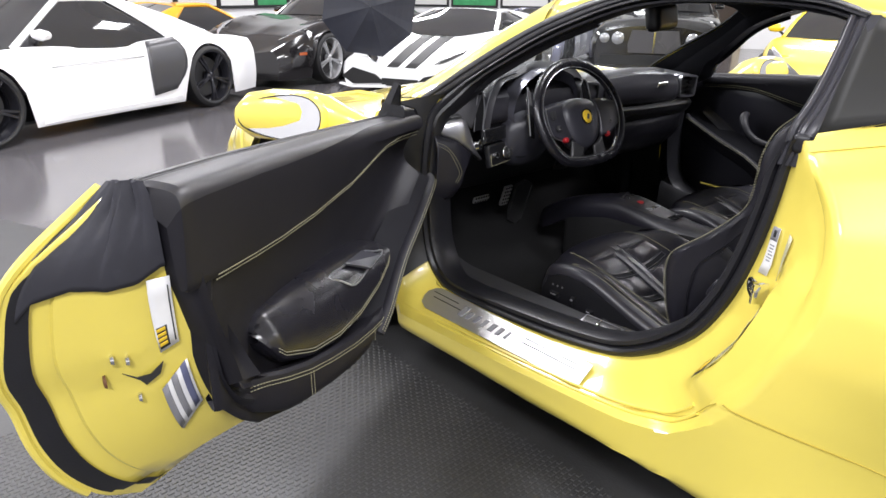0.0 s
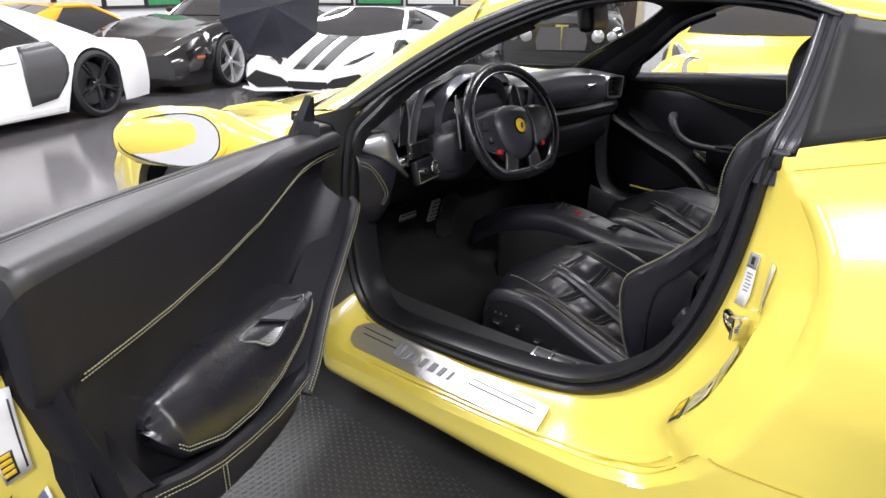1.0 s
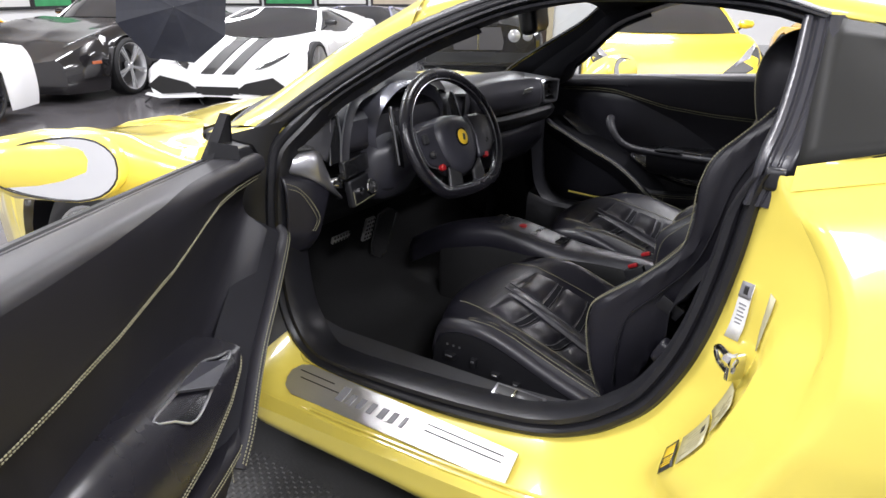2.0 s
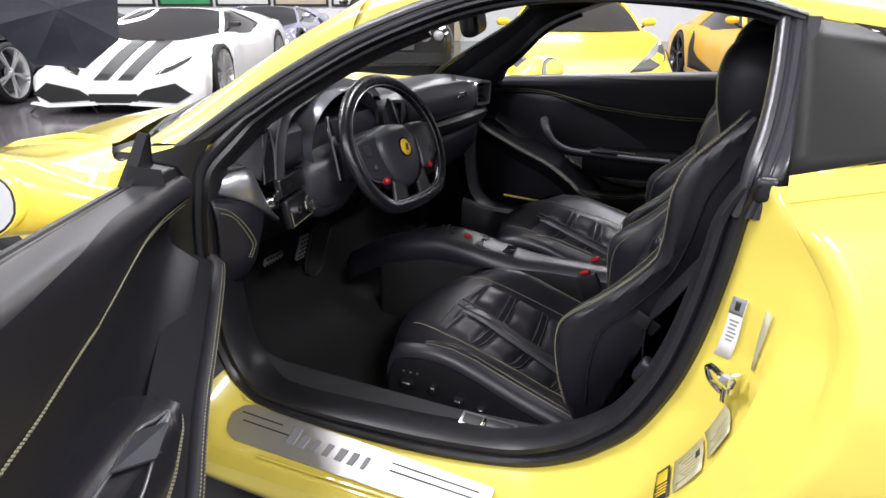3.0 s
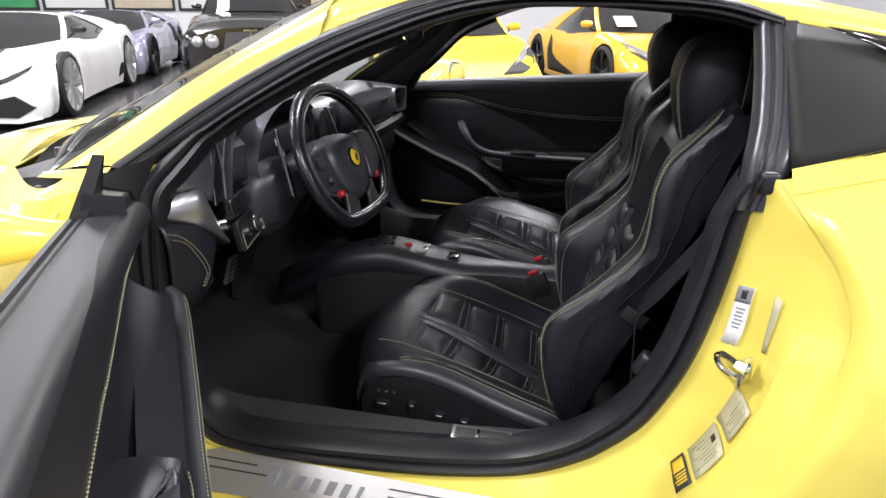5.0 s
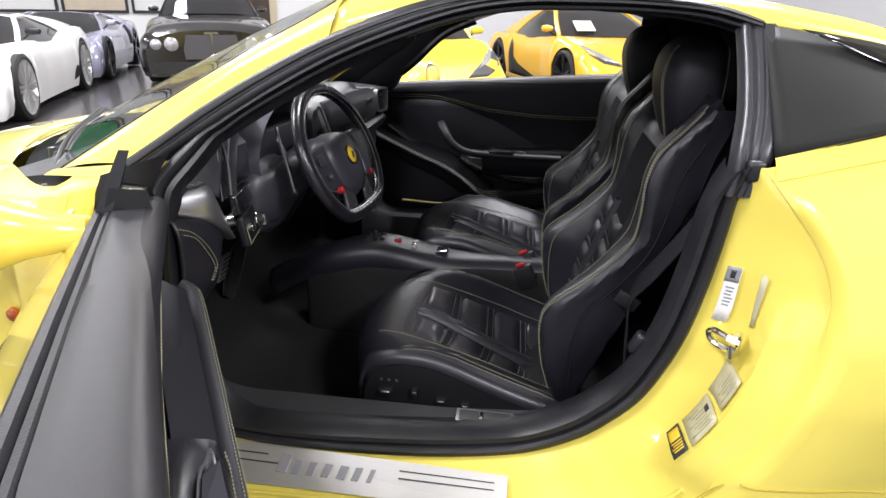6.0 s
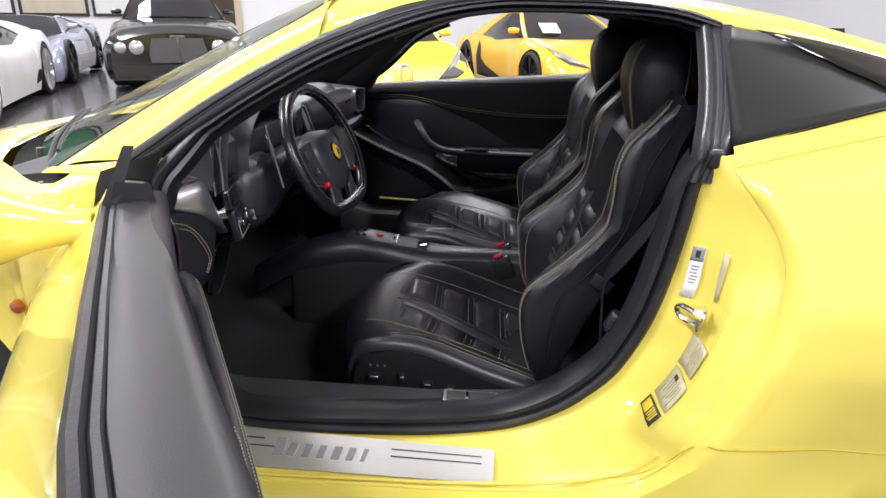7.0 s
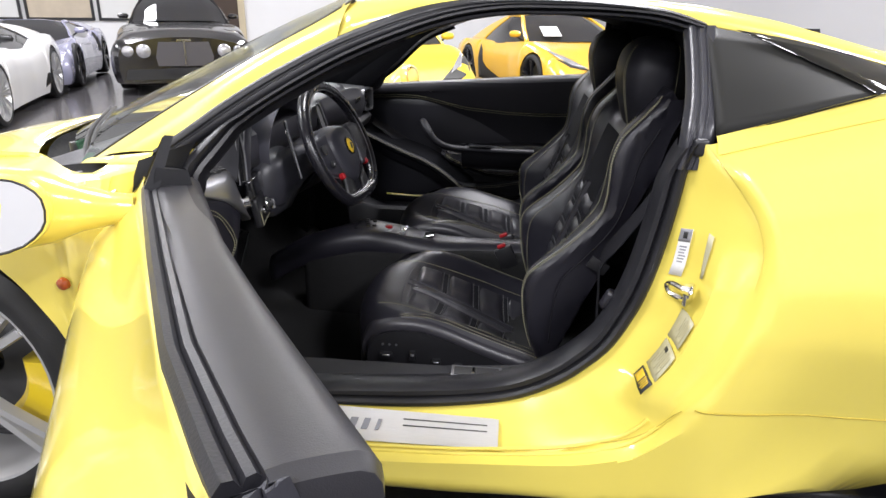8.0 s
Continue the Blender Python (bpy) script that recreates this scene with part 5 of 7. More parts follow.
# belts and buckles
for bx_, by_ in ((-.075, .02), (.035, .015)):
    part("belt_buckle", rbox(.022, .06, .075, .006, 2, pose(bx_, by_ - .02, .42, -25, 0, 0)), PLASTIC, car, "black belt buckle with red button")
    part("buckle_button", rbox(.015, .028, .010, .003, 2, pose(bx_, by_ - .002, .460, -25, 0, 0)), RED, car)
for sgn in (1, -1):
    f = (lambda p: [Vector(q) for q in p]) if sgn == 1 else mirrored
    a = crv([(-.69, -.36, .93), (-.678, -.32, .82), (-.652, -.262, .71), (-.632, -.222, .635), (-.64, -.222, .56), (-.66, -.225, .42)], 20)
    part("seat_belt", sweep(f(a), [(-.022, -.001), (.022, -.001), (.022, .001), (-.022, .001)], up=(0, -.9, .4)), SUEDE, car, "black seat belt webbing")
    part("belt_tongue", rbox(.008, .05, .03, .003, 2, Matrix.Translation((-.636 * sgn, -.216, .625)) @ pose(0, 0, 0, 30, 0, 0)), PLASTIC, car)
    part("belt_guide", rbox(.03, .06, .05, .012, 3, Matrix.Translation((-.728 * sgn, -.248, .572)) @ pose(0, 0, 0, 25, 0, 0)), LEATHER, car)

# ---- dashboard ----
rows = []
for y, z0 in ((1.18, .80), (1.05, .838), (.90, .868), (.80, .885), (.72, .893), (.665, .885), (.645, .86), (.65, .80)):
    rows.append([Vector((x, y + .05 * (abs(x) / .7) ** 2, z0 + .015 * math.exp(-((x + .1) / .35) ** 2) - .03 * smooth01(.55, .72, abs(x)) + .012 * math.exp(-((x - .35) / .2) ** 2))) for x in np.linspace(-.70, .70, 40)])
part("dashboard", loft([list(r) for r in rows], 40, 26), LEATHER_GREY, car, "black leather dashboard", thick=.01)
rows = []
for y, z in ((.665, .81), (.70, .76), (.76, .70), (.82, .60), (.95, .50), (1.1, .46)):
    rows.append([Vector((x, y + .03 * (abs(x) / .7) ** 2, z)) for x in np.linspace(-.70, .70, 24)])
part("lower_dash", grid(rows), PLASTIC, car, thick=.01)
# instrument binnacle: outer hood and two inner cowls
def hood(cx, rx, rz, z0, y0, y1, material, nm, th=.012, tilt=.0, n=24, squash=1.0):
    rows_ = []
    for k, (yy, g) in enumerate(((y0, .97), (y0 - .008, 1.0), (y0, 1.03), ((y0 + y1) / 2, 1.0), (y1, .93))):
        row = []
        for j in range(n):
            a = math.pi * (-.10 + 1.20 * j / (n - 1))
            c_, s_ = math.cos(a), math.sin(a)
            row.append(Vector((cx - rx * g * math.copysign(abs(c_) ** squash, c_), yy - tilt * s_, z0 + rz * g * (math.copysign(abs(s_) ** squash, s_)))))
        rows_.append(row)
    return part(nm, loft(rows_, n, 12), material, car, "", thick=th)


edge_o = [(-.600, .664, .770), (-.592, .662, .82), (-.578, .662, .878), (-.545, .664, .935), (-.500, .668, .950), (-.440, .672, .958), (-.352, .676, .980), (-.29, .68, .984), (-.20, .68, .970), (-.11, .675, .94), (-.06, .67, .88), (-.045, .67, .80)]
edge_i = [(-.572, .66, .770), (-.566, .66, .82), (-.552, .66, .875), (-.522, .662, .918), (-.488, .666, .932), (-.435, .670, .942), (-.352, .674, .960), (-.29, .676, .964), (-.21, .676, .950), (-.135, .672, .92), (-.095, .668, .87), (-.085, .668, .80)]
deep = [(x * .9 - .033, .80, z - .02) for x, y, z in edge_i]
back_ = [(x * .98, y + .16, z - .03) for x, y, z in edge_o]
part("binnacle_hood", loft([back_, [(x, y + .012, z + .003) for x, y, z in edge_o], edge_o, [(x, y - .004, z) for x, y, z in [tuple((Vector(p) + Vector(q)) / 2) for p, q in zip(edge_o, edge_i)]], edge_i, deep], 48, 26), LEATHER, car, "black leather instrument binnacle")
part("binnacle_edge", sweep(crv([Vector(p) + Vector((-.002, -.004, .001)) for p in edge_o[1:6]], 24), .0022), SILVER, car, "thin silver edge of the instrument binnacle")
# broad satin cowl round the rev counter, tapering to its foot
rows = []
for g, yy in ((1.0, .80), (1.0, .70), (1.0, .645), (.985, .632), (.93, .640), (.86, .70), (.80, .775)):
    row = []
    for j in range(30):
        a = math.pi * (-.12 + 1.24 * j / 29)
        row.append(Vector((-.315 - .168 * (g if math.sin(a) > 0 else 1 - (1 - g) * .4) * math.cos(a), yy - .012 * math.sin(a), .845 + .122 * (1 - (1 - g) * max(math.sin(a), .1)) * math.sin(a))))
    rows.append(row)
part("instrument_cowl", grid(rows), mat("lilac_satin", (.17, .17, .205), .27, .45), car, "satin grey cowl round the rev counter")
for cx_, rx_ in ((-.14, .06),):
    hood(cx_, rx_, .095, .825, .668, .80, CARBON, "instrument_cowl", .004, .01, squash=.8)
part("instrument_panel", rbox(.46, .01, .20, .004, 1, pose(-.325, .785, .855, -12, 0, 0)), CARBON, car, "dark unlit instrument panel")
part("rev_counter", lathe([(0, .004), (.085, .004), (.092, .012), (.096, .0)], 36, pose(-.315, .768, .862, 78, 0, 0)), SATIN, car, "dark round rev counter in a satin ring")
part("rev_face", lathe([(0, .006), (.083, .006)], 36, pose(-.315, .768, .862, 78, 0, 0)), INK, car)
fin_t = [Vector(q) for q in ((-.628, .658, .912), (-.610, .656, .912), (-.606, .650, .86), (-.614, .646, .795), (-.650, .648, .792), (-.640, .654, .85))]
fn = part("dash_fin", prism(fin_t, [p + Vector((.004, .03, 0)) for p in fin_t]), CARBON, car, "gloss black fin with satin silver edges", smooth=False)
part("silver_edge", sweep([p + Vector((.001, -.002, 0)) for p in crv(fin_t[1:4], 12)], .0026), SILVER, fn)
part("silver_edge", sweep([p + Vector((-.001, -.002, 0)) for p in crv([fin_t[0], fin_t[5], fin_t[4]], 12)], .0016), SILVER, fn)
# left end: smooth panel, bright pod with a vent slot, leather roll
part("demist_panel", loft([[(-.705, .735, .892), (-.65, .70, .915), (-.60, .69, .922)], [(-.712, .70, .888), (-.650, .674, .912), (-.604, .665, .914)], [(-.717, .690, .866), (-.668, .664, .86), (-.632, .655, .862)], [(-.724, .690, .842), (-.690, .668, .826), (-.658, .652, .802)]], 14, 12), mat("soft_panel", (.045, .045, .051), .42, 0, 0, .08, 600, .1, 8), car, "smooth charcoal panel beside the vent", thick=.006)
ptop = [(-.727, .695, .832), (-.706, .675, .836), (-.680, .658, .833), (-.664, .651, .79), (-.64, .648, .735), (-.613, .65, .702)]
pbot = [(-.752, .695, .788), (-.725, .674, .776), (-.697, .656, .760), (-.670, .650, .738), (-.645, .647, .716), (-.618, .65, .694)]
pmid = [tuple((Vector(p) + Vector(q)) / 2 + Vector((-.004, -.009, 0))) for p, q in zip(ptop, pbot)]
pin = [tuple(Vector(p) + Vector((.012, .05, .010))) for p in ptop]
pod = part("end_pod", loft([pin, ptop, pmid, pbot, [tuple(Vector(p) + Vector((.01, .02, -.006))) for p in pbot]], 26, 18), SILVER, car, "satin silver pod at the dashboard end")
lift = Vector((-.002, -.007, .007))
slot_ = [Vector(p) + lift for p in ((-.730, .698, .842), (-.720, .684, .832), (-.690, .664, .836), (-.700, .685, .848))]
part("vent_slot", prism(slot_, [p + Vector((0, .004, -.004)) for p in slot_]), INK, pod, "black slatted vent slot")
for k in range(4):
    u = .15 + .22 * k
    part("slot_slat", sweep([slot_[0].lerp(slot_[3], u) + Vector((0, -.001, .001)), slot_[1].lerp(slot_[2], u) + Vector((0, -.001, .001))], .0014), SATIN, pod)
roll_ = crv([(-.728, .735, .815), (-.722, .712, .842), (-.712, .694, .868), (-.700, .690, .886), (-.690, .70, .895)], 16)
part("leather_roll", sweep(roll_, [(.024 * math.cos(a * math.tau / 14), .018 * math.sin(a * math.tau / 14)) for a in range(14)], up=(1, 0, 0)), LEATHER, car, "stitched black leather roll at the pillar foot")
for d in (-.006, .006):
    part("stitch_line", stitches([p + Vector((-.012 + d, -.0165, 0)) for p in roll_], .0011), mat_grey, car)
# knee bolster with stitching
kb = [[(-.772, .708, .784), (-.735, .684, .774), (-.695, .666, .758), (-.655, .657, .722)], [(-.775, .692, .766), (-.738, .674, .752), (-.700, .660, .735), (-.668, .658, .69)], [(-.775, .686, .72), (-.738, .672, .70), (-.708, .660, .69), (-.684, .661, .652)], [(-.775, .694, .64), (-.742, .680, .635), (-.715, .668, .63), (-.692, .668, .618)], [(-.775, .73, .57), (-.742, .715, .575), (-.715, .702, .575), (-.695, .70, .58)]]
part("knee_bolster", loft(kb, 18, 16), LEATHER, car, "black leather knee bolster with yellow stitching", thick=.008)
for d in (0, .011):
    part("stitch_line", stitches(crv([(-.774, .686 - d * .2, .768 - d), (-.752, .670 - d * .3, .757 - d), (-.739, .662 - d * .2, .743 - d), (-.725 - d * .3, .6555, .724 - d), (-.710 - d * .6, .6495, .696 - d * .8), (-.697 - d * .9, .6495, .667 - d * .3), (-.702 - d, .6515, .649), (-.711 - d, .6555, .632)], 40), .0014), STITCH, car)
# switch panel below a gloss strip
part("dash_strip", rbox(.132, .02, .046, .006, 3, pose(-.556, .650, .772, -8, 0, 12)), CARBON, car, "gloss black strip above the switches")
swp = part("switch_panel", rbox(.134, .022, .074, .008, 3, pose(-.535, .650, .703, -10, 0, 13)), PLASTIC, car, "black light-switch panel")
part("panel_line", sweep([pose(-.535, .650, .703, -10, 0, 13) @ Vector(q) for q in ((-.06, -.0118, .005), (-.06, -.0118, -.031), (.06, -.0118, -.031), (.06, -.0118, .005))], .0012), STITCH, swp)
part("light_knob", lathe([(.020, 0), (.0215, .006), (.019, .009), (.013, .010), (.012, .022), (0, .023)], 24, pose(-.503, .645, .703, 80, 0, 13)), SATIN, swp)
part("knob_ring", lathe([(.0215, .004), (.023, .006), (.0215, .008)], 24, pose(-.503, .645, .703, 80, 0, 13)), CHROME, swp)
part("knob_mark", rbox(.005, .010, .026, .002, 2, pose(-.507, .624, .706, -10, 0, 13)), CHROME, swp)
part("dim_knob", lathe([(.011, 0), (.011, .010), (.007, .013), (0, .013)], 16, pose(-.564, .632, .705, 80, 0, 13)), CHROME, swp)
part("start_knob", lathe([(.017, -.01), (.0175, .006), (.014, .008), (.010, .004), (0, .003)], 20, pose(-.634, .640, .748, 80, 0, 24)), CHROME, swp, "bright ringed mirror knob")
# column: a broad lobed shroud that narrows to the wheel hub
rows = []
for y, cx_, z, a_, b_ in ((.80, -.39, .74, .112, .10), (.70, -.392, .738, .112, .100), (.650, -.392, .738, .106, .096), (.630, -.388, .744, .090, .082), (.60, -.365, .780, .072, .068), (.565, -.335, .808, .060, .058), (.52, -.325, .818, .052, .052)):
    row = []
    for k in range(28):
        t = math.tau * k / 28
        c_, q_ = math.cos(t), math.sin(t)
        row.append(Vector((cx_ + a_ * math.copysign(abs(c_) ** .8, c_), y, z + b_ * math.copysign(abs(q_) ** .8, q_))))
    rows.append(row)
part("column_shroud", loft([list(r) + [r[0]] for r in rows], 29, 18), HUB, car, "broad black steering column shroud")
ig = part("ignition_barrel", lathe([(.044, -.004), (.045, .003), (.040, .005), (.036, .003), (.030, .006), (.018, .008), (.017, .012), (0, .012)], 32, pose(-.438, .636, .722, 78, 0, -14)), PLASTIC, car, "ignition key barrel in a round bezel")
part("key_slot", rbox(.004, .004, .018, .001, 1, pose(-.436, .622, .722, -12, 0, -14)), SILVER, ig)
# gearshift paddles, thin and upright with a bright edge
for px, pz, tilt, sg in ((-.478, .845, 5, 1), (-.165, .850, -8, -1)):
    pm = pose(px, .568, pz, -14, tilt, 10 * sg)
    pdl = part("shift_paddle", outline([(-.016 * sg, -.075), (.012 * sg, -.085), (.022 * sg, -.02), (.018 * sg, .06), (.002 * sg, .078), (-.006 * sg, .06), (-.010 * sg, -.01)], .004, pm), CARBON, car, "black shift paddle with a bright edge", bevel=.001)
    part("paddle_edge", sweep([pm @ Vector(q) for q in crv([(.002 * sg, -.002, .078), (-.006 * sg, -.002, .06), (-.010 * sg, -.002, -.01), (-.016 * sg, -.002, -.075)], 14)], .0022), SILVER, pdl)

# ---- steering wheel ----
WM = pose(-.320, .483, .830, 66, 0, -5)
wheel_rim = []
for k in range(64):
    a = math.tau * k / 64
    x, y = .190 * math.cos(a), .174 * math.sin(a)
    if y < -.14:
        y = -.14 - (abs(y) - .14) * .3
    wheel_rim.append(Vector((x, y, 0)))
wheel_rim = crv(wheel_rim, 64, True)
sw = part("steering_wheel", sweep(wheel_rim, [(.0175 * math.cos(a * math.tau / 12), .015 * math.sin(a * math.tau / 12)) for a in range(12)], True, up=(0, 0, 1)), WHEEL_HIDE, car, "flat-bottomed black leather steering wheel", WM)
shape_ = [(-.064, .062), (0, .074), (.064, .062), (.087, .026), (.080, -.028), (.052, -.080), (0, -.102), (-.052, -.080), (-.080, -.028), (-.087, .026)]
ring_ = crv([Vector((x, y, 0)) for x, y in shape_], 36, True)
rows = [[Vector((p.x * g, p.y * g, z)) for p in ring_] for g, z in ((.02, .050), (.35, .049), (.62, .046), (.80, .040), (.90, .032), (.955, .022), (.97, .012), (1.0, .008), (1.03, -.006), (.95, -.022))]
part("airbag_cover", grid(rows, True), HUB, sw, "domed black centre pad")
# silver line drawn in for the light caught along the rim's inner edge
part("rim_line", sweep([Vector((p.x * .925, p.y * .917, .0098)) for p in wheel_rim], .0014, True), SILVER, sw)
part("badge_ring", lathe([(.0205, .050), (.0225, .0535), (.0255, .053), (.027, .045)], 28, pose(.004, .002, 0)), CARBON, sw)
part("badge", lathe([(0, .0545), (.017, .0540), (.0215, .051)], 24, pose(.004, .002, 0)), INK_YELLOW, sw, "small yellow round emblem")
part("badge_mark", rbox(.010, .018, .002, .001, 1, pose(.005, .001, .0552, 0, 0, -20)), INK, sw)
for sx in (-1, 1):
    arm = [[(sx * .06, .052, .010), (sx * .11, .050, .008), (sx * .150, .042, .004), (sx * .178, .036, 0)], [(sx * .07, .0, .014), (sx * .115, .0, .013), (sx * .150, .002, .006), (sx * .182, .004, 0)], [(sx * .06, -.070, .012), (sx * .100, -.066, .010), (sx * .138, -.050, .004), (sx * .174, -.034, 0)]]
    part("spoke", loft(arm, 14, 12), HUB, sw, "broad black spoke with switches", thick=.014)
    part("spoke_edge", sweep(crv([(sx * .150, .044, .008), (sx * .155, .0, .010), (sx * .142, -.050, .008), (sx * .112, -.068, .012)], 18), .0020), SILVER, sw)
    low = [[(sx * .066, -.070, .008), (sx * .072, -.105, .004), (sx * .082, -.148, 0)], [(sx * .045, -.085, .012), (sx * .048, -.115, .008), (sx * .052, -.150, 0)], [(sx * .020, -.098, .010), (sx * .022, -.120, .006), (sx * .024, -.150, 0)]]
    part("lower_spoke", loft(low, 10, 8), SATIN, sw, "satin lower spoke", thick=.010)
    part("wheel_button", lathe([(.009, 0), (.009, .010), (.006, .013), (0, .013)], 18, pose(sx * .100, -.062, .030)), RED, sw, "small red wheel switch")
    part("wheel_button", rbox(.018, .026, .010, .003, 2, pose(sx * .128, .022, .034)), SATIN, sw)
    part("wheel_button", lathe([(.009, 0), (.009, .007), (.0065, .010), (0, .008)], 18, pose(sx * .120, -.022, .033)), SATIN, sw)

# the centre is dished below the rim
for ob in sw.children:
    if ob.name.startswith("spoke") or ob.name.startswith("lower_spoke"):
        ob.location += Vector((0, -.006, -.010))
    elif ob.name.startswith("spoke_edge"):
        ob.location += Vector((0, -.006, -.008))
    elif not ob.name.startswith("rim_line"):
        ob.location += Vector((-.004, -.012, -.026))

# ---- passenger fascia, vents and glovebox ----
fas = [[(.02, .655, .905), (.20, .625, .915), (.40, .62, .902), (.50, .625, .885)], [(.02, .64, .87), (.20, .608, .875), (.40, .605, .865), (.50, .61, .855)], [(.02, .645, .825), (.20, .61, .822), (.40, .605, .815), (.50, .61, .812)], [(.02, .665, .80), (.20, .63, .80), (.40, .62, .795), (.50, .62, .795)]]
fp = part("passenger_fascia", loft(fas, 24, 14), LEATHER_GREY, car, "padded black passenger fascia", thick=.01)
part("fascia_script", joined(*[sweep(crv([(.315 + .018 * k, .588, .858), (.324 + .018 * k, .587, .876), (.329 + .018 * k, .587, .860)], 6), .0024) for k in range(4)]), CHROME, fp, "small bright script emblem")
bar = [[(.0, .655, .798), (.3, .618, .79), (.62, .615, .785)], [(.0, .635, .78), (.3, .598, .772), (.62, .60, .768)], [(.0, .65, .755), (.3, .615, .745), (.62, .615, .742)], [(.0, .70, .73), (.3, .66, .72), (.62, .65, .715)]]
part("fascia_bar", loft(bar, 20, 10), PLASTIC, car, "satin strip below the fascia", thick=.006)
part("glovebox_lid", loft([[(.05, .68, .735), (.3, .65, .725), (.62, .645, .72)], [(.05, .68, .66), (.3, .65, .65), (.62, .65, .65)], [(.05, .75, .58), (.3, .73, .57), (.62, .72, .57)]], 14, 8), LEATHER, car, "black glovebox lid", thick=.008)
vm = pose(.572, .605, .845, 0, 0, -6)
vent_ring = crv([(-.05, 0, .038), (.045, 0, .036), (.055, 0, .02), (.05, 0, -.038), (.035, 0, -.045), (-.04, 0, -.04), (-.052, 0, -.02)], 40, True)
vt = part("end_vent", sweep(vent_ring, [(-.004, -.012), (.004, -.012), (.005, .05), (-.005, .05)], True, up=(0, 1, 0)), SILVER, car, "silver-rimmed end vent", vm)
part("vent_back", rbox(.098, .004, .078, .01, 2, pose(0, .03, -.003)), INK, vt)
for k in range(3):
    part("vent_slat", rbox(.09, .02, .003, .001, 1, pose(0, .015, -.022 + .022 * k, 15, 0, 0)), PLASTIC, vt)
part("vent_cowl", loft([[(.50, .62, .89), (.56, .61, .895), (.635, .625, .885)], [(.50, .74, .90), (.57, .74, .905), (.65, .74, .885)]], 10, 4), SILVER, car, thick=.006)
cv_ = pose(-.085, .635, .855, 0, 0, 4)
vt = part("centre_vent", sweep([p * 1.1 for p in vent_ring], [(-.004, -.012), (.004, -.012), (.005, .04), (-.005, .04)], True, up=(0, 1, 0)), SATIN, car, "satin centre air vent", cv_)
part("vent_back", rbox(.11, .004, .085, .01, 2, pose(0, .03, -.003)), INK, vt)
part("round_knob", lathe([(.022, 0), (.024, .02), (.016, .026), (0, .026)], 24, pose(-.07, .62, .765, 85, 0, 0)), CHROME, car, "chrome rotary knob")
part("centre_panel", loft([[(-.14, .67, .80), (-.06, .65, .80), (.02, .67, .80)], [(-.13, .69, .70), (-.06, .67, .70), (.01, .69, .70)], [(-.10, .76, .56), (-.05, .75, .56), (.0, .76, .56)]], 10, 8), PLASTIC, car, "black centre stack", thick=.01)

# ---- centre console bridge ----
secs = []
for y, zt, hw_, xc in ((.82, .36, .03, -.04), (.70, .43, .042, -.035), (.58, .466, .058, -.02), (.48, .482, .068, -.005), (.40, .472, .070, .0), (.30, .452, .068, 0), (.22, .44, .062, 0), (.10, .438, .05, 0), (-.10, .44, .05, 0), (-.30, .445, .05, 0)):
    h = [(-hw_ + .004, zt - .075), (-hw_ - .004, zt - .045), (-hw_, zt - .018), (-hw_ + .014, zt - .002), (-hw_ * .4, zt + .004), (0, zt + .005)]
    full = [Vector((xc + u, y, z)) for u, z in h] + [Vector((xc - u, y, z)) for u, z in reversed(h[:-1])]
    secs.append(full)
con = part("centre_console", loft(secs, 30, 36), LEATHER, car, "black centre console bridge with buttons", thick=.008)
insert = loft([[(-.05, .52, .487), (0, .52, .49), (.045, .52, .488)], [(-.055, .42, .480), (0, .42, .484), (.05, .42, .481)], [(-.052, .32, .462), (0, .32, .464), (.048, .32, .462)], [(-.03, .235, .449), (0, .235, .450), (.025, .235, .449)]], 10, 16)
ins_ = part("console_insert", insert, PLASTIC, con, "black button plate", thick=.003)
part("reverse_button", lathe([(.013, 0), (.013, .008), (.009, .010), (0, .010)], 20, pose(-.01, .408, .4815, -8, 0, 0)), RED, ins_, "round red button")
for x, y in ((-.03, .475), (-.012, .48), (.012, .488), (.03, .49), (-.025, .455), (.02, .462)):
    part("console_button", lathe([(.008, 0), (.008, .012), (.005, .015), (0, .015)], 12, pose(x, y, .484, -4, 0, 0)), PLASTIC, ins_)
for x in (-.03, .0, .026):
    part("window_switch", rbox(.016, .026, .014, .004, 2, pose(x, .36, .472, -10, 0, 0)), CHROME if x == 0 else SILVER, ins_)
part("console_tray", rbox(.055, .07, .006, .003, 2, pose(0, .285, .459, -9, 0, 0)), CARBON, ins_)
part("tunnel", rbox(.17, 1.1, .26, .03, 3, pose(0, .15, .30)), CARPET, car)
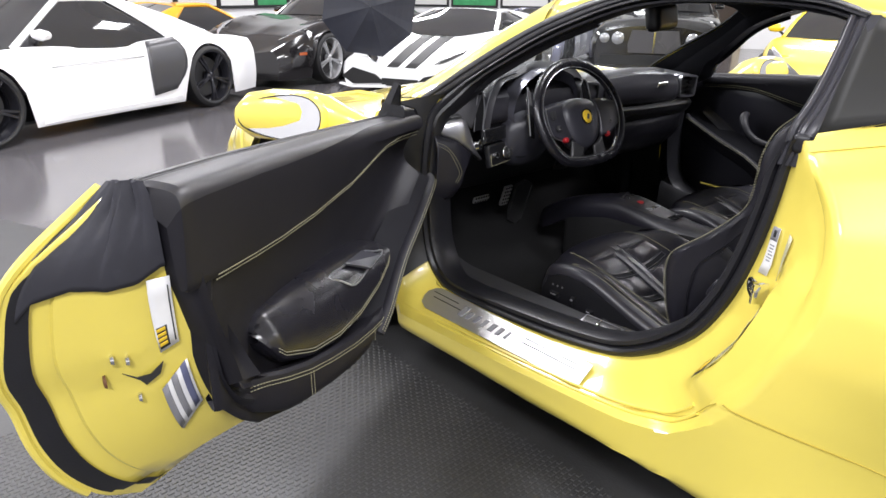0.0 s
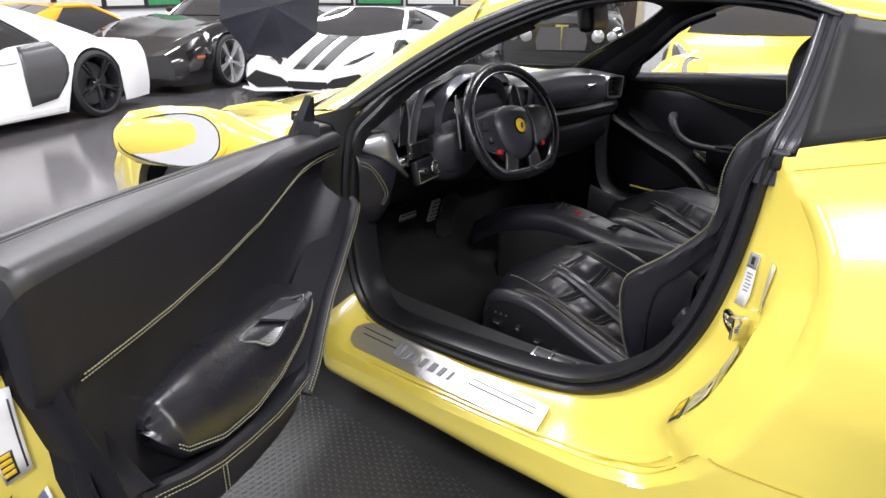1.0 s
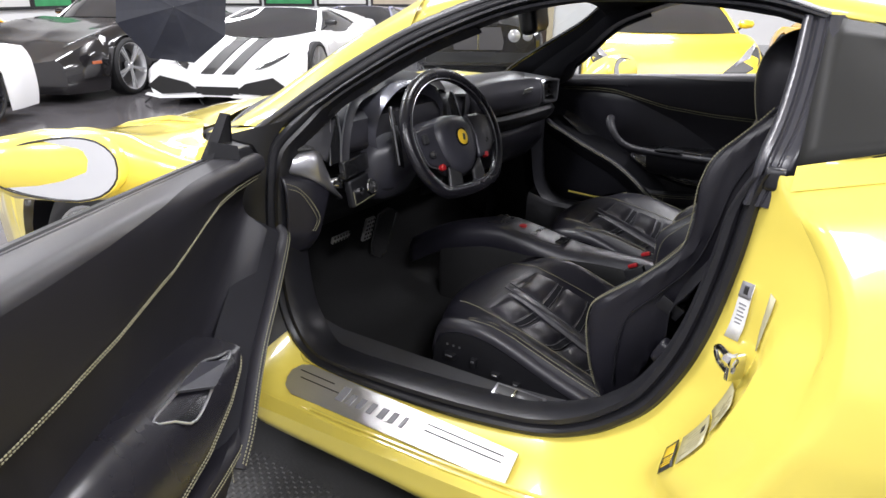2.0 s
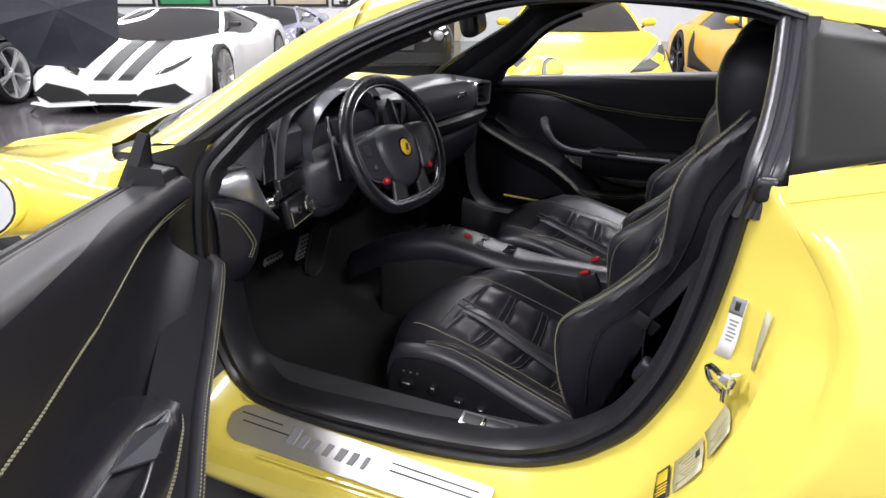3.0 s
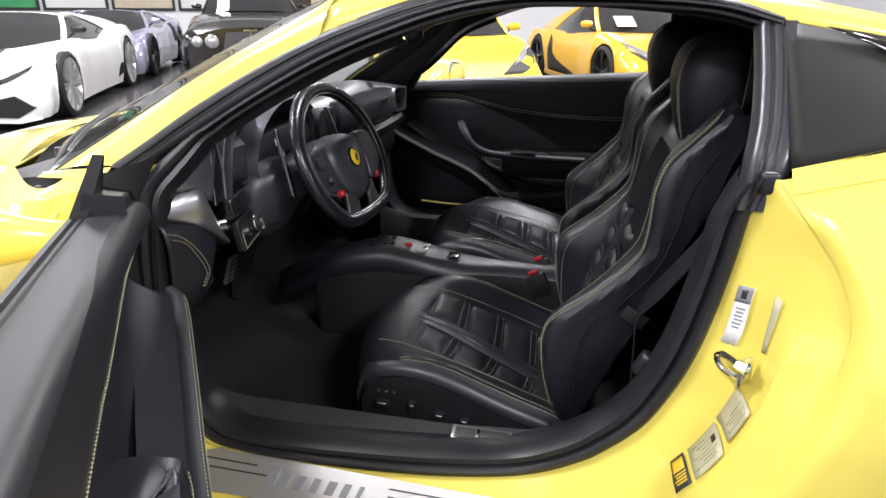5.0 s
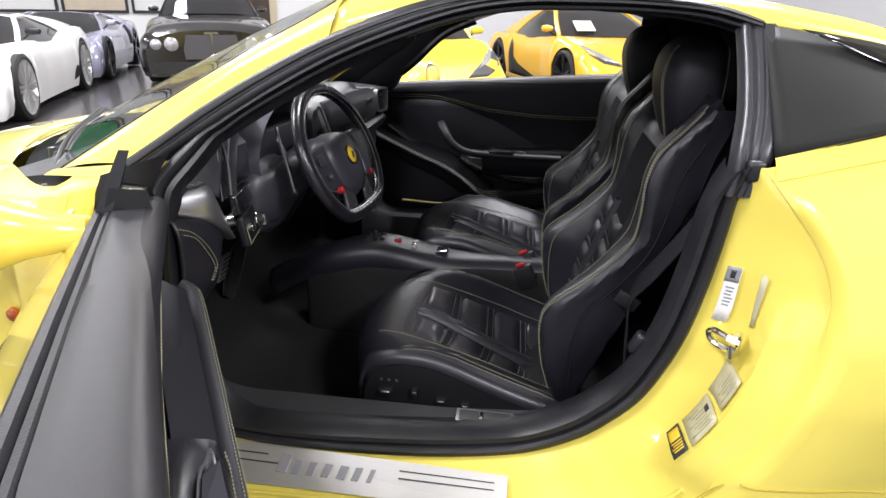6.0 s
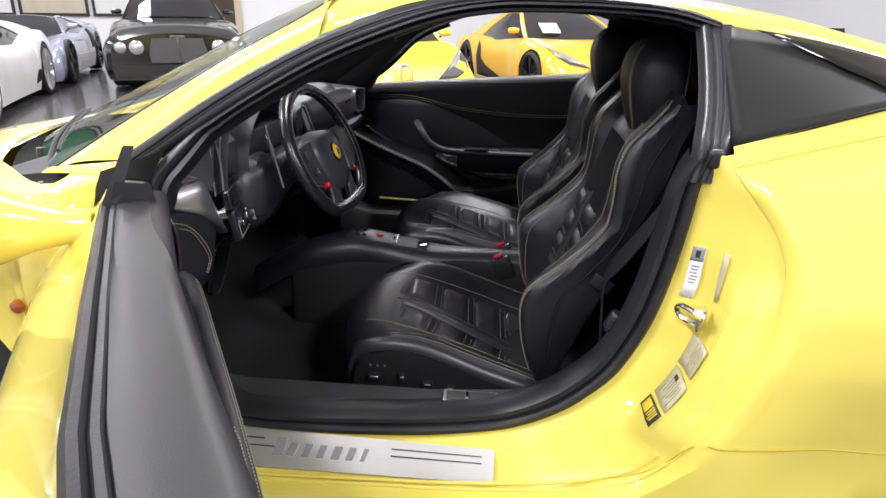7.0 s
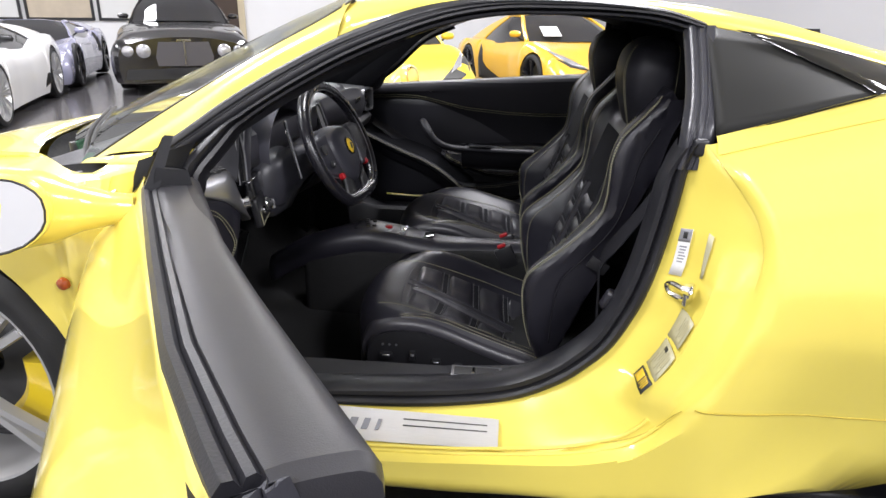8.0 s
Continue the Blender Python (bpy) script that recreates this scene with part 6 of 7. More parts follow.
# pedals
am = pose(-.098, .925, .375, 18, 0, 0)
pd_ = part("accelerator", outline([(-.045, .095), (.0, .108), (.043, .088), (.047, -.085), (.02, -.105), (-.025, -.08), (-.042, -.03)], .014, am), SATIN, car, "tall satin accelerator pedal", bevel=.004)
part("pedal_edge", sweep([am @ Vector(q) for q in ((.0435, -.003, .086), (.047, -.003, -.083), (.02, -.003, -.103))], .0035), CHROME, pd_)
for px_, pz, sx_, sz in ((-.200, .434, .046, .092), (-.342, .446, .084, .026)):
    p_ = part("brake_pedal" if sx_ < .06 else "foot_rest", rbox(sx_, .012, sz, .005, 2, pose(px_, .91, pz, 18, 0, 0)), ALU, car, "drilled metal pedal")
    for a in range(3 if sx_ < .06 else 6):
        for b in range(5 if sx_ < .06 else 2):
            part("pedal_hole", rbox(.010, .006, .010, .003, 1, pose(px_ + (a - (1 if sx_ < .06 else 2.5)) * .014, .904 + (b - (2 if sx_ < .06 else .5)) * -.0055, pz + (b - (2 if sx_ < .06 else .5)) * .0165, 18, 0, 0)), INK, p_)

# ---- the other cars of the showroom ----
WHITE = mat("white_paint", (.85, .85, .86), .3, 0, .8, .01, 900, .02, 2)
BLACKP = mat("black_paint", (.012, .011, .012), .16, 0, .8, 0, 1, .1, 2)
ORANGE = mat("orange_paint", (.78, .36, .02), .28, 0, .8, .01, 900, .03, 2)
AMBERP = mat("amber_paint", (.80, .47, .035), .28, 0, .8, .01, 900, .03, 2)
LEMON = mat("lemon_paint", (.82, .62, .03), .3, 0, .8, .01, 900, .03, 2)
LILAC = mat("lilac_grey_paint", (.42, .42, .56), .25, .3, .8, .01, 900, .03, 2)
LENS = mat("headlamp_lens", (.42, .42, .44), .16, .4, .6, 0, 1, .5, 14)
DARKGLASS = mat("dark_car_glass", (.03, .03, .032), .06, 0, .5, 0, 1, .1, 2)
GRILLE = mat("black_grille", (.01, .01, .01), .5, 0, 0, .6, 90)


def show_car(name, label, x, y, heading, paint, L, W, H, wb, zs, zt, cabin, rim=RIM, rim_n=5, wr=.325, nose_w=.82, tail_w=.86, clear=.11, sail=True, mirror=None):
    """One parked car. heading: degrees of its nose from +y, to the left. zs, zt: shoulder and centre heights from tail to nose; cabin: cowl, roof front, roof rear and rear base, as parts of the half length."""
    c = thing(name, label, "car", pose(x, y, 0, 0, 0, heading), group="cars of the showroom")
    hl = L / 2
    fr = list(np.linspace(-1, 1, len(zs)))

    def sh(yy):
        return lerp_at(yy / hl, fr, zs)

    def tp(yy):
        return lerp_at(yy / hl, fr, zt)

    def wid(yy):
        f = yy / hl
        return W / 2 * lerp_at(f, [-1, -.85, -.55, -.1, .2, .55, .8, .93, 1], [tail_w, .95, 1, .955, .955, .99, .96, nose_w + .06, nose_w - .06])

    def side(yy, z):
        w, lo, s_ = wid(yy), clear, sh(yy)
        k = (z - lo) / (s_ - lo)
        return w * lerp_at(k, [0, .2, .45, .75, .92, 1], [.95, .985, 1, .985, .95, .89])

    rows = []
    stat = list(np.linspace(-hl, hl, 64))
    for yy in stat:
        lo = clear
        for ax in (-wb / 2, wb / 2):
            d = abs(yy - ax)
            ra = wr + .022
            if d < ra:
                lo = max(lo, wr + math.sqrt(ra * ra - d * d))
        s_, t_ = sh(yy), tp(yy)
        lo = min(lo, s_ - .06)
        half = [(side(yy, lo + (s_ - lo) * k / 5), lo + (s_ - lo) * k / 5) for k in range(6)]
        w = half[-1][0]
        half += [(w * .86, s_ + (t_ - s_) * .25 + .004), (w * .55, s_ + (t_ - s_) * .8), (w * .25, t_), (0, t_ + .004)]
        h = crv([(a, yy, b) for a, b in half], 18)
        rows.append(h + [Vector((-p.x, p.y, p.z)) for p in reversed(h[:-1])])
    part("body", grid(rows, caps=True), paint, c)
    part("underbody", rbox(W * .8, L * .9, .03, .005, 1, pose(0, 0, clear + .03)), PLASTIC, c)
    for ax in (-wb / 2, wb / 2):
        part("arch_liner", rbox(W * .78, wr * 2.2, wr * 1.2, .05, 2, pose(0, ax, wr * .82)), PLASTIC, c)
        for sx in (-1, 1):
            wheel("wheel", wr, wr * .81, .22, rim, rim_n, c, pose(sx * (W / 2 - .125), ax, wr, 0, 90 * sx, 0))
    # cabin
    cy, rf, rb, rr2 = [k * hl for k in cabin]
    bw_, tw = W / 2 * .80, W / 2 * .56
    cowl = [Vector((-bw_, cy - .22, sh(cy - .2) + .0)), Vector((-bw_ * .6, cy - .03, tp(cy) + .005)), Vector((0, cy + .03, tp(cy) + .01)), Vector((bw_ * .6, cy - .03, tp(cy) + .005)), Vector((bw_, cy - .22, sh(cy - .2) + .0))]
    head = [Vector((-tw, rf - .10, H - .045)), Vector((-tw * .6, rf - .01, H - .012)), Vector((0, rf, H - .004)), Vector((tw * .6, rf - .01, H - .012)), Vector((tw, rf - .10, H - .045))]
    tailr = [Vector((-tw * .95, rb, H - .05)), Vector((0, rb - .03, H - .012)), Vector((tw * .95, rb, H - .05))]
    tailb = [Vector((-bw_ * .9, rr2 + .1, sh(rr2) + .01)), Vector((0, rr2, tp(rr2) + .012)), Vector((bw_ * .9, rr2 + .1, sh(rr2) + .01))]
    midw = [p.lerp(q, .5) + Vector((0, .02, .02)) for p, q in zip(cowl, head)]
    part("windscreen", loft([cowl, midw, head], 16, 8), DARKGLASS, c)
    part("rear_screen", loft([tailr, [p.lerp(q, .5) + Vector((0, 0, .03)) for p, q in zip(tailr, tailb)], tailb], 12, 8), DARKGLASS, c)
    rm = [Vector((p.x * 1.02, (rf + rb) / 2, p.z + .008)) for p in tailr]
    part("roof", loft([[p + Vector((0, 0, .004)) for p in crv(head, 12)], crv(rm, 12), [p + Vector((0, 0, .004)) for p in crv(tailr, 12)]], 12, 10), paint, c, thick=-.012)
    for sx in (-1, 1):
        m_ = (lambda p: Vector(p)) if sx < 0 else (lambda p: Vector((-p[0], p[1], p[2])))
        bl = [cowl[0], Vector((-bw_ * 1.06, (cy + rr2) / 2, sh((cy + rr2) / 2) - .01)), tailb[0]]
        rl = [head[0], Vector((-tw * 1.03, (rf + rb) / 2, H - .04)), tailr[0]]
        mid_ = [p.lerp(q, .5) + Vector((-.03, 0, 0)) for p, q in zip(bl, rl)]
        part("side_window", loft([[m_(p) for p in bl], [m_(p) for p in mid_], [m_(p) for p in rl]], 14, 7), DARKGLASS, c)
        pr = [(-.03, -.012), (.03, -.012), (.022, .014), (-.022, .014)]
        part("screen_pillar", sweep([m_(p) for p in crv([cowl[0] + Vector((-.005, 0, 0)), cowl[0].lerp(head[0], .5) + Vector((-.018, 0, .012)), head[0] + Vector((-.004, 0, .008))], 10)], pr, up=(sx * .8, .1, .6)), paint, c)
        part("roof_rail", sweep([m_(p + Vector((-.004, 0, .008))) for p in crv(rl, 10)], pr, up=(sx * .6, 0, .8)), paint, c)
        if sail:
            a0, a1 = rl[2], tailb[0]
            q0 = rl[1].lerp(rl[2], .55)
            q1 = bl[1].lerp(bl[2], .45)
            part("sail_panel", loft([[m_(q0 + Vector((-.01, 0, .01))), m_(a0 + Vector((-.012, -.02, .012)))], [m_(q0.lerp(q1, .5) + Vector((-.04, 0, .005))), m_(a0.lerp(a1, .5) + Vector((-.035, 0, .03)))], [m_(q1 + Vector((-.016, 0, 0))), m_(a1 + Vector((-.02, 0, .01)))]], 6, 8), paint, c, thick=.01)
        mp = m_(Vector((-bw_ - .10, cy - .42, sh(cy - .4) + .10)))
        part("door_mirror", lathe([(0, -.09), (.045, -.07), (.062, 0), (.05, .06), (0, .085)], 14, Matrix.Translation(mp) @ Matrix.Scale(.75, 4, (0, 0, 1)) @ pose(0, 0, 0, 0, 90, 0)), mirror or paint, c)
        part("mirror_stalk", sweep([mp, m_(Vector((-bw_ - .0, cy - .42, sh(cy - .4)))) + Vector((0, 0, .02))], .012), PLASTIC, c)
    return c, side, sh, tp, wid


def flank_patch(c, side, ypts, material, nm, sx=-1, off=.006, label=""):
    """A patch that lies on the flank: rows of (y, z) pairs, bottom to top."""
    rows = [[Vector((sx * (side(y, z) + off), y, z)) for y, z in r] for r in ypts]
    return part(nm, loft(rows, 10, 8), material, c, label, thick=.004)


def top_patch(c, sh, tp, wid, rows_xy, material, nm, off=.008, label=""):
    rows = []
    for r in rows_xy:
        row = []
        for x, y in r:
            w = wid(y) * .89
            k = abs(x) / w
            s_, t_ = sh(y), tp(y)
            row.append(Vector((x, y, lerp_at(k, [0, .25, .55, .86, 1], [t_, t_, s_ + (t_ - s_) * .8, s_ + (t_ - s_) * .25, s_]) + off)))
        rows.append(row)
    return part(nm, loft(rows, 10, 8), material, c, label, thick=.003)


def front_plate(c, pts, y, material, nm, label="", rx=0, thick=.03):
    return part(nm, outline(pts, thick, pose(0, y, 0) @ pose(0, 0, 0, rx, 0, 0)), material, c, label, smooth=False)


SUPER_S = [.68, .73, .745, .75, .73, .70, .71, .745, .75, .69, .55, .42]
SUPER_T = [.70, .745, .765, .785, .78, .76, .72, .70, .64, .56, .46, .36]
TALL_S = [.68, .73, .745, .75, .74, .73, .75, .785, .79, .74, .62, .44]
TALL_T = [.62, .72, .77, .80, .82, .83, .83, .82, .79, .72, .59, .41]
HD = 113.9
# white coupe with a dark side blade and black wheels, seen from its left
c, side, sh, tp, wid = show_car("white_coupe", "white mid-engined coupe with a dark side blade and black wheels", -.60, 6.62, HD, WHITE, 4.15, 1.80, 1.165, 2.46, SUPER_S, SUPER_T, (.50, .14, -.20, -.78), RIM_BLACK, 5, .328)
for sx in (-1, 1):
    flank_patch(c, side, [[(-.42, .22), (-.70, .26)], [(-.40, .42), (-.86, .45)], [(-.42, .62), (-.88, .65)], [(-.46, .735), (-.80, .765)]], mat("carbon_blade", (.05, .05, .055), .35), "side_blade", sx, .012, "dark side blade")
    # thin grey strip paints the shade below the door crease
    flank_patch(c, side, [[(.60, .585), (-.38, .60)], [(.60, .592), (-.38, .61)]], mat("crease_shadow", (.35, .35, .36), .4), "crease_shade_strip", sx, .004)
    flank_patch(c, side, [[(.78, .13), (-.78, .13)], [(.76, .185), (-.76, .185)]], WHITE, "side_skirt", sx, .03)
# orange coupe beyond it
c, side, sh, tp, wid = show_car("orange_coupe", "orange coupe parked behind the white one", 1.9, 9.9, -66, ORANGE, 4.2, 1.80, 1.04, 2.5, [z * .92 for z in SUPER_S], [z * .92 for z in SUPER_T], (.46, .12, -.22, -.8), RIM_BLACK, 5)
# black grand tourer
c, side, sh, tp, wid = show_car("black_grand_tourer", "glossy black grand tourer with silver wheels and yellow calipers", 3.85, 8.65, HD, BLACKP, 4.5, 1.9, 1.26, 2.66, [.76, .86, .88, .86, .82, .81, .84, .88, .86, .80, .68, .48], [.80, .90, .90, .88, .88, .88, .88, .87, .82, .75, .64, .44], (.24, -.06, -.42, -.9), RIM, 5, .34)
for sx in (-1, 1):
    top_patch(c, sh, tp, wid, [[(sx * .52, 1.98), (sx * .66, 1.80)], [(sx * .64, 1.72), (sx * .75, 1.52)], [(sx * .72, 1.42), (sx * .77, 1.34)]], LENS, "headlamp", .012, "clear slanted headlamp")
    flank_patch(c, side, [[(1.98, .42), (1.86, .42)], [(1.98, .455), (1.86, .455)]], AMBER, "side_marker", sx, .012)
    front_plate(c, [(sx * .42, .2), (sx * .74, .24), (sx * .72, .40), (sx * .48, .36)], 2.12, SILVER, "bumper_intake")
front_plate(c, [(-.40, .18), (.40, .18), (.46, .34), (.36, .44), (-.36, .44), (-.46, .34)], 2.19, GRILLE, "grille")
for k in range(5):
    front_plate(c, [(-.4, .2 + .045 * k), (.4, .2 + .045 * k), (.4, .208 + .045 * k), (-.4, .208 + .045 * k)], 2.215, SATIN, "grille_bar")
# white wedge with black stripes
c, side, sh, tp, wid = show_car("white_wedge_coupe", "white wedge-shaped supercar with black bonnet stripes", 4.84, 6.45, HD, WHITE, 4.2, 1.82, 1.01, 2.46, [.70, .80, .82, .78, .72, .70, .71, .74, .74, .67, .53, .38], [.74, .80, .82, .80, .78, .76, .75, .73, .67, .58, .46, .33], (.46, .06, -.22, -.82), RIM, 10, .33, nose_w=.94, mirror=PLASTIC)
for sx in (-1, 1):
    top_patch(c, sh, tp, wid, [[(sx * .045, 2.06), (sx * .20, 2.06)], [(sx * .05, 1.5), (sx * .22, 1.5)], [(sx * .05, .98), (sx * .24, .98)]], INK, "bonnet_stripe", .008, "black bonnet stripe")
    top_patch(c, sh, tp, wid, [[(sx * .40, 1.98), (sx * .43, 1.86)], [(sx * .55, 1.90), (sx * .59, 1.74)], [(sx * .69, 1.74), (sx * .70, 1.64)]], DARKGLASS, "headlamp", .012, "slim dark headlamp")
    front_plate(c, [(sx * .20, .16), (sx * .66, .13), (sx * .82, .22), (sx * .66, .33), (sx * .34, .26)], 2.06, GRILLE, "front_intake", "large black front intake", thick=.06)
    front_plate(c, [(sx * .16, .11), (sx * .68, .085), (sx * .86, .12), (sx * .84, .14), (sx * .66, .115), (sx * .20, .145)], 2.09, WHITE, "splitter", thick=.05)
    flank_patch(c, side, [[(-.62, .20), (-.86, .24)], [(-.64, .28), (-.84, .33)], [(-.72, .36), (-.80, .37)]], GRILLE, "side_intake", sx, .006)
front_plate(c, [(-.25, .13), (.25, .13), (.25, .22), (-.25, .22)], 2.06, GRILLE, "centre_intake", thick=.05)
# lilac-grey coupe
c, side, sh, tp, wid = show_car("lilac_coupe", "pale lilac-grey mid-engined coupe", 8.26, 7.88, HD, LILAC, 4.1, 1.80, .96, 2.4, [.70, .78, .78, .75, .70, .68, .69, .71, .71, .66, .53, .38], [.72, .77, .77, .75, .74, .72, .70, .67, .61, .53, .44, .33], (.46, .06, -.22, -.82), RIM_BLACK, 5, .325, nose_w=.92)
for sx in (-1, 1):
    top_patch(c, sh, tp, wid, [[(sx * .45, 1.80), (sx * .58, 1.72)], [(sx * .66, 1.55), (sx * .73, 1.46)]], LENS, "headlamp", .012)
    flank_patch(c, side, [[(-.62, .42), (-.80, .42)], [(-.62, .60), (-.80, .62)], [(-.64, .72), (-.78, .74)]], GRILLE, "side_intake", sx, .006)
# black saloon with round lamps and mesh grille
c, side, sh, tp, wid = show_car("black_saloon", "large black saloon with round lamps and a mesh grille", 9.05, 5.70, 117.5, BLACKP, 4.8, 1.90, 1.38, 2.9, [.86, .94, .95, .95, .94, .93, .93, .92, .90, .86, .80, .68], [.92, .97, .97, .97, .97, .97, .97, .95, .94, .92, .88, .78], (.24, -.04, -.48, -.80), RIM, 10, .36, nose_w=.97, clear=.17, sail=False)
fy = 2.40
front_plate(c, [(-.36, .40), (.36, .40), (.38, .52), (.33, .72), (-.33, .72), (-.38, .52)], fy, mat("mesh_grille", (.09, .085, .09), .4, .5, 0, .8, 120), "grille", "bright mesh radiator grille", thick=.03)
front_plate(c, [(-.012, .40), (.012, .40), (.012, .73), (-.012, .73)], fy + .02, CHROME, "grille_bar")
front_plate(c, [(-.10, .73), (.10, .73), (.09, .76), (-.09, .76)], fy + .01, CHROME, "grille_surround")
front_plate(c, [(-.26, .30), (.26, .30), (.26, .37), (-.26, .37)], fy + .01, PLASTIC, "number_plate_holder")
front_plate(c, [(-.80, .22), (.80, .22), (.76, .36), (-.76, .36)], fy - .03, GRILLE, "lower_intake", thick=.05)
for sx in (-1, 1):
    for xx, rr_ in ((.53, .095), (.73, .085)):
        part("round_headlamp", lathe([(0, .05), (rr_ * .6, .045), (rr_ * .95, .02), (rr_, 0), (rr_ * 1.08, -.02)], 24, pose(sx * xx, fy - .005 - .02 * (xx > .6), .60, -90, 0, 0)), LENS, c, "round chrome headlamp")
# lemon coupe beyond the passenger side
c, side, sh, tp, wid = show_car("lemon_coupe", "bright yellow mid-engined coupe facing the sports car", 6.5, 1.78, 109, LEMON, 4.2, 1.82, 1.17, 2.5, TALL_S, TALL_T, (.44, .08, -.24, -.82), RIM, 5, .33, nose_w=.90)
for sx in (-1, 1):
    top_patch(c, sh, tp, wid, [[(sx * .56, 1.84), (sx * .70, 1.72)], [(sx * .62, 1.72), (sx * .76, 1.52)], [(sx * .72, 1.50), (sx * .785, 1.36)]], LENS, "headlamp", .012, "curved clear headlamp")
    top_patch(c, sh, tp, wid, [[(sx * .42, 1.97), (sx * .62, 1.97)], [(sx * .50, 1.86), (sx * .76, 1.84)], [(sx * .62, 1.70), (sx * .80, 1.62)], [(sx * .71, 1.50), (sx * .80, 1.44)]], GRILLE, "lamp_surround", .006)
    front_plate(c, [(sx * .35, .18), (sx * .78, .22), (sx * .76, .36), (sx * .5, .30)], 2.02, GRILLE, "front_intake", thick=.05)
# orange coupe beside it
c, side, sh, tp, wid = show_car("amber_coupe", "golden-orange mid-engined coupe with a deep side intake", 8.17, -.54, HD, AMBERP, 4.1, 1.80, 1.16, 2.42, TALL_S, TALL_T, (.46, .08, -.22, -.82), RIM_BLACK, 5, .33, nose_w=.9)
for sx in (-1, 1):
    top_patch(c, sh, tp, wid, [[(sx * .40, 1.86), (sx * .60, 1.80)], [(sx * .56, 1.66), (sx * .73, 1.58)], [(sx * .70, 1.46), (sx * .76, 1.38)]], LENS, "headlamp", .012, "clear slanted headlamp")
    flank_patch(c, side, [[(.55, .16), (-.70, .18)], [(.30, .22), (-.68, .30)], [(-.45, .40), (-.70, .50)], [(-.58, .62), (-.70, .70)]], GRILLE, "side_intake", sx, .006)
    flank_patch(c, side, [[(.80, .13), (-.80, .13)], [(.78, .18), (-.76, .20)]], AMBERP, "side_skirt", sx, .03)
    top_patch(c, sh, tp, wid, [[(sx * .36, 1.90), (sx * .64, 1.84)], [(sx * .50, 1.80), (sx * .76, 1.66)]], GRILLE, "lamp_surround", .006)
lo3, hi3 = Vector((.43, .915, .80)), Vector((.30, .154, 1.148))
card = [lo3.lerp(hi3, g) + Vector((d, .02, .045)) for g, d in ((.06, -.14), (.06, .13), (.40, .13), (.40, -.14))]
part("paper_card", flat(card, [(0, 1, 2, 3)]), STICKER, c, "white paper card in the windscreen", thick=.002, smooth=False)

# ---- photo umbrella on a light stand ----
um = thing("photo_umbrella", "black photographic umbrella on a black light stand", "umbrella", pose(2.92, 6.22, 0))
rows, n = [], 8
tiltm = Matrix.Translation((-.05, -.10, 1.03)) @ Vector((-.52, -.82, .06)).to_track_quat('Z', 'Y').to_matrix().to_4x4() @ pose(0, 0, 0, 0, 0, 14)
for i in range(8):
    f_ = i / 7
    r, z = .60 * f_, .24 * (1 - f_ ** 1.6)
    row = []
    for j in range(n * 4):
        a = math.tau * j / (n * 4)
        k = (j % 4) / 4 - .5
        chord = math.cos(math.pi / n) / math.cos((abs(k) if j % 4 else .5) * math.tau / n) if j % 4 else 1.0
        row.append(tiltm @ Vector((r * chord * math.cos(a), r * chord * math.sin(a), z - .012 * (f_ if j % 4 else 0))))
    rows.append(row)
can = part("canopy", grid(rows, True), mat("black_nylon", (.014, .016, .026), .6, 0, 0, .15, 40, .2, 6), um, "black fabric canopy in eight panels", smooth=False)
for j in range(n):
    a = math.tau * j / n
    part("rib", sweep([tiltm @ Vector((.60 * i / 7 * math.cos(a), .60 * i / 7 * math.sin(a), .24 * (1 - (i / 7) ** 1.6) - .006)) for i in range(8)], .004), PLASTIC, can)
part("shaft", sweep([tiltm @ Vector((0, 0, .28)), tiltm @ Vector((0, 0, -.35))], .006), SATIN, um)
part("pole", joined(sweep([(0, 0, .25), (0, 0, 1.10)], .011), lathe([(.022, -.03), (.022, .03)], 12, pose(0, 0, .42))), PLASTIC, um)
part("bracket", rbox(.06, .05, .08, .01, 2, pose(0, 0, 1.05)), PLASTIC, um)
for k in range(3):
    a = math.tau * k / 3 + .4
    lg = part("leg", sweep([(0, 0, .36), (.42 * math.cos(a), .42 * math.sin(a), .012)], .010), PLASTIC, um)
    part("brace", sweep([(0, 0, .18), (.22 * math.cos(a), .22 * math.sin(a), .18)], .006), SATIN, lg)

# ---- the showroom ----
FLOOR = mat("polished_floor", (.095, .09, .095), .16, 0, 0, .05, 20, .12, 1.5, .05)
MAT = mat("ribbed_mat", (.044, .044, .045), .5, 0, 0, .3, 120, .2, 8)
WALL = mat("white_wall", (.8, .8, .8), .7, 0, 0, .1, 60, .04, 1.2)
# tone for the out-of-view south and west walls, greyed to cut their bounce light
LOW_BOUNCE_WALL = mat("low_bounce_wall", (.48, .48, .49), .7, 0, 0, .1, 60, .04, 1.2)
CEIL = mat("white_ceiling", (.75, .75, .75), .8, 0, 0, .1, 60, .04, 1.2)
PANEL = mat("display_board", (.72, .72, .70), .6, 0, 0, .05, 60, .05, 2)
FRAME = mat("dark_frame", (.02, .02, .022), .4)
GREEN = mat("green_print", (.05, .32, .12), .5, 0, 0, 0, 1, .5, 3)
BEIGE = mat("beige_print", (.55, .47, .36), .6, 0, 0, 0, 1, .2, 3)
RM = Matrix.Rotation(radians(23.9), 4, "Z")


def room(x, y, z=0.0, rz=0.0):
    return RM @ pose(x, y, z, 0, 0, rz)


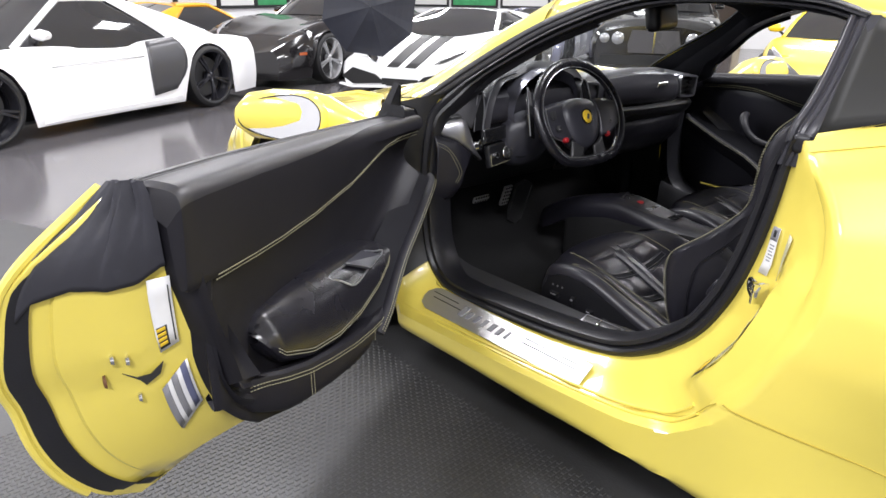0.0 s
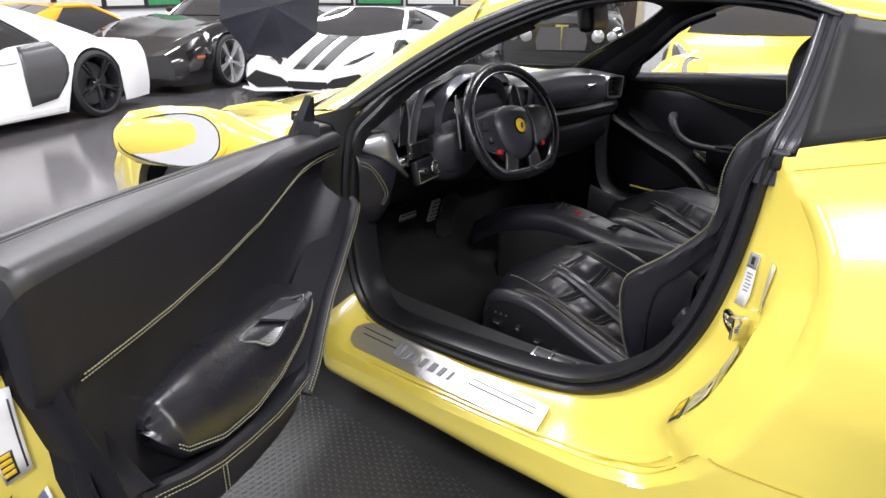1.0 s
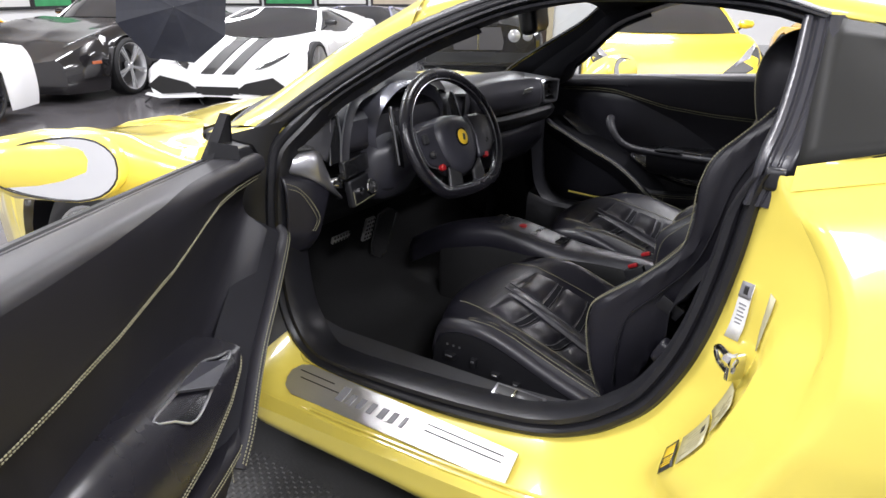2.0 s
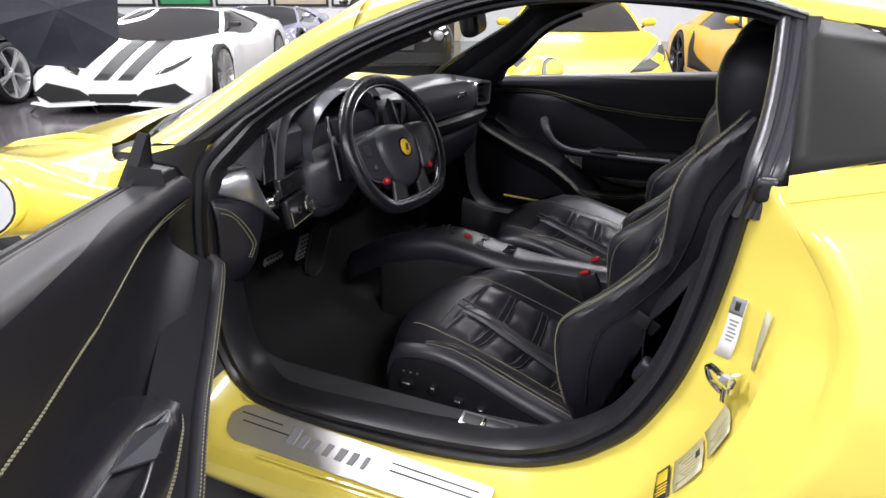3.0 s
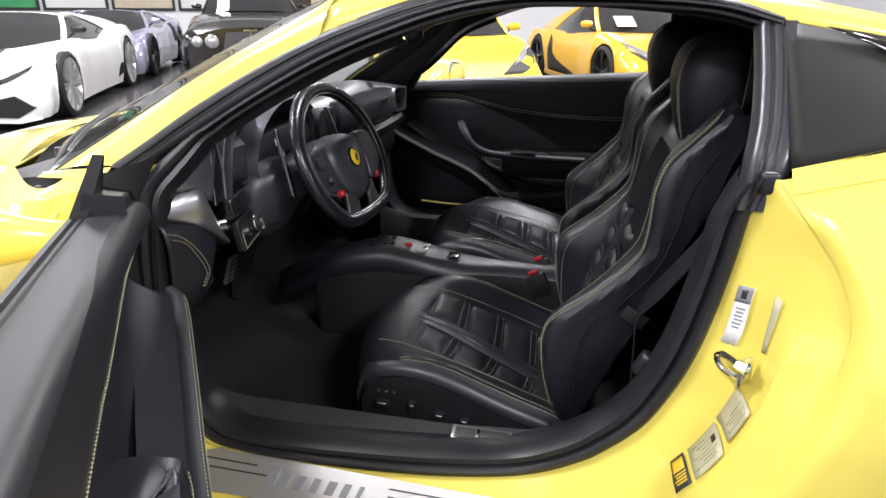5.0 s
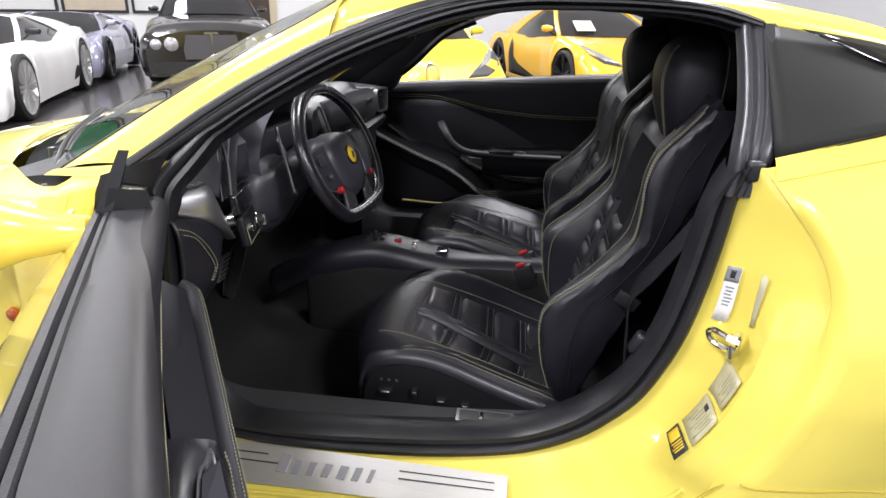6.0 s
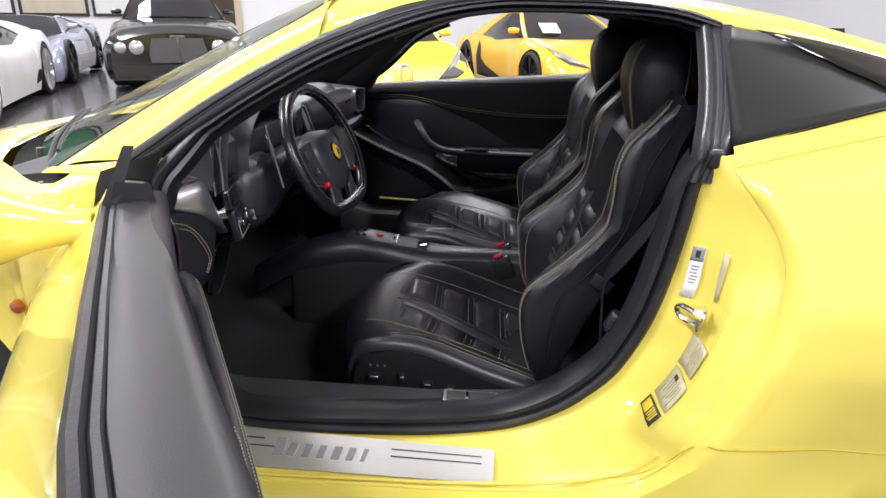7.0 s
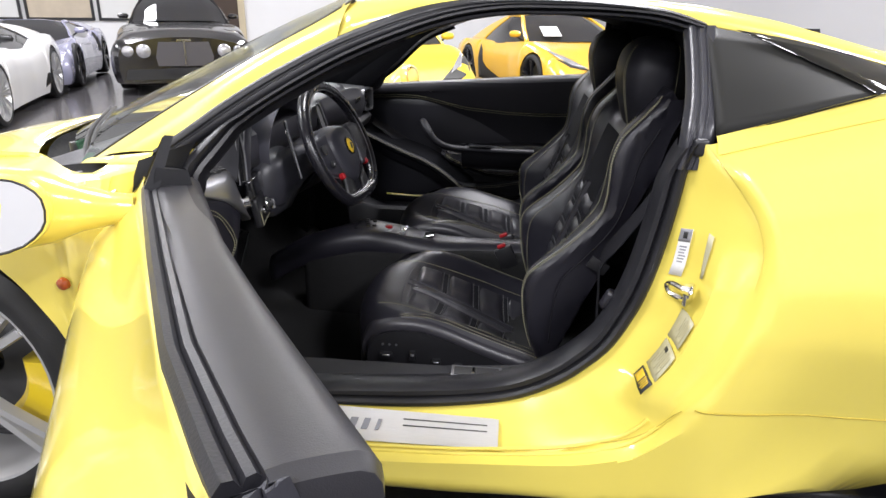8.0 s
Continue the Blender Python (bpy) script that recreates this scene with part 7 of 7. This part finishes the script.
tagged(part("floor", rbox(30, 24, .1, 0, 1, room(5, 1, -.0515)), FLOOR), "polished grey showroom floor", "floor", kind="structure")
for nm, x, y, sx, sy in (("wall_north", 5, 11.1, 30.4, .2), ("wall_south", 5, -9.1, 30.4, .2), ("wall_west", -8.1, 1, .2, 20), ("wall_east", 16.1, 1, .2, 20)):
    # the two unseen walls take the grey that limits fill on the car
    tagged(part(nm, rbox(sx, sy, 4.4, 0, 1, room(x, y, 2.2)), WALL if nm in ("wall_north", "wall_east") else LOW_BOUNCE_WALL), "plain painted showroom wall", "wall", kind="structure")
tagged(part("ceiling", rbox(30.4, 24, .1, 0, 1, room(5, 1, 4.452)), CEIL), "white showroom ceiling", "ceiling", kind="structure")
rub = thing("rubber_mat", "dark ribbed rubber floor matting under the sports car", "mat", kind="structure")
part("mat_sheet", rbox(5.2, 9.0, .006, .002, 1, room(-2.75, -.6, .0032)), MAT, rub)
# raised ribs of the matting where it lies open to view
verts, faces = [], []
for i in range(90):
    for j in range(150):
        x, y = -2.9 + i * .0225 + (.011 if j % 2 else 0), -1.3 + j * .0165
        p = [Vector((x + dx, y + dy, z)) for z, g in ((.006, 1), (.0082, .7)) for dx, dy in ((-.009 * g, -.0055 * g), (.009 * g, -.0055 * g), (.009 * g, .0055 * g), (-.009 * g, .0055 * g))]
        b = len(verts)
        verts += p
        faces += [(b + 4, b + 5, b + 6, b + 7), (b, b + 1, b + 5, b + 4), (b + 1, b + 2, b + 6, b + 5), (b + 2, b + 3, b + 7, b + 6), (b + 3, b, b + 4, b + 7)]
tagged(part("mat_ribs", flat(verts, faces), MAT, rub, smooth=False), kind="stuff")

# framed boards along the walls
def board(m, w, h, fill, label, nm="framed_board"):
    b = thing(nm, label, "picture", m, group="framed boards on the walls")
    part("picture", rbox(w, .02, h, .002, 1, pose(0, 0, 0)), fill, b)
    for sx in (-1, 1):
        part("frame_side", rbox(.06, .05, h + .12, .006, 1, pose(sx * (w / 2 + .03), -.01, 0)), FRAME, b)
        part("frame_rail", rbox(w, .05, .06, .006, 1, pose(0, -.01, sx * (h / 2 + .03))), FRAME, b)
    return b


for k in range(9):
    board(room(4.0 + 1.25 * k, 10.97, 1.75, 0), 1.13, 1.7, GREEN if k == 6 else PANEL, "green printed poster in a dark frame" if k == 6 else "white board in a dark frame")
for k in range(5):
    board(room(15.97, 8.9 - 1.5 * k, 1.75, -90), 1.3, 1.7, BEIGE if k == 3 else (GREEN if k == 1 else PANEL), "beige print in a dark frame" if k == 3 else ("green printed poster in a dark frame" if k == 1 else "white board in a dark frame"))
d = thing("doorway", "dark doorway with a pale wooden frame", "door", room(15.96, .9, 0, -90), kind="structure")
part("door_leaf", rbox(.9, .04, 2.1, .004, 1, pose(0, 0, 1.05)), mat("dark_wood", (.05, .03, .02), .5, 0, 0, .2, 30, .2, 4), d)
for sx in (-1, 1):
    part("door_post", rbox(.16, .08, 2.2, .008, 1, pose(sx * .53, -.01, 1.1)), mat("pale_wood", (.55, .47, .32), .5, 0, 0, .2, 30, .15, 4), d)

# ceiling lamps: long panels over the aisle and spots over the car
for ix in range(4):
    for iy in range(4):
        m = room(-5 + 5.6 * ix, -6 + 4.6 * iy, 4.36)
        fx = thing("ceiling_light", "square white ceiling light panel", "lamp", m, group="ceiling light panels")
        part("frame", rbox(1.26, 1.26, .05, .01, 1, pose(0, 0, .012)), WALL, fx)
        data = bpy.data.lights.new("ceiling_light", "AREA")
        data.shape, data.size, data.energy, data.color = "SQUARE", 1.2, (200, 315, 280, 250)[iy] if ix == 0 else (230 if ix == 1 else 170), (.955, .948, 1)
        lo = new("lamp", data)
        lo.parent = fx
        lo.matrix_local = pose(0, 0, -.03)
